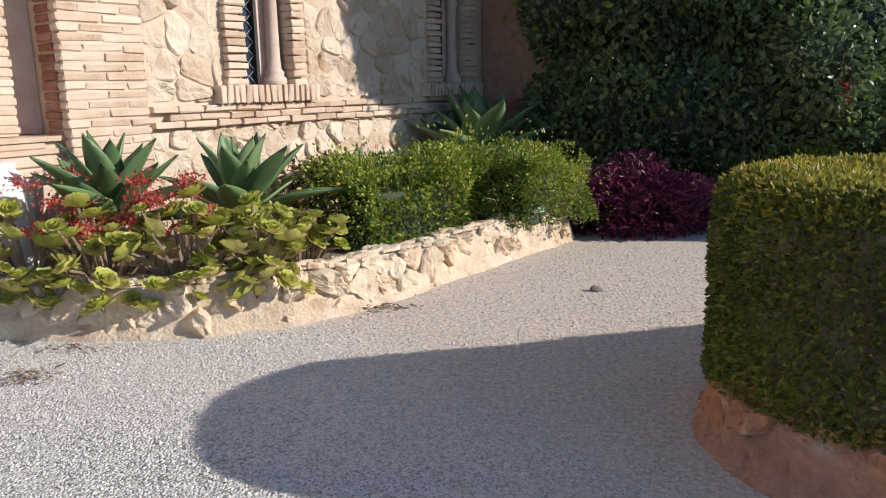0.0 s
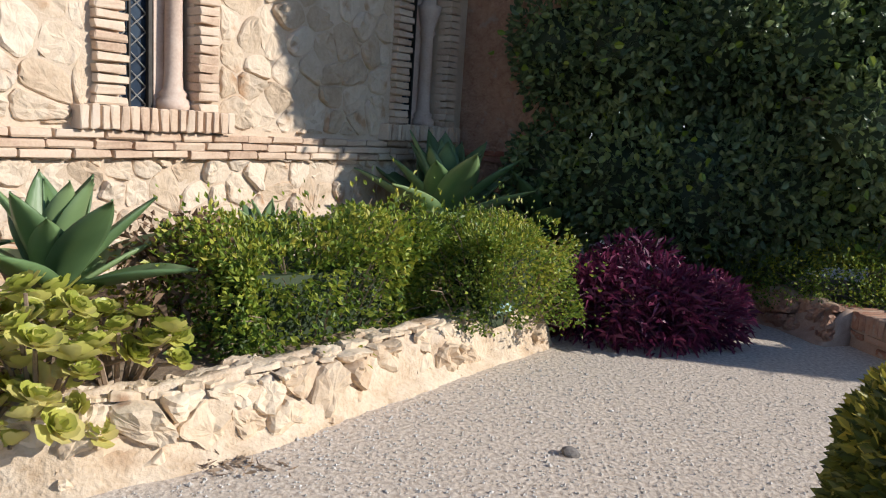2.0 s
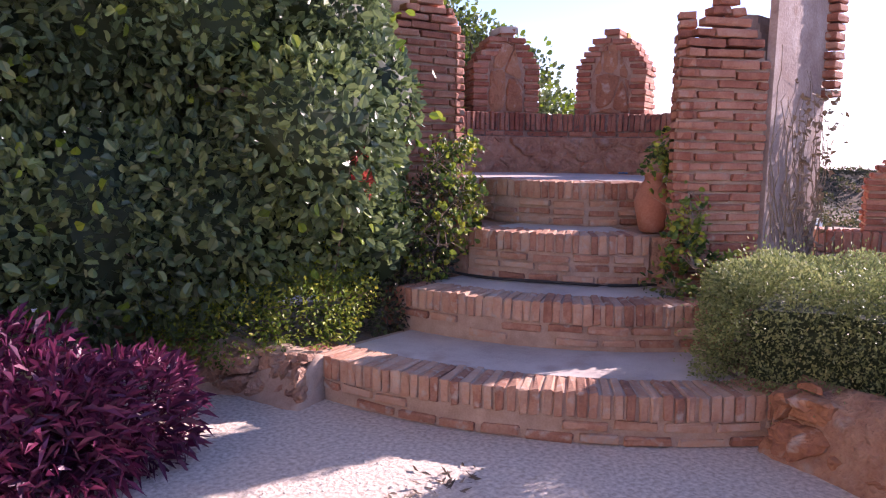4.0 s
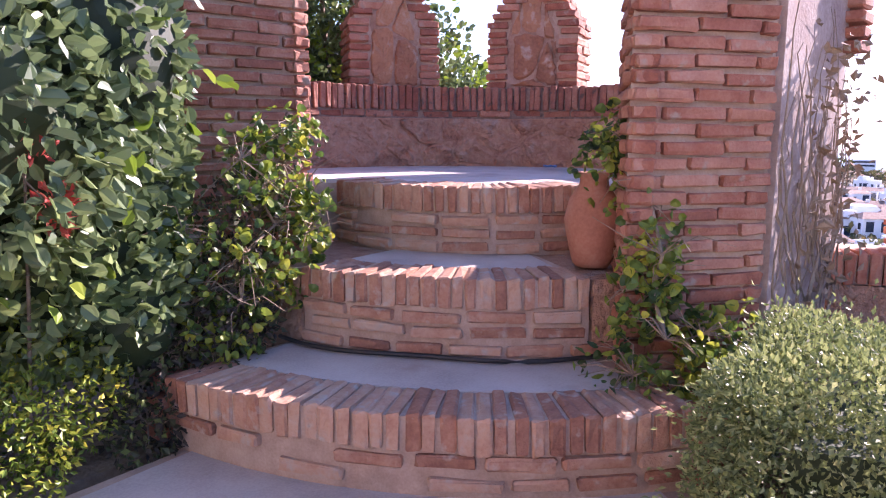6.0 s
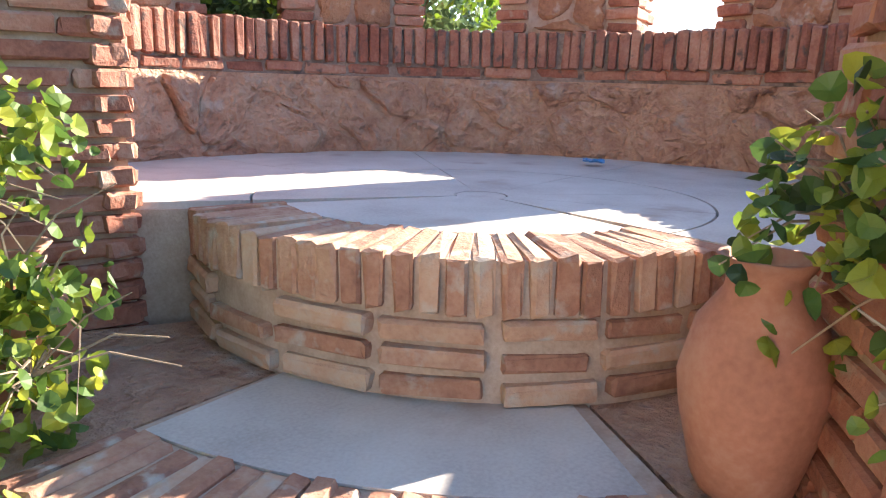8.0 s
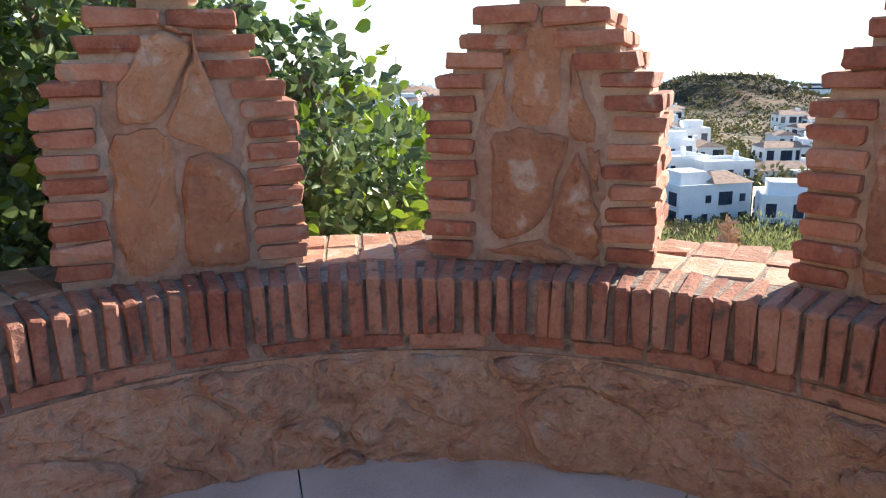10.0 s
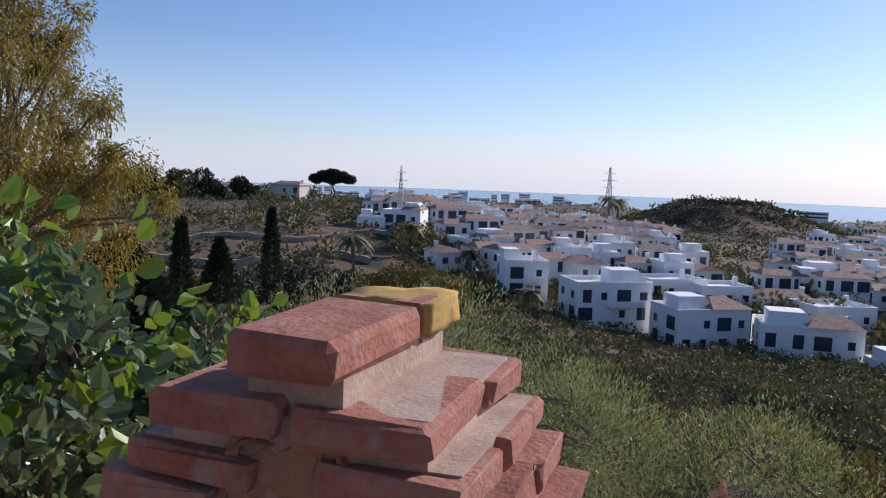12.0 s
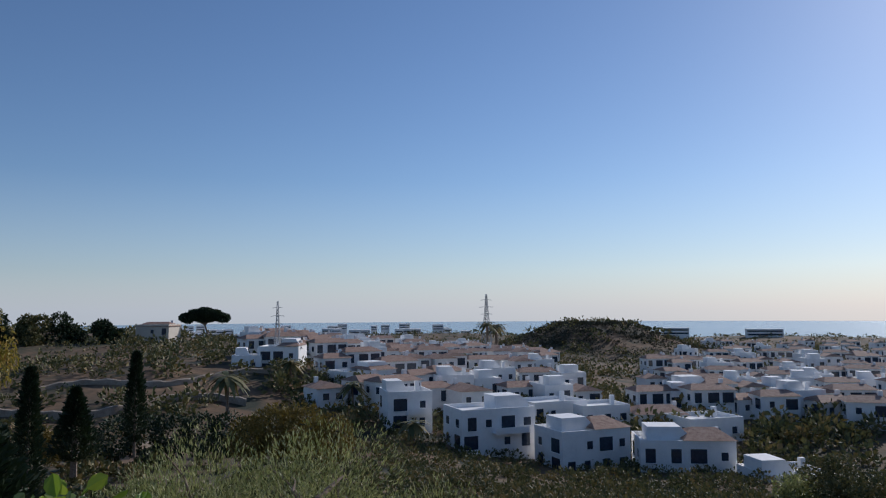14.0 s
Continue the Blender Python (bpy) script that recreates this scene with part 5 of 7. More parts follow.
def succulents():
    rng = random.Random(9)
    shapes = [rosette_mesh(k, AEONIUM_LEAF) for k in range(4)]
    spots = [(-2.45, 4.85, 1.0), (-2.05, 4.82, 1.0), (-1.62, 4.78, 1.0), (-1.2, 4.84, 1.0), (-0.86, 4.95, 1.0), (-0.66, 5.12, 1.0), (-2.9, 4.95, 1.0)]
    for n, (x, y, s) in enumerate(spots):
        plant = thing("succulent", "yellow-green fleshy succulent spilling over the planter", "succulent", "succulents in the planter", at=(x, y, 0.24))
        bm = bmesh.new()
        for i in range(30):
            a, r = rng.uniform(0, 6.28), 0.34 * math.sqrt(rng.random())
            top = Vector((r * math.cos(a), r * math.sin(a) - 0.05, 0.10 + 0.32 * rng.random() * (1.2 - r * 1.8)))
            if i % 4 == 0:
                top = Vector((rng.uniform(-0.25, 0.25), -0.28 - 0.08 * rng.random(), rng.uniform(-0.12, 0.1)))
            tube(bm, [(top.x * 0.35, top.y * 0.35, -0.02), (top.x * 0.7, top.y * 0.7, max(0.02, top.z * 0.5 + 0.03)), top - Vector((0, 0, 0.01))], [0.011, 0.009, 0.007], 5)
            ro = new("rosette", shapes[rng.randrange(4)])
            k = rng.uniform(0.62, 1.12)
            ro.matrix_basis = Matrix.Translation(top) @ Euler((rng.uniform(-0.2, 0.9), rng.uniform(-0.6, 0.6), rng.uniform(0, 6.28))).to_matrix().to_4x4() @ Matrix.Diagonal((k, k, k, 1))
            ro.parent = plant
        tagged(part("stem_tangle", bm, TWIG, plant), "pale woody stems", kind="stuff")
    # flower heads on stalks
    nrg = np.random.default_rng(8)
    for k in range(24):
        x, y = -2.75 + 1.75 * rng.random(), 4.62 + 0.42 * rng.random()
        z = 0.48 + 0.28 * rng.random() * (y - 4.35) * 2.2
        fl = thing("flower", "red coral flower head on a stalk among the succulents", "flower", "red flowers", at=(x, y, 0.24))
        bm = bmesh.new()
        tube(bm, [(0, 0, 0), (0.01, 0, (z - 0.24) * 0.6), (0, -0.01, z - 0.24)], [0.005, 0.004, 0.004], 5)
        part("stalk", bm, TWIG, fl)
        p = nrg.normal(size=(120, 3)) * np.array([0.04, 0.04, 0.02]) + np.array([0, -0.01, z - 0.235])
        leaf_part("petals", fl, p, nrg.normal(size=(120, 3)) + np.array([0, 0, -0.4]), 0.026, FLOWER, nrg, 0.5)


succulents()


def purple_plant():
    rng = np.random.default_rng(12)
    plant = thing("purple_plant", "sprawling purple trailing plant with narrow leaves", "plant")
    cs, rs = [(1.50, 7.05, 0.22), (1.85, 7.02, 0.22), (2.15, 7.15, 0.16), (1.75, 7.3, 0.3), (2.3, 7.4, 0.15), (1.35, 7.2, 0.2)], [0.31, 0.33, 0.28, 0.33, 0.25, 0.26]
    p, w = blob_shell(rng, 6500, cs, rs, 0.4, 0.06, 6, 0.95)
    keep = p[:, 2] > 0.01
    p, w = p[keep], w[keep]
    w = w + rng.normal(size=w.shape) * 0.7 + np.array([0, 0, 0.35])
    leaf_part("foliage", plant, p, w, 0.095, PURPLE_LEAF, rng, 0.19, 0.3, 0.25)
    bm = bmesh.new()
    r2 = random.Random(4)
    for _ in range(90):
        i = r2.randrange(len(p))
        c = cs[r2.randrange(6)]
        tube(bm, [(c[0], c[1], 0.0), ((c[0] + p[i][0]) / 2, (c[1] + p[i][1]) / 2, p[i][2] * 0.7 + 0.05), tuple(p[i])], 0.006, 4)
    part("stem_tangle", bm, PURPLE_LEAF, plant, "purple stems")


purple_plant()


def leafy_tree(name, label, category, trunk, limbs, cs, rs, leaves, leaf, mat, seed, depth=0.4, lump=0.2, freq=2.0, aspect=0.55, droop=0.0, spread=0.9, radius=0.08, squash=1.0, group="", young=0, way=(0, 0, 0)):
    """A tree or shrub: tapered trunk and limbs, and a crown of separate leaves in clumps."""
    rng = np.random.default_rng(seed)
    r2 = random.Random(seed)
    t = thing(name, label, category, group)
    p, w = blob_shell(rng, leaves, cs, rs, depth, lump, freq, squash)
    w = w + rng.normal(size=w.shape) * spread + np.array(way)
    leaf_part("crown", t, p, w, leaf, mat, rng, aspect, 0.25, droop)
    if young:
        q, w2 = blob_shell(rng, young, cs, [r * 1.05 for r in rs], 0.12, lump, freq, squash)
        leaf_part("young_leaves", t, q, w2 + rng.normal(size=w2.shape) * 0.7, leaf * 1.1, CAROB_YOUNG, rng, aspect, 0.25, 0, "fresh yellow-green leaves")
    bm = bmesh.new()
    if trunk:
        tube(bm, trunk, [radius * (1 - 0.5 * i / (len(trunk) - 1)) for i in range(len(trunk))], 8)
        root = trunk[-1]
        ends = [tuple(np.array(c) + rng.normal(size=3) * r * 0.35) for c, r in zip(cs, rs)]
        branches(bm, root, ends, radius * 0.5, r2)
        for c, r in zip(cs, rs):
            for _ in range(limbs):
                d = rng.normal(size=3)
                d /= np.linalg.norm(d)
                branches(bm, c, [tuple(np.array(c) + d * r * 0.9)], radius * 0.16, r2)
        part("trunk", bm, BARK, t, "branching trunk")
    return t


# big evergreen bush between the chapel and the stairs
# Clumps above z 3.35 lie out of view, added to shade the facade.
BUSH = [(1.45, 8.75, 0.9), (1.9, 8.45, 0.9), (2.4, 8.25, 0.9), (2.95, 8.15, 0.95), (3.45, 8.1, 0.95), (3.9, 8.2, 1.2), (1.4, 8.85, 1.9), (1.9, 8.55, 2.0), (2.45, 8.4, 2.1), (3.0, 8.3, 2.1), (3.55, 8.25, 2.1), (4.0, 8.4, 2.2), (1.7, 9.0, 2.9), (2.3, 8.75, 3.1), (2.9, 8.7, 3.3), (3.5, 8.65, 3.1), (3.95, 8.75, 2.9), (3.2, 9.4, 2.4), (2.1, 9.5, 2.4), (3.2, 7.75, 3.4), (2.6, 7.8, 3.5), (3.75, 7.7, 3.6), (3.0, 8.0, 4.2), (3.7, 8.1, 4.3), (2.3, 8.3, 4.1), (1.1, 8.45, 3.5), (0.75, 8.8, 3.8), (1.5, 8.0, 3.7), (0.5, 8.5, 4.3), (3.3, 7.6, 1.4), (3.72, 7.72, 1.6), (3.8, 7.8, 0.75)]
BUSH_R = [0.52, 0.62, 0.66, 0.66, 0.6, 0.46, 0.55, 0.65, 0.68, 0.68, 0.62, 0.42, 0.62, 0.75, 0.8, 0.7, 0.5, 1.0, 0.9, 0.7, 0.7, 0.7, 0.85, 0.85, 0.8, 0.65, 0.65, 0.65, 0.7, 0.46, 0.4, 0.34]
bush = leafy_tree("carob_bush", "huge dark evergreen carob bush beside the stairs", "bush", [(2.9, 9.0, 0), (2.95, 8.95, 0.8), (3.0, 8.95, 1.6)], 3, BUSH, BUSH_R, 105000, 0.064, CAROB_LEAF, 201, 0.36, 0.16, 3.4, 0.72, young=1100)
# Solid lumpy core, near-black, standing in for shade deep in the bush.
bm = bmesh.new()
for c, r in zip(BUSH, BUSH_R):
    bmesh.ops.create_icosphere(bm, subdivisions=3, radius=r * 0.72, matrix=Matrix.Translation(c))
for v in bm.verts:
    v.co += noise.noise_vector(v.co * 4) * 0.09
part("inner_shade", bm, PINE_LEAF, bush, "dark solid core standing in for shade inside the bush")
leafy_tree("ground_cover", "low green shrubby cover at the bush foot", "shrub", [(3.1, 7.85, 0.0), (3.1, 7.82, 0.1), (3.12, 7.8, 0.2)], 3,
           [(2.95, 7.75, 0.35), (3.3, 7.65, 0.38), (3.55, 7.75, 0.5), (2.75, 8.0, 0.4)], [0.25, 0.3, 0.28, 0.25], 7000, 0.028, BOX_LEAF, 202, 0.5, 0.06, 6.0, 0.55, radius=0.02)
leafy_tree("tangled_shrub", "dark tangle of dead stems and small leaves beside the stairs", "shrub", [(4.05, 7.85, 0.1), (4.05, 7.8, 0.25), (4.08, 7.76, 0.4)], 9,
           [(4.05, 7.70, 0.55), (4.20, 7.70, 0.76), (3.98, 7.60, 0.36), (4.32, 7.74, 0.98), (3.84, 7.62, 0.32), (4.12, 7.62, 0.42), (4.26, 7.66, 0.60)], [0.19, 0.18, 0.18, 0.17, 0.17, 0.16, 0.15], 4200, 0.036, DEAD_LEAF, 204, 0.7, 0.08, 6.0, 0.6, radius=0.02)
leafy_tree("red_creeper", "small red autumn creeper on the evergreen bush", "creeper", [(3.5, 7.75, 0.3), (3.47, 7.55, 0.8), (3.45, 7.42, 1.2)], 2,
           [(3.44, 7.36, 1.42), (3.47, 7.37, 1.30), (3.52, 7.38, 1.12)], [0.055, 0.045, 0.06], 170, 0.045, FLOWER, 205, 0.8, 0.03, 6.0, 0.5, radius=0.008)
leafy_tree("withered_shrub", "withered brown shrub between the agave and the hedge", "shrub", [(-0.72, 5.72, 0.2), (-0.72, 5.72, 0.35), (-0.7, 5.7, 0.45)], 5,
           [(-0.78, 5.70, 0.62), (-0.62, 5.82, 0.66), (-0.70, 5.66, 0.48)], [0.15, 0.15, 0.14], 700, 0.06, WITHERED, 206, 0.8, 0.08, 6.0, 0.5, 0.4, radius=0.014)
# carob tree outside the tower
leafy_tree("carob_tree", "carob tree with glossy round leaflets outside the parapet", "tree", [(7.3, 11.0, -4.0), (7.2, 10.9, -2), (7.1, 10.8, 0.2)], 4,
           [(6.9, 10.3, 1.3), (7.5, 10.2, 1.1), (8.1, 10.1, 1.0), (7.4, 9.9, 1.75), (6.8, 10.4, 2.0), (6.2, 10.4, 1.6), (8.0, 9.9, 1.6), (6.0, 10.6, 2.2), (7.2, 10.9, 2.1), (5.6, 10.3, 1.5), (5.4, 10.2, 2.3), (7.6, 10.7, 1.75), (8.3, 10.5, 1.65), (8.0, 10.9, 1.7), (8.8, 10.6, 1.5), (7.0, 10.9, 1.9), (7.19, 10.02, 2.48), (7.1, 9.98, 2.28), (7.5, 9.95, 2.22), (6.7, 10.0, 2.45), (6.4, 10.1, 2.68), (5.9, 10.1, 2.75)],
           [0.6, 0.62, 0.6, 0.42, 0.5, 0.55, 0.42, 0.5, 0.5, 0.6, 0.55, 0.4, 0.4, 0.42, 0.4, 0.4, 0.19, 0.22, 0.2, 0.28, 0.26, 0.26], 26000, 0.062, CAROB_LEAF, 203, 0.6, 0.3, 4.5, 0.75, young=5000, radius=0.12)


def geranium(at, spread, seed, hang, label):
    rng = np.random.default_rng(seed)
    plant = thing("geranium", label, "geranium", "geraniums in pots", at=at)
    cs = [(0, 0, 0.05)] + hang
    rs = [0.2] + [0.14] * len(hang)
    n = 2500
    p, w = blob_shell(rng, n, cs, rs, 0.75, 0.08, 8)
    tuft = lumps(p, rng, 16, 1.0) + 0.6 * lumps(p, rng, 40, 1.0) > -0.12         # leaves stand in tufts with bare stems between
    p, w = p[tuft], w[tuft]
    # rounded, scalloped leaf discs
    verts, faces = [], []
    for i in range(len(p)):
        d = w[i] + rng.normal(size=3) * 1.1 + np.array([0, 0, 0.3])
        d /= np.linalg.norm(d)
        s = np.cross(d, rng.normal(size=3))
        s /= np.linalg.norm(s)
        u = np.cross(d, s)
        r = rng.uniform(0.009, 0.024)
        b = len(verts)
        verts.append(p[i] - d * r * 0.45)
        for k in range(9):
            a = k * 2 * np.pi / 9
            rr = r * (1 + 0.12 * math.cos(k * 2.1))
            verts.append(p[i] + (s * math.cos(a) + u * math.sin(a)) * rr)
        for k in range(9):
            faces.append((b, b + 1 + k, b + 1 + (k + 1) % 9))
    ob = new("foliage", data_mesh("foliage", verts, faces, GERANIUM_LEAF))
    ob.parent = plant
    bm = bmesh.new()
    r2 = random.Random(seed)
    for i in range(150):
        q, b = p[r2.randrange(len(p))], (0, 0, -0.05)
        b = min(cs, key=lambda c: math.dist(c, q))
        tube(bm, [b, ((q[0] + b[0]) / 2 + r2.uniform(-0.05, 0.05), (q[1] + b[1]) / 2, (q[2] + b[2]) / 2 + 0.03), tuple(q)], [0.0035, 0.0025, 0.0015], 4)
    for i in range(70):
        c = cs[r2.randrange(len(cs))]
        e = (c[0] + r2.uniform(-0.2, 0.2), c[1] + r2.uniform(-0.2, 0.2), c[2] + r2.uniform(-0.22, 0.16))
        tube(bm, [c, ((c[0] + e[0]) / 2 + r2.uniform(-0.04, 0.04), (c[1] + e[1]) / 2, (c[2] + e[2]) / 2 + r2.uniform(0, 0.06)), e], [0.003, 0.0022, 0.0014], 4)
    tube(bm, [(0, 0, -0.05), (0, 0, 0.05)] + [tuple(c) for c in hang[:5]], 0.007, 5)
    tagged(part("stem_tangle", bm, TWIG, plant), "tangled woody stems", kind="stuff")
    return plant


def pot(at, label, tall, stout=1.0):
    p = thing("plant_pot", label, "pot", "terracotta pots on the stairs", at=at)
    bm = bmesh.new()
    h = tall
    lathe(bm, [(r * stout, z) for r, z in ((0.085, 0), (0.10, 0.02), (0.135, h * 0.35), (0.145, h * 0.5), (0.12, h * 0.72), (0.075, h * 0.86), (0.07, h * 0.92), (0.095, h), (0.08, h), (0.06, h * 0.9))], 24)
    part("body", bm, TERRACOTTA, p, "", True)
    bm = bmesh.new()
    lathe(bm, [(0.058 * stout, h * 0.9), (0.056 * stout, h * 0.93)], 16)
    part("soil", bm, SOIL, p)


pot((5.33, 6.77, 0.812), "tall terracotta jar with a geranium on the step", 0.38, 0.8)
pot((4.60, 7.90, 0.812), "terracotta jar half hidden by a geranium", 0.30, 0.9)
geranium((5.30, 6.64, 1.22), 0.2, 301, [(-0.08, -0.12, 0.04), (-0.15, -0.22, -0.12), (-0.24, -0.32, -0.28), (-0.22, -0.28, -0.42), (-0.30, -0.38, -0.55), (-0.12, -0.42, -0.56), (-0.36, -0.30, -0.68), (0.02, -0.48, -0.62), (-0.2, -0.5, -0.72)], "straggling geranium with yellowing leaves hanging from a jar")
geranium((4.54, 7.78, 1.16), 0.2, 302, [(-0.10, -0.08, 0.05), (-0.22, -0.16, -0.06), (-0.14, -0.14, -0.18), (-0.32, -0.22, -0.26), (-0.36, -0.24, -0.44), (-0.02, -0.04, 0.14), (0.02, -0.08, -0.06), (-0.26, -0.1, 0.08), (-0.4, -0.2, -0.6), (-0.18, -0.2, -0.4), (-0.5, -0.1, -0.2), (-0.5, -0.12, -0.45), (0.06, -0.08, -0.1), (0.02, -0.14, -0.22)], "bushy yellow-green geranium in a jar beside the pier")


def hose():
    bm = bmesh.new()
    pts = [round_about(1.44 + 0.02 * math.sin(a * 0.2), a, 0.514) for a in range(186, 243, 3)]
    tube(bm, pts, 0.009, 8)
    tagged(from_bm("hose", bm, HOSE, None, True), "black irrigation hose lying along the step", "hose")


hose()


def small_things():
    rng = random.Random(77)
    bm = bmesh.new()
    bmesh.ops.create_icosphere(bm, subdivisions=2, radius=0.03)
    for v in bm.verts:
        v.co = Vector((v.co.x * 1.3, v.co.y, v.co.z * 0.8)) * (1 + 0.5 * noise.noise(v.co * 30))
    bm.transform(Matrix.Translation((1.09, 5.29, 0.012)))
    tagged(from_bm("stone_lump", bm, ROCK), "small dark grey stone on the gravel path", "stone")
    # crumpled wrapper on the platform
    bm = bmesh.new()
    bmesh.ops.create_grid(bm, x_segments=6, y_segments=6, size=0.045)
    for v in bm.verts:
        v.co.z = 0.02 + 0.018 * noise.noise(v.co * 60 + Vector((3, 1, 0))) + 0.008 * rng.random()
    bm.transform(Matrix.Translation((6.87, 8.11, FLOOR)) @ Matrix.Rotation(0.6, 4, "Z"))
    bmesh.ops.solidify(bm, geom=list(bm.faces), thickness=0.002)
    tagged(from_bm("wrapper", bm, PAPER), "crumpled blue wrapper lying on the platform", "litter")
    # plant label
    tag = thing("plant_label", "small green plant label leaning in the planter", "label", at=(0.86, 6.35, 0.3))
    bm = bmesh.new()
    add_box(bm, (-0.06, -0.003, 0), (0.06, 0.003, 0.045), Euler((-0.5, 0, 0.75)).to_matrix().to_4x4())
    part("board", bm, PLATE, tag)
    bm = bmesh.new()
    tube(bm, [(0, 0.01, -0.06), (0, 0.0, 0.02)], 0.004, 5)
    part("stake", bm, DARK_GLASS_FRAME, tag)
    # dead leaves and weeds on the path
    nrg = np.random.default_rng(6)
    for x, y, n, s, mat, nm, lb in ((-1.64, 3.98, 60, 0.05, TWIG, "weed", "dry weed tuft in the gravel"), (-2.5, 4.3, 80, 0.05, BARK, "leaf_litter", "dark dead leaves by the planter"), (3.05, 6.15, 40, 0.05, BARK, "leaf_litter", "dark dead leaves by the stair foot"), (-0.2, 4.98, 70, 0.05, TWIG, "weed", "dry weed tuft at the planter wall"), (-1.6, 4.35, 40, 0.04, TWIG, "weed", "dry weed tuft in the gravel")):
        t = thing(nm, lb, "plant" if nm == "weed" else "leaves")
        p = nrg.normal(size=(n, 3)) * np.array([0.09, 0.04, 0.004]) + np.array([x, y, 0.012])
        p[:, 2] = np.abs(p[:, 2] - 0.012) + 0.006
        w = nrg.normal(size=(n, 3)) * np.array([1, 1, 0.25])
        leaf_part("blades", t, p, w, s, mat, nrg, 0.3)


small_things()


def ivy_stems():
    rng = random.Random(15)
    ivy = thing("ivy", "bare pale ivy stems clinging to the plastered pier", "ivy")
    bm = bmesh.new()
    for k in range(34):
        x, z = rng.uniform(5.6, 6.25), rng.uniform(0.3, 1.0)
        pts = []
        for i in range(9):
            pts.append((x, 6.14 - 0.012 * rng.random(), z))
            x += rng.uniform(-0.09, 0.09)
            z += rng.uniform(0.03, 0.17)
            x = min(max(x, 5.56), 6.34)
        tube(bm, pts, [0.0055 - 0.0005 * i for i in range(9)], 5)
    part("stem_web", bm, TWIG, ivy)
    nrg = np.random.default_rng(16)
    p = np.stack([nrg.uniform(5.75, 6.42, 260), nrg.uniform(6.05, 6.14, 260), nrg.uniform(0.3, 1.75, 260)], 1)
    leaf_part("dry_leaves", ivy, p, nrg.normal(size=p.shape), 0.05, TWIG, nrg, 0.6)


ivy_stems()

def dry_stalk():
    rng = random.Random(23)
    t = thing("dry_flower_stalk", "dry tan flower stalk standing outside the parapet", "plant", at=(10.18, 9.06, float(land(10.18, 9.06))))
    h = 1.25 - float(land(10.18, 9.06))
    bm = bmesh.new()
    tube(bm, [(0, 0, 0), (0.03, 0.02, h * 0.6), (0, 0, h)], [0.035, 0.025, 0.008], 6)
    part("stalk", bm, DRY_STALK, t)
    nrg = np.random.default_rng(24)
    n = 700
    f = nrg.uniform(0, 1, n)
    a = nrg.uniform(0, 6.28, n)
    r = 0.26 * (1 - f) ** 0.7 * nrg.uniform(0.1, 1, n) + 0.02
    p = np.stack([r * np.cos(a), r * np.sin(a), h - 1.1 + 1.1 * f], 1)
    leaf_part("seed_heads", t, p, nrg.normal(size=(n, 3)) + np.array([0, 0, 0.4]), 0.07, DRY_STALK, nrg, 0.4)


dry_stalk()

# ---- trees and shrubs below the tower ----
def olive_belt():
    rng = random.Random(400)
    for k, (x, y, top, wide, n, leaves) in enumerate(((13.2, 13.9, 1.75, 2.9, 28, 60000), (14.9, 10.7, 0.7, 1.8, 14, 26000), (18.5, 9.3, -1.5, 2.4, 12, 16000), (12.5, 19.5, -0.6, 2.2, 10, 10000))):
        cs, rs = [], []
        for i in range(n):
            a, q = rng.uniform(0, 6.28), wide * math.sqrt(rng.random()) * 0.85
            rs.append(rng.uniform(0.5, 0.8) * (0.75 + 0.12 * wide))
            cs.append((x + q * math.cos(a), y + q * math.sin(a), top - 0.95 - 0.9 * (q / wide) ** 2 * wide * 0.5 - rng.uniform(0, 0.5)))
        for i in range(n // 2):
            a, q = rng.uniform(0, 6.28), wide * 0.9
            rs.append(0.8)
            cs.append((x + q * math.cos(a), y + q * math.sin(a), top - 2.4 - rng.uniform(0, 1.0)))
        g = float(land(x, y))
        leafy_tree("olive_tree", "grey-green olive tree with upright twigs on the slope", "tree", [(x, y, g - 0.2), (x + 0.1, y, (g + top) / 2), (x, y + 0.1, top - 1.6)], 2, cs, rs, leaves, 0.075, OLIVE_LEAF, 500 + k, 0.55, 0.2, 3.0, 0.2, 0, 0.5, 0.14, group="olive trees", way=(0, 0, 1.0))


olive_belt()


def pepper_tree():
    cs, rs = [], []
    rng = random.Random(31)
    for k in range(130):
        f = (k / 130) ** 1.1
        z = -3.0 + 9.15 * f
        reach = float(np.interp(f, [0, 0.35, 0.65, 0.85, 1], [2.3, 2.6, 2.7, 2.1, 0.9]))
        cs.append((11.05 + min(max(rng.gauss(0.12, 0.45), -0.8), 0.8) * reach, 22.3 + min(max(rng.gauss(0, 0.45), -0.8), 0.8) * reach, z + rng.uniform(-0.3, 0.3)))
        rs.append(rng.uniform(0.55, 0.95) * (1.05 - 0.45 * f))
    leafy_tree("pepper_tree", "tall drooping yellow-green pepper tree", "tree", [(10.8, 22.5, -8), (10.9, 22.4, -3), (11, 22.3, 1.0)], 3, cs, rs, 170000, 0.085, PEPPER_LEAF, 601, 0.95, 0.6, 1.8, 0.25, 0.5, 0.8, 0.13, way=(0, 0, -0.5))


pepper_tree()


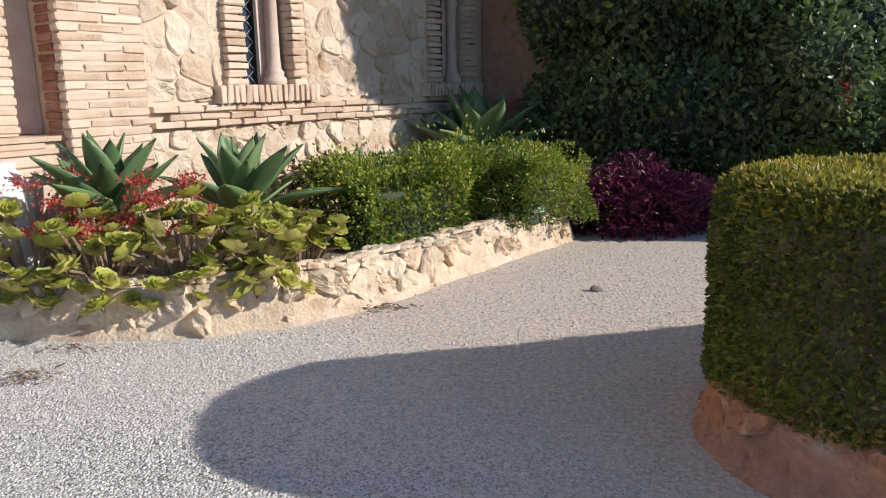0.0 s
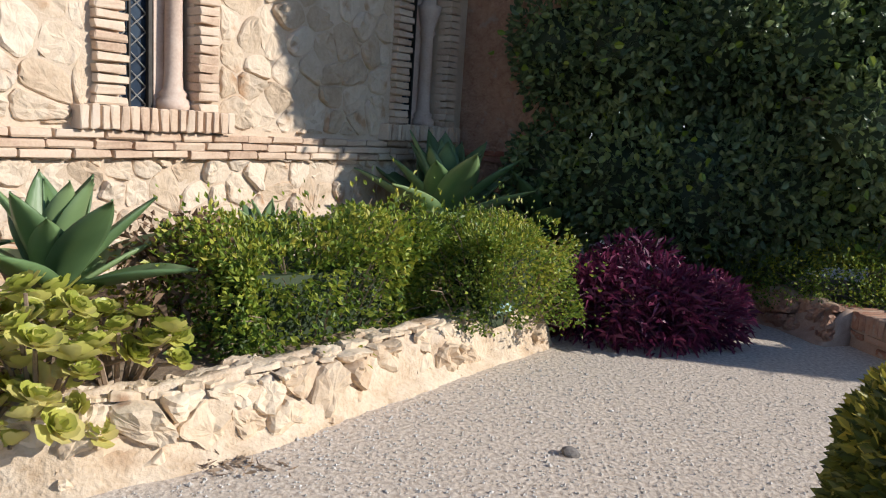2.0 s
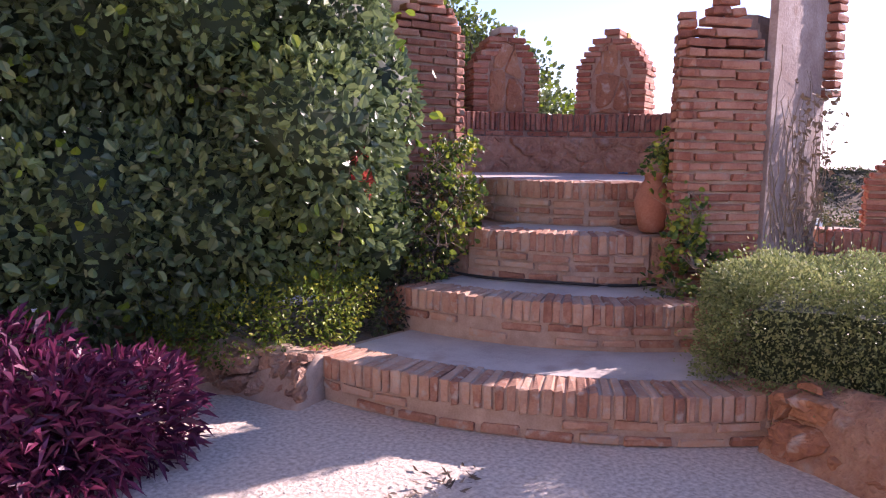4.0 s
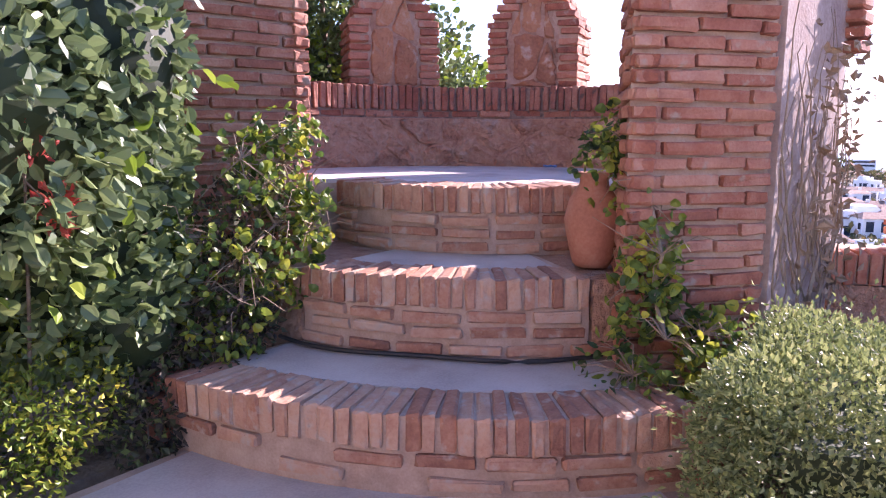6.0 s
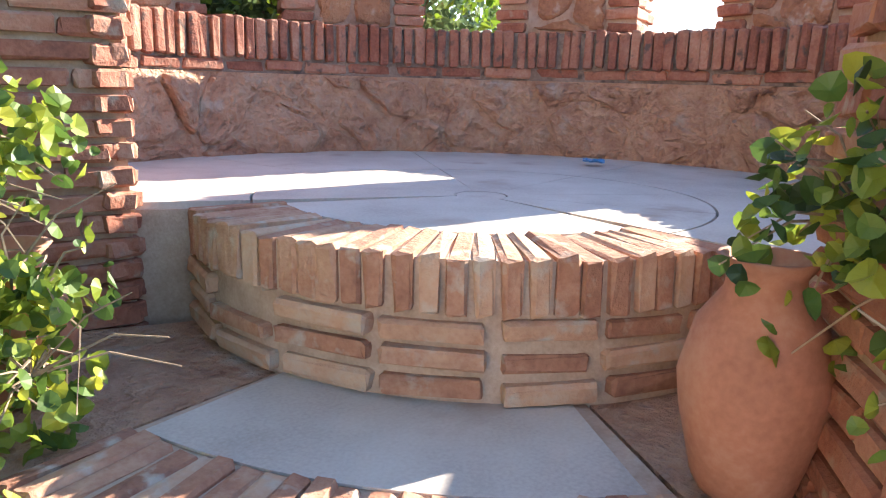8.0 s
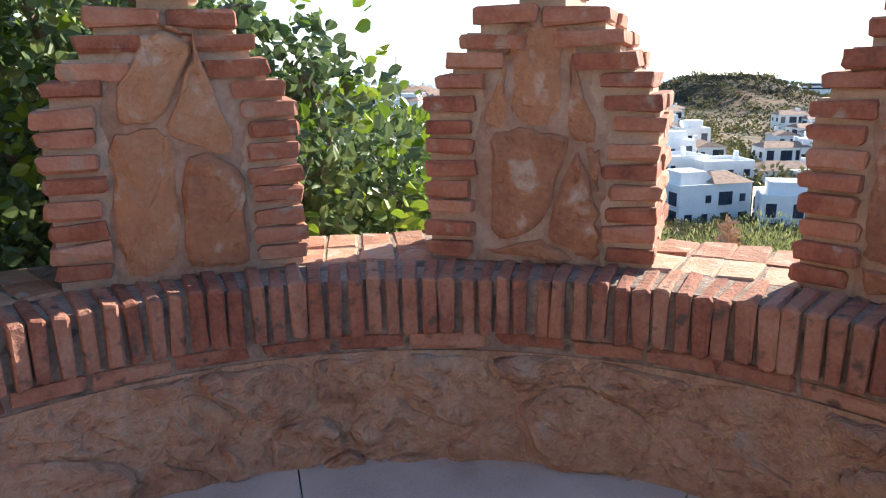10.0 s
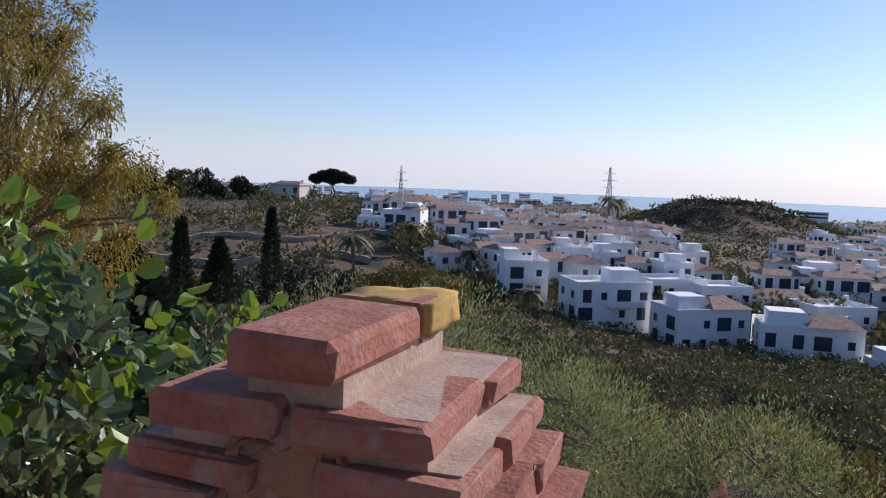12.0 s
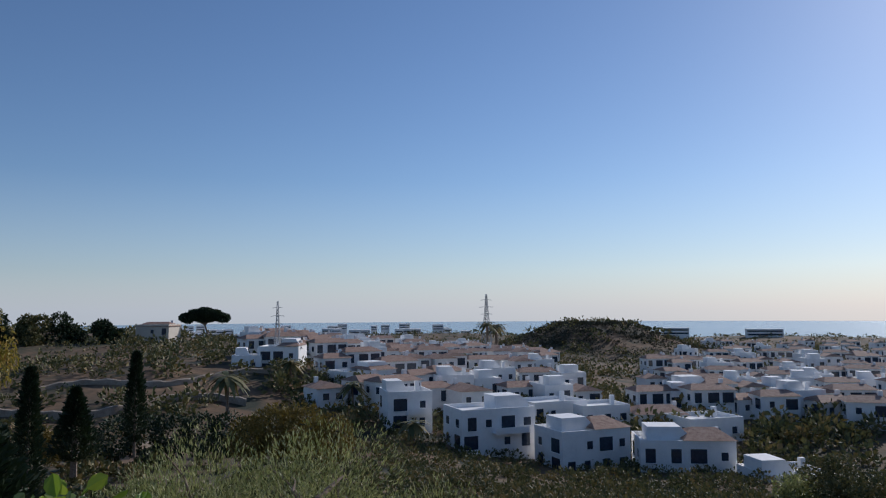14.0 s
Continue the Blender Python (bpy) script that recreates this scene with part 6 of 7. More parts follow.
def cone_tree(name, label, at, tall, wide, leaves, leaf, mat, seed, taper=1.0, low=0.05):
    """Cypress or conifer: a trunk and a narrow tapering crown with broken edges."""
    rng = np.random.default_rng(seed)
    t = thing(name, label, "tree")
    f = rng.uniform(0, 1, leaves) ** 0.8
    a = rng.uniform(0, 6.28, leaves)
    prof = np.minimum(1, f * 7) * (1 - f) ** taper + 0.03
    z = low * tall + f * tall * (1 - low)
    r = wide / 2 * prof * (1 - rng.uniform(0, 1, leaves) ** 2 * 0.7) * (1 + 0.25 * np.sin(z * 26 / tall * 3 + 2 * np.sin(a * 3)))
    p = np.stack([at[0] + r * np.cos(a), at[1] + r * np.sin(a), at[2] + z], 1)
    w = np.stack([np.cos(a), np.sin(a), np.full(leaves, 0.8 if taper < 1 else 0.1)], 1) + rng.normal(size=(leaves, 3)) * 0.4
    leaf_part("crown", t, p, w, leaf, mat, rng, 0.35)
    bm = bmesh.new()
    tube(bm, [(at[0], at[1], at[2] - 1), (at[0], at[1], at[2] + tall * 0.5), (at[0], at[1], at[2] + tall * 0.97)], [wide * 0.08, wide * 0.05, 0.02], 6)
    part("trunk", bm, BARK, t)


cone_tree("cypress", "dark narrow cypress on the slope", (35.9, 60.6, -10.5), 9.2, 2.0, 5000, 0.35, PINE_LEAF, 701, 0.6)
cone_tree("cypress", "dark narrow cypress on the slope", (59.1, 81.4, -12.5), 10.5, 2.3, 4000, 0.45, PINE_LEAF, 702, 0.6)
cone_tree("cypress", "dark narrow cypress on the slope", (31.5, 55.5, -10.5), 6.0, 1.6, 3000, 0.35, PINE_LEAF, 703, 0.7)
cone_tree("conifer", "dark spreading conifer on the slope", (22.5, 42.0, -9.0), 8.2, 7.5, 12000, 0.5, PINE_LEAF, 704, 0.75)
cone_tree("conifer", "dark spreading conifer on the slope", (50.0, 78.0, -12.5), 7.5, 4.5, 5000, 0.5, PINE_LEAF, 705, 0.9)


def palm(at, tall, seed):
    rng = random.Random(seed)
    t = thing("palm_tree", "palm tree with arching fronds among the houses", "palm", "palms", at=at)
    bm = bmesh.new()
    tube(bm, [(0, 0, -2), (0.1, 0, tall * 0.5), (0, 0.1, tall)], [tall * 0.035, tall * 0.028, tall * 0.03], 7)
    part("trunk", bm, BARK, t)
    verts, faces = [], []
    for k in range(26):
        a, lift = k * 2.39996, rng.uniform(-0.3, 1.0)
        ln = tall * 0.38 * rng.uniform(0.8, 1.1) + 0.8
        b = len(verts)
        for i in range(6):
            f = i / 5
            x, z = ln * f, tall + ln * (f * lift * 0.8 - f * f * 0.75)
            w = ln * 0.13 * math.sin(min(1, f + 0.12) * 3.0)
            for s in (-1, 1):
                verts.append((x * math.cos(a) - s * w * math.sin(a), x * math.sin(a) + s * w * math.cos(a), z - abs(w) * 0.4))
        for i in range(5):
            q = b + i * 2
            faces.append((q, q + 1, q + 3, q + 2))
    ob = new("fronds", data_mesh("fronds", verts, faces, SCRUB_LEAF))
    ob.parent = t


for k, (x, y, z, h) in enumerate(((86.7, 97.7, -16.5, 9), (129, 125, -17, 8), (120, 100, -19, 7), (128, 95, -20, 8), (126, 108, -19, 6), (322, 181, -22, 17), (330, 180, -22, 16), (340, 186, -22, 15), (118, 46, -26, 4), (103, 74, -21, 6))):
    palm((x, y, z), h, 800 + k)


def far_foliage():
    """Shrubs and trees over the valley and the hills, each a clump of leaves."""
    rng = np.random.default_rng(91)
    n = 3400
    az = np.radians(rng.uniform(2, 74, n))
    r = 34 * (520 / 34) ** rng.uniform(0, 1, n) ** 0.75
    x, y = 7 + r * np.cos(az), 8 + r * np.sin(az)
    deg = np.degrees(az)
    near_gap = (deg < 42) & (r < 125)
    town = (r > 108) & (r < 430) & (deg > 5) & (deg < 46)
    bare = (deg > 45) & (r > 55) & (r < 190)        # dry terraces below the villa
    keep = (~town | (rng.uniform(0, 1, n) < 0.85)) & ~near_gap & (~bare | (rng.uniform(0, 1, n) < 0.3))
    x, y, r = x[keep], y[keep], r[keep]
    z = land(x, y)
    pts, ways, size = [], [], []
    for i in range(len(x)):
        m = 34 if r[i] > 200 else 60 if r[i] > 110 else 130
        s = rng.uniform(0.9, 2.4) * (1.9 if r[i] > 280 else 1.6 if r[i] > 130 else 1.1 if r[i] > 90 else 0.8)
        d = rng.normal(size=(m, 3))
        d /= np.linalg.norm(d, axis=1, keepdims=True)
        d[:, 2] = np.abs(d[:, 2])
        rad = s * (1 - rng.uniform(0, 1, m) ** 2 * 0.5)
        pts.append(np.array([x[i], y[i], z[i] - 0.2]) + d * rad[:, None] * np.array([1, 1, rng.uniform(0.7, 1.3)]))
        ways.append(d + rng.normal(size=d.shape) * 0.6)
        size.append(np.full(m, s * 0.36))
    n = 2600                                     # low scrub on the near slope, under the houses
    az, r = np.radians(rng.uniform(0, 43, n)), 18 * (125 / 18) ** rng.uniform(0, 1, n)
    x, y = 7 + r * np.cos(az), 8 + r * np.sin(az)
    z = land(x, y)
    for i in range(n):
        m, s = 60, rng.uniform(0.4, 1.0) * (0.75 + r[i] / 110)
        d = rng.normal(size=(m, 3))
        d /= np.linalg.norm(d, axis=1, keepdims=True)
        d[:, 2] = np.abs(d[:, 2])
        pts.append(np.array([x[i], y[i], z[i] - 0.1]) + d * (s * (1 - rng.uniform(0, 1, m) ** 2 * 0.5))[:, None])
        ways.append(d + rng.normal(size=d.shape) * 0.6)
        size.append(np.full(m, s * 0.33))
    n = 1100                                     # gardens and scrub towards the coast
    az, r = np.radians(rng.uniform(-3, 60, n)), rng.uniform(430, 1000, n)
    x, y = 7 + r * np.cos(az), 8 + r * np.sin(az)
    z = land(x, y)
    for i in range(n):
        m, s = 22, rng.uniform(2.0, 5.0)
        d = rng.normal(size=(m, 3))
        d /= np.linalg.norm(d, axis=1, keepdims=True)
        d[:, 2] = np.abs(d[:, 2])
        pts.append(np.array([x[i], y[i], z[i] - 0.3]) + d * s * np.array([1.5, 1.5, 0.6]))
        ways.append(d + rng.normal(size=d.shape) * 0.5)
        size.append(np.full(m, s * 0.5))
    p, w, s = np.concatenate(pts), np.concatenate(ways), np.concatenate(size)
    me = leaf_mesh("far_shrubs", p, w, s, SCRUB_LEAF, rng, 0.7)
    tagged(new("far_shrubs", me), "dark scrub and garden trees over the valley", "shrubs", kind="stuff")
    n, pts, ways, size = 1500, [], [], []        # thicket on the round hill
    x, y = 428 + rng.normal(size=n) * 42, 168 + rng.normal(size=n) * 38
    z = land(x, y)
    for i in range(n):
        m, s = 24, rng.uniform(1.0, 2.6)
        d = rng.normal(size=(m, 3))
        d /= np.linalg.norm(d, axis=1, keepdims=True)
        d[:, 2] = np.abs(d[:, 2])
        pts.append(np.array([x[i], y[i], z[i] - 0.3]) + d * s * np.array([1.3, 1.3, 0.5]))
        ways.append(d + rng.normal(size=d.shape) * 0.5)
        size.append(np.full(m, s * 0.5))
    me = leaf_mesh("hill_thicket", np.concatenate(pts), np.concatenate(ways), np.concatenate(size), HILL_LEAF, rng, 0.65)
    tagged(new("hill_thicket", me), "low dark brown-green thicket covering the round hill", "shrubs", kind="stuff")


far_foliage()
leafy_tree("clipped_tree_hedge", "broad dark green trimmed hedge on the slope", "hedge", None, 0, [(64 + 2.2 * k, 92 - 2.6 * k, -13.0) for k in range(5)], [2.6] * 5, 5000, 0.5, PINE_LEAF, 711, 0.4, 0.2, 0.8)
leafy_tree("ochre_tree", "ochre autumn tree on the slope", "tree", [(50, 50, -12), (50, 50, -9)], 2, [(49, 50, -6.6), (51, 49, -7), (47.5, 51, -7.2), (53, 47.5, -7.6)], [2.0, 2.0, 1.7, 1.8], 7000, 0.3, OCHRE_LEAF, 712, 0.5, 0.4, 0.8)
leafy_tree("ochre_tree", "ochre shrub on the hillside", "shrub", None, 2, [(52, 88, -11.5), (53, 87, -12)], [1.8, 1.6], 1800, 0.4, OCHRE_LEAF, 713, 0.5, 0.3, 0.8)
leafy_tree("ochre_tree", "ochre and green willow below the parapet", "tree", [(24, 12.5, -8), (24, 12.5, -6)], 2, [(24, 12.5, -4.4), (25.5, 11.2, -4.8), (23.5, 11.0, -4.6), (27, 10, -5.5)], [1.7, 1.6, 1.4, 1.6], 9000, 0.2, OCHRE_LEAF, 714, 0.5, 0.3, 1.0)


def umbrella_pine():
    t = leafy_tree("umbrella_pine", "umbrella pine with a broad flat crown on the ridge", "tree", [(181, 214.5, -12), (181.5, 214.5, -6), (180.5, 215, -2.5)], 2,
                   [(180.5 + dx, 215 - dx * 0.8, 0.6 + dz) for dx, dz in ((-4.5, -0.6), (-2.3, 0.4), (0, 0.9), (2.3, 0.3), (4.5, -0.6), (1, -0.4), (-1.2, -0.4))], [2.6, 2.9, 3.1, 2.9, 2.4, 2.6, 2.6], 20000, 0.62, PINE_LEAF, 721, 0.5, 0.3, 0.8, 0.4, 0, 0.8, 0.55, 0.62)
    return t


umbrella_pine()
for k, (x, y, z, r, mat) in enumerate(((92, 13.5, -15.5, 3.4, SCRUB_LEAF), (96, 17.5, -18.5, 3.0, OLIVE_LEAF), (90, 9.5, -15.0, 3.6, SCRUB_LEAF), (128, 62, -19.5, 2.4, PINE_LEAF), (133, 46, -20.5, 2.6, PINE_LEAF), (150, 78, -18.5, 2.6, SCRUB_LEAF), (176, 84, -18.5, 3.0, PINE_LEAF), (170, 62, -19.5, 2.8, SCRUB_LEAF), (185, 40, -20, 3.2, PINE_LEAF), (158, 30, -21, 3.0, SCRUB_LEAF))):
    rng = random.Random(760 + k)
    g = float(land(x, y))
    leafy_tree("garden_tree", "rounded green garden tree among the white houses", "tree", [(x, y, g - 0.5), (x, y, (g + z) / 2), (x, y, z - r * 0.3)], 2, [(x + rng.uniform(-0.8, 0.8) * r, y + rng.uniform(-0.8, 0.8) * r, z + rng.uniform(-0.9, 0.6) * r) for _ in range(9)], [r * rng.uniform(0.4, 0.65) for _ in range(9)], 4500, 0.42, mat, 770 + k, 0.6, 0.4, 0.7, group="garden trees")


def terraces():
    """Low pale retaining walls and a track that follow the dry slope below the villa."""
    for k, (r0, a0, a1, tall) in enumerate(((150, 47, 66, 1.3), (172, 45, 62, 1.0), (118, 52, 68, 0.9))):
        wall = tagged(new("terrace_wall"), "low pale retaining wall along the dry terraced slope", "wall", "terrace walls")
        verts, faces = [], []
        n = 40
        for i in range(n + 1):
            a = radians(a0 + (a1 - a0) * i / n)
            r = r0 + 5 * math.sin(i * 0.21 + k)
            for dr, up in ((0, -1.5), (0, tall), (0.7, tall + 0.05), (0.7, -1.5)):
                x, y = 7 + (r + dr) * math.cos(a), 8 + (r + dr) * math.sin(a)
                verts.append((x, y, float(land(x, y)) + up + 0.15 * math.sin(i * 1.7)))
        for i in range(n):
            for j in range(3):
                q = i * 4 + j
                faces.append((q, q + 1, q + 5, q + 4))
        ob = new("wall_face", data_mesh("wall_face", verts, faces, TERRACE))
        ob.parent = wall


terraces()
for k, (x, y, z, r) in enumerate(((128, 228, -9, 4), (118, 232, -9, 5), (108, 236, -9, 4.5), (138, 226, -9, 4), (98, 240, -9, 5), (147, 222, -10, 3.6), (88, 242, -9, 5))):
    rng = random.Random(730 + k)
    leafy_tree("ridge_tree", "dark tree on the ridge near the villa", "tree", [(x, y, z - 3), (x, y, z + 1)], 2, [(x + rng.uniform(-3.5, 3.5), y + rng.uniform(-3, 3), z + 4 + rng.uniform(-3.0, 4.5)) for _ in range(8)], [r * rng.uniform(0.45, 0.8) for _ in range(8)], 4200, 0.9, PINE_LEAF if k % 2 else SCRUB_LEAF, 740 + k, 0.5, 0.5, 0.5, group="ridge trees")


# ---- houses of the valley ----
def house(at, turn, size, style, seed, label, group="white houses of the valley", flat_windows=6):
    """A white house: body, set-back upper storey, parapets or tiled roof, windows with frames, a chimney."""
    rng = random.Random(seed)
    h = thing("house", label, "house", group, at=at)
    h.rotation_euler = (0, 0, radians(turn))
    wx, wy, wz = size
    bm = bmesh.new()
    add_box(bm, (-wx / 2, -wy / 2, -5), (wx / 2, wy / 2, wz))
    if style != "pitched":
        for lo, hi in (((-wx / 2, -wy / 2, wz), (wx / 2, -wy / 2 + 0.25, wz + 0.7)), ((-wx / 2, wy / 2 - 0.25, wz), (wx / 2, wy / 2, wz + 0.7)), ((-wx / 2, -wy / 2 + 0.25, wz), (-wx / 2 + 0.25, wy / 2 - 0.25, wz + 0.7)), ((wx / 2 - 0.25, -wy / 2 + 0.25, wz), (wx / 2, wy / 2 - 0.25, wz + 0.7))):
            add_box(bm, lo, hi)
    part("wall", bm, CREAM_WALL if style == "villa" else WHITEWASH, h)
    if style in ("pitched", "villa", "mixed"):
        bm = bmesh.new()
        x0, x1 = (-wx / 2 - 0.4, wx / 2 + 0.4) if style != "mixed" else (-wx * 0.05, wx / 2 + 0.2)
        z0 = wz + (0.05 if style != "mixed" else 0.75)
        rise = 0.32 * wy / 2
        v = [bm.verts.new(c) for c in ((x0, -wy / 2 - 0.4, z0), (x1, -wy / 2 - 0.4, z0), (x1, wy / 2 + 0.4, z0), (x0, wy / 2 + 0.4, z0), (x0 + wy * 0.25, 0, z0 + rise), (x1 - wy * 0.25, 0, z0 + rise))]
        for f in ((0, 1, 5, 4), (2, 3, 4, 5), (1, 2, 5), (3, 0, 4), (3, 2, 1, 0)):
            bm.faces.new([v[i] for i in f])
        part("roof", bm, ROOF_TILE, h, "brown tiled roof")
    if style in ("cube", "mixed"):
        bm = bmesh.new()
        ux = rng.choice((-0.3, -0.22, 0.2)) * wx
        add_box(bm, (ux - wx * 0.18, -wy * 0.25, wz), (ux + wx * 0.18, wy * 0.3, wz + 2.4))
        v = [bm.verts.new(c) for c in ((ux + wx * 0.18, -wy * 0.25, wz), (ux + wx * 0.18, -wy * 0.25, wz + 2.3), (ux + wx * 0.36, -wy * 0.25, wz), (ux + wx * 0.18, -wy * 0.22, wz), (ux + wx * 0.18, -wy * 0.22, wz + 2.3), (ux + wx * 0.36, -wy * 0.22, wz))]
        for f in ((0, 2, 1), (3, 4, 5), (1, 2, 5, 4), (0, 1, 4, 3), (0, 3, 5, 2)):
            bm.faces.new([v[i] for i in f])
        part("upper_storey", bm, WHITEWASH, h)
    bm = bmesh.new()
    cx = rng.uniform(0.3, 0.44) * wx
    add_box(bm, (cx - 0.4, wy * 0.1, wz), (cx + 0.4, wy * 0.1 + 0.7, wz + 1.9))
    part("chimney", bm, WHITEWASH, h)
    storeys = 2 if wz > 4.6 else 1
    n = max(2, round(wx / 3.4)) if flat_windows else 0
    for face, ln in (("y", wx), ("x", wy)):
        m = n if face == "y" else max(1, round(wy / 4))
        for s in range(storeys):
            for i in range(m):
                if rng.random() < 0.12:
                    continue
                c = (i + 0.5) / m * ln - ln / 2 + rng.uniform(-0.3, 0.3)
                ww, hh = rng.choice(((1.3, 1.3), (1.5, 2.1), (2.4, 2.1), (1.0, 1.2)))
                zc = wz - 1.6 - s * 2.9
                for nm, mat, grow, d0, d1 in (("window", GLASS_DARK, 0, -0.1, 0.03),):
                    bm = bmesh.new()
                    a, b = c - ww / 2, c + ww / 2
                    if face == "y":
                        add_box(bm, (a, -wy / 2 - d1, zc - hh / 2), (b, -wy / 2 - d0, zc + hh / 2))
                    else:
                        add_box(bm, (-wx / 2 - d1, a, zc - hh / 2), (-wx / 2 - d0, b, zc + hh / 2))
                    win = part(nm, bm, mat, h)
                    if s == 0 and grow == 0:
                        bm = bmesh.new()
                        if face == "y":
                            add_box(bm, (a - 0.15, -wy / 2 - 0.2, zc - hh / 2 - 0.14), (b + 0.15, -wy / 2 - 0.002, zc - hh / 2 - 0.02))
                        else:
                            add_box(bm, (-wx / 2 - 0.2, a - 0.15, zc - hh / 2 - 0.14), (-wx / 2 - 0.002, b + 0.15, zc - hh / 2 - 0.02))
                        part("sill", bm, WHITEWASH, win)
    if style == "cube" and rng.random() < 0.8:
        bm = bmesh.new()
        add_box(bm, (-wx * 0.1, -wy / 2 - 1.6, wz - 3.2), (wx * 0.35, -wy / 2 - 0.002, wz - 3.0))
        add_box(bm, (-wx * 0.1, -wy / 2 - 1.6, wz - 3.0), (wx * 0.35, -wy / 2 - 1.5, wz - 2.2))
        part("balcony", bm, WHITEWASH, h)
    return h


NEAR = (("A", 116.6, 68.1, -19.8, 5.6, 13.0, "cube"), ("B", 120.3, 53.2, -22.9, 6.0, 12.5, "mixed"), ("C", 125.1, 38.7, -24.6, 6.6, 14.0, "mixed"), ("D", 143.9, 69.3, -20.7, 4.6, 12.0, "flat"), ("E", 147.4, 60.8, -20.6, 3.9, 10.0, "flat"),
        ("F", 151.0, 50.1, -20.5, 3.0, 9.5, "pitched"), ("G", 148.3, 40.8, -21.2, 3.4, 11.0, "flat"), ("H", 218.7, 121.1, -18.4, 4.6, 12.0, "pitched"), ("I", 194.8, 112.7, -21.5, 5.2, 15.0, "pitched"), ("J", 167.4, 109.8, -19.5, 6.4, 9.0, "pitched"),
        ("K", 198.3, 94.6, -21.2, 3.2, 14.0, "pitched"), ("L", 192.0, 51.4, -20.7, 4.4, 15.0, "mixed"), ("M", 140.2, 113.7, -17.9, 6.2, 13.0, "mixed"), ("N", 117.4, 85.7, -18.7, 6.2, 8.0, "cube"), ("O", 124.0, 24.0, -27.6, 6.4, 10.0, "cube"))
for k, (_, x, y, z, tall, wide, style) in enumerate(NEAR):
    house((x, y, z), math.degrees(math.atan2(y - 8, x - 7)) - 90 + 12 * math.sin(k * 2.3) + 24, (wide, 8.5, tall), style, 900 + k, "white two-storey house with dark windows" if style in ("cube", "mixed") else "low white house in the valley")
house((142.8, 140.9, -14.6), -60, (10, 9, 7.6), "mixed", 930, "tall white house with stepped gables on the slope")
house((136, 146, -14.6), -48, (7, 8, 5.6), "cube", 931, "white house on the slope")
house((162.7, 216.3, -9.0), -62, (11, 9, 6.4), "villa", 932, "cream villa with a low tiled roof on the ridge", "villas")
house((384.9, 139.3, -25.2), -70, (17, 9, 4.2), "flat", 933, "white house at the foot of the hill")


def town():
    """Further rows of the same small white houses."""
    rng = random.Random(55)
    protos = [house((180 + 14 * k, 150 + 6 * k, -20), -60, (7 + 0.8 * k, 6.5, 3.0 + 0.5 * k), "pitched" if k != 2 else "cube", 940 + k, "small white house with a brown roof in the valley") for k in range(4)]
    spots = []
    for row in range(13):
        for i in range(13):
            az = 46.5 - i * 1.75 - (row % 2) * 0.9 + rng.uniform(-0.35, 0.35)
            r = 205 + row * 19 + rng.uniform(-6, 6) + max(0, 30 - az) * 3
            if az < 24 and r > 280:
                continue
            spots.append((az, r))
    for row in range(7):
        for i in range(9):
            az = 16.5 - i * 2.0 - (row % 2) * 0.9 + rng.uniform(-0.4, 0.4)
            spots.append((az, 170 + row * 26 + rng.uniform(-6, 6)))
    for row in range(3):
        for i in range(8):
            spots.append((41 - i * 2.6 - (row % 2) * 1.3 + rng.uniform(-0.4, 0.4), 150 + row * 17 + rng.uniform(-5, 5)))
    for row in range(6):
        for i in range(9):
            spots.append((14 - i * 2.0 - (row % 2) + rng.uniform(-0.6, 0.6), 360 + row * 44 + rng.uniform(-12, 12)))
    for k, (az, r) in enumerate(spots):
        x, y = 7 + r * math.cos(radians(az)), 8 + r * math.sin(radians(az))
        if any(math.hypot(x - q[1], y - q[2]) < 11 for q in NEAR) or math.hypot(x - 428, y - 168) < 70:
            continue
        z = float(land(x, y)) + rng.uniform(0.2, 1.6)
        copy_thing(protos[rng.randrange(4)], pose(x, y, z, 0, 0, az - 90 + 24 + rng.choice((-14, 0, 12, 90))))


town()


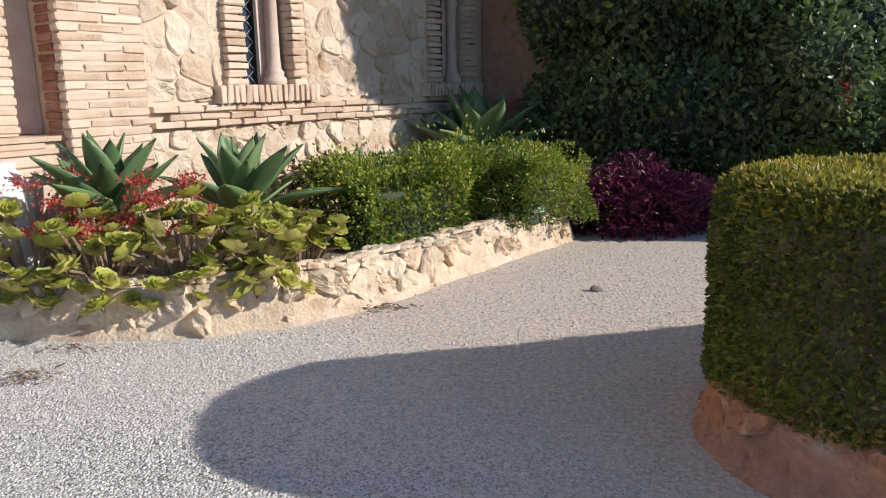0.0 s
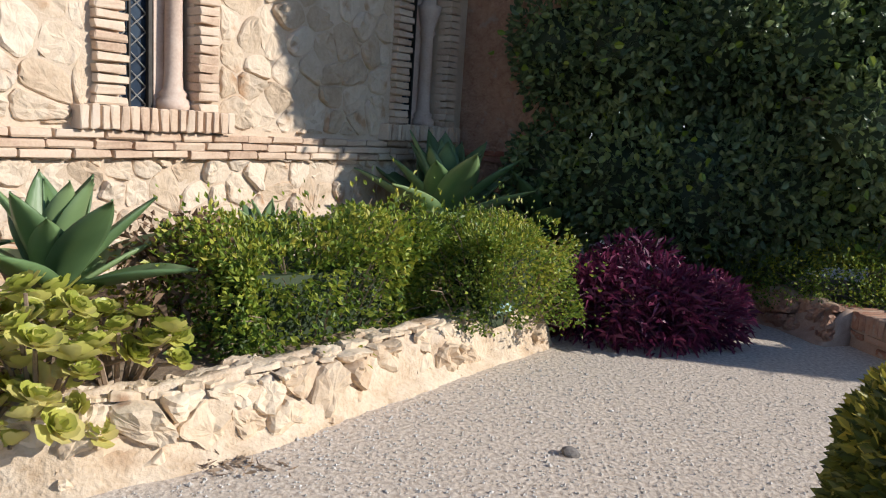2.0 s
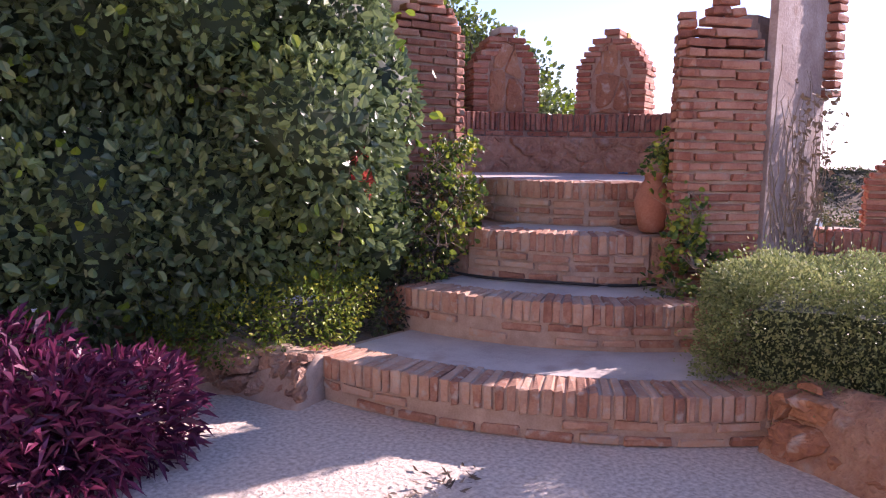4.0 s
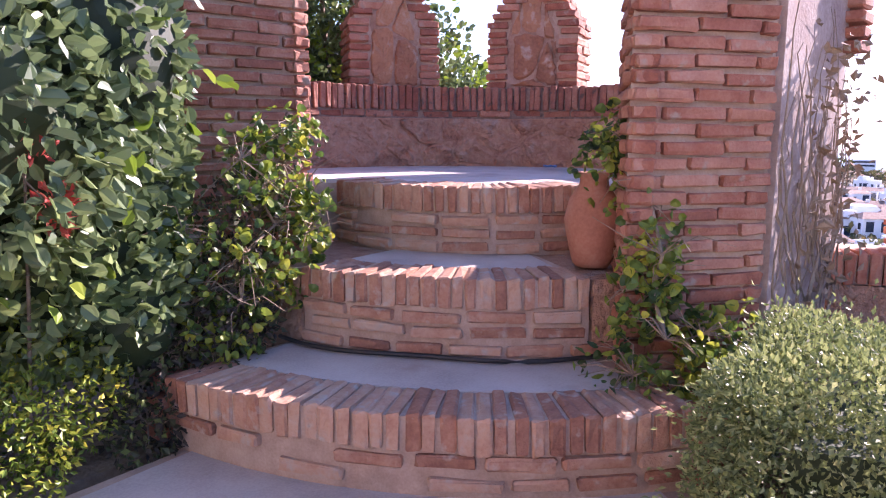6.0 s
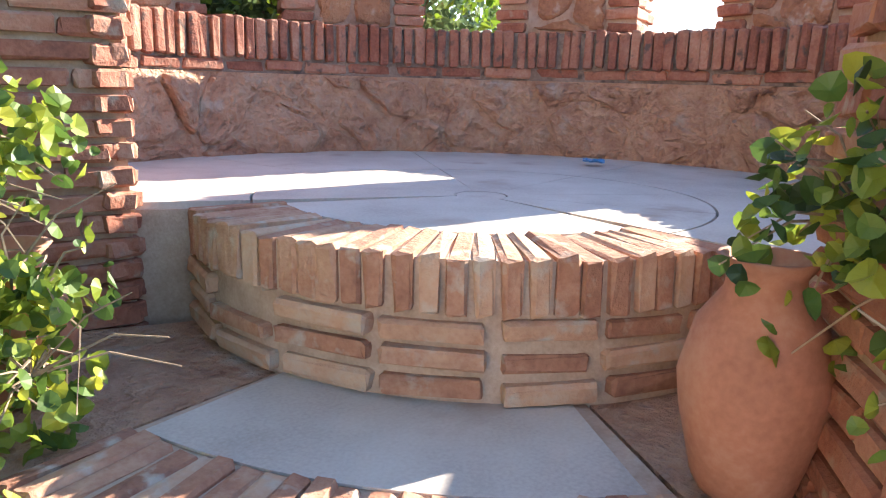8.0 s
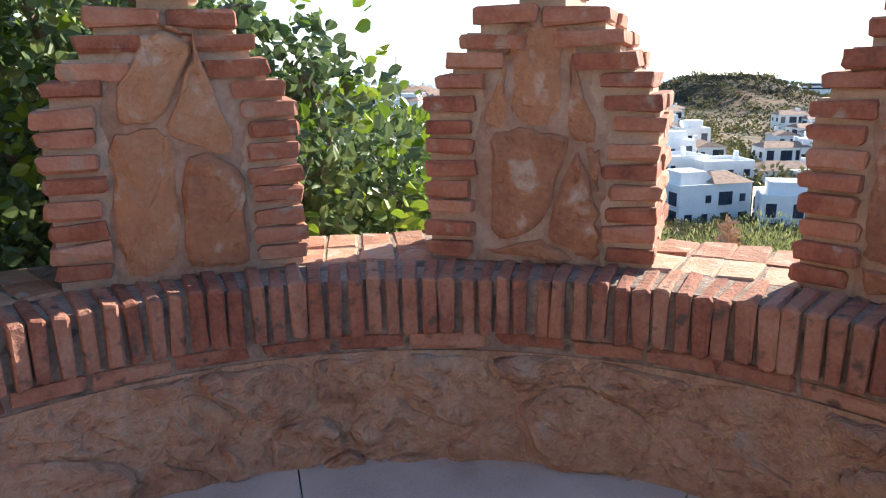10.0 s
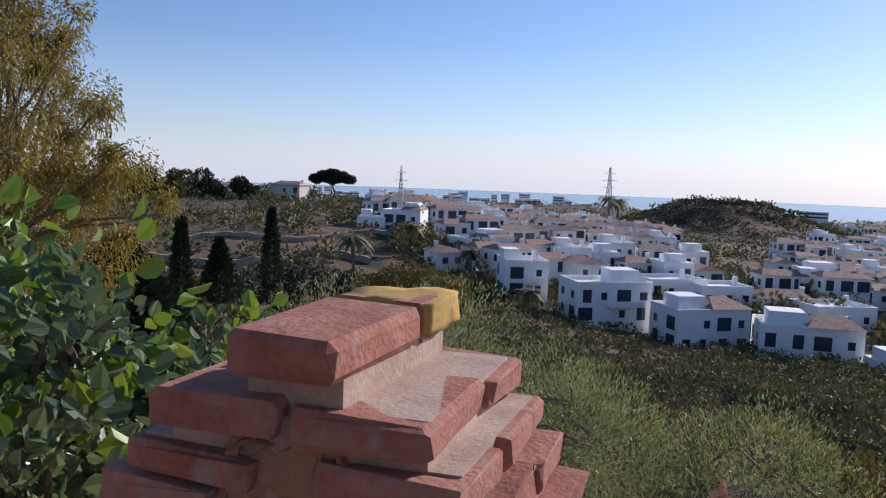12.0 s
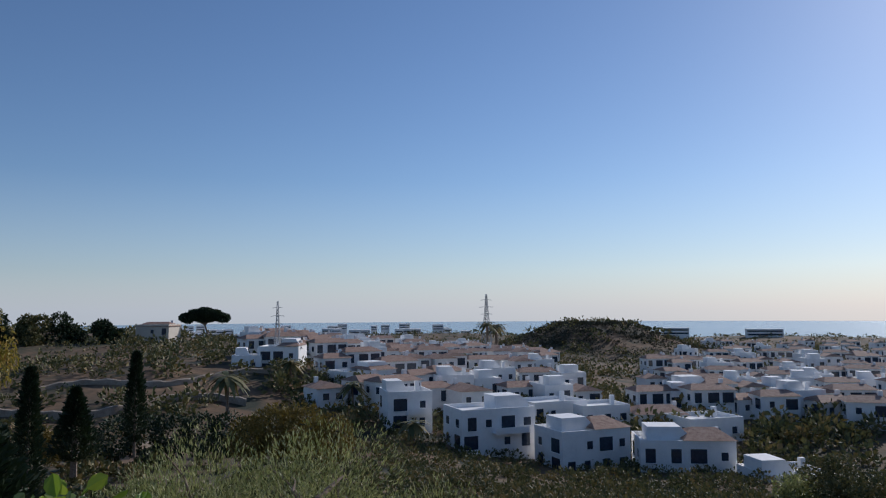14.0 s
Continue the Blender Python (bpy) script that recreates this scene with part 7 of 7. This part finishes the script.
def far_coast():
    """Flats and hills along the coast."""
    rng = random.Random(66)
    for k in range(60):
        az = rng.uniform(30, 56)
        r = rng.uniform(820, 1100)
        x, y = 7 + r * math.cos(radians(az)), 8 + r * math.sin(radians(az))
        b = thing("tower_block", "pale distant apartment block near the coast", "building", "coastal blocks", at=(x, y, -34))
        bm = bmesh.new()
        w, t = rng.uniform(7, 16), rng.uniform(7, 16)
        add_box(bm, (-w / 2, -6, 0), (w / 2, 6, t))
        b.rotation_euler = (0, 0, radians(az - 90))
        part("wall", bm, WHITEWASH, b)
        for s in range(2):
            bm = bmesh.new()
            add_box(bm, (-w / 2 + 1, -6.2, t - 3.4 - s * 3.2), (w / 2 - 1, -6.01, t - 2.2 - s * 3.2))
            part("window_band", bm, GLASS_DARK, b)
    for x, y, w, t in ((780.7, 211.4, 26, 9), (800, 130, 34, 8)):
        b = thing("tower_block", "large pale apartment block above the coast", "building", "coastal blocks", at=(x, y, -38))
        b.rotation_euler = (0, 0, radians(-75))
        bm = bmesh.new()
        add_box(bm, (-w / 2, -7, 0), (w / 2, 7, t + 10))
        part("wall", bm, WHITEWASH, b)
        for s in range(2):
            bm = bmesh.new()
            add_box(bm, (-w / 2 + 1, -7.2, t + 7 - s * 3.4), (w / 2 - 1, -7.01, t + 8.6 - s * 3.4))
            part("window_band", bm, GLASS_DARK, b)


far_coast()


def pylon():
    p = thing("pylon", "lattice steel power pylon above the houses", "pylon", at=(331.2, 186.4, -21))
    bm = bmesh.new()
    hgt = 30.5
    def leg(z):
        return 2.2 * (1 - z / hgt) ** 1.3 + 0.25
    for sx in (-1, 1):
        for sy in (-1, 1):
            tube(bm, [(sx * leg(z), sy * leg(z), z) for z in (0, 8, 16, 24, hgt)], 0.16, 4)
    part("legs", bm, STEEL, p)
    bm = bmesh.new()
    z = 0.0
    while z < 27:
        d = leg(z) * 1.7 + 0.5
        a, b = leg(z), leg(z + d)
        for s in (-1, 1):
            tube(bm, [(-a, s * a, z), (b, s * b, z + d)], 0.09, 4)
            tube(bm, [(a, s * a, z), (-b, s * b, z + d)], 0.09, 4)
            tube(bm, [(s * a, -a, z), (s * b, b, z + d)], 0.09, 4)
            tube(bm, [(s * a, a, z), (s * b, -b, z + d)], 0.09, 4)
        z += d
    part("bracing", bm, STEEL, p)
    for z, w in ((20.5, 2.6), (24.0, 3.2), (27.5, 2.4)):
        bm = bmesh.new()
        tube(bm, [(-w * 0.5, w, z), (0, 0, z + 0.4), (w * 0.5, -w, z)], 0.14, 4)
        part("cross_arm", bm, STEEL, p)
    m = copy_thing(p, pose(150, 150, -14, 0, 0, 30))
    m.scale = (0.5, 0.5, 0.62)


pylon()
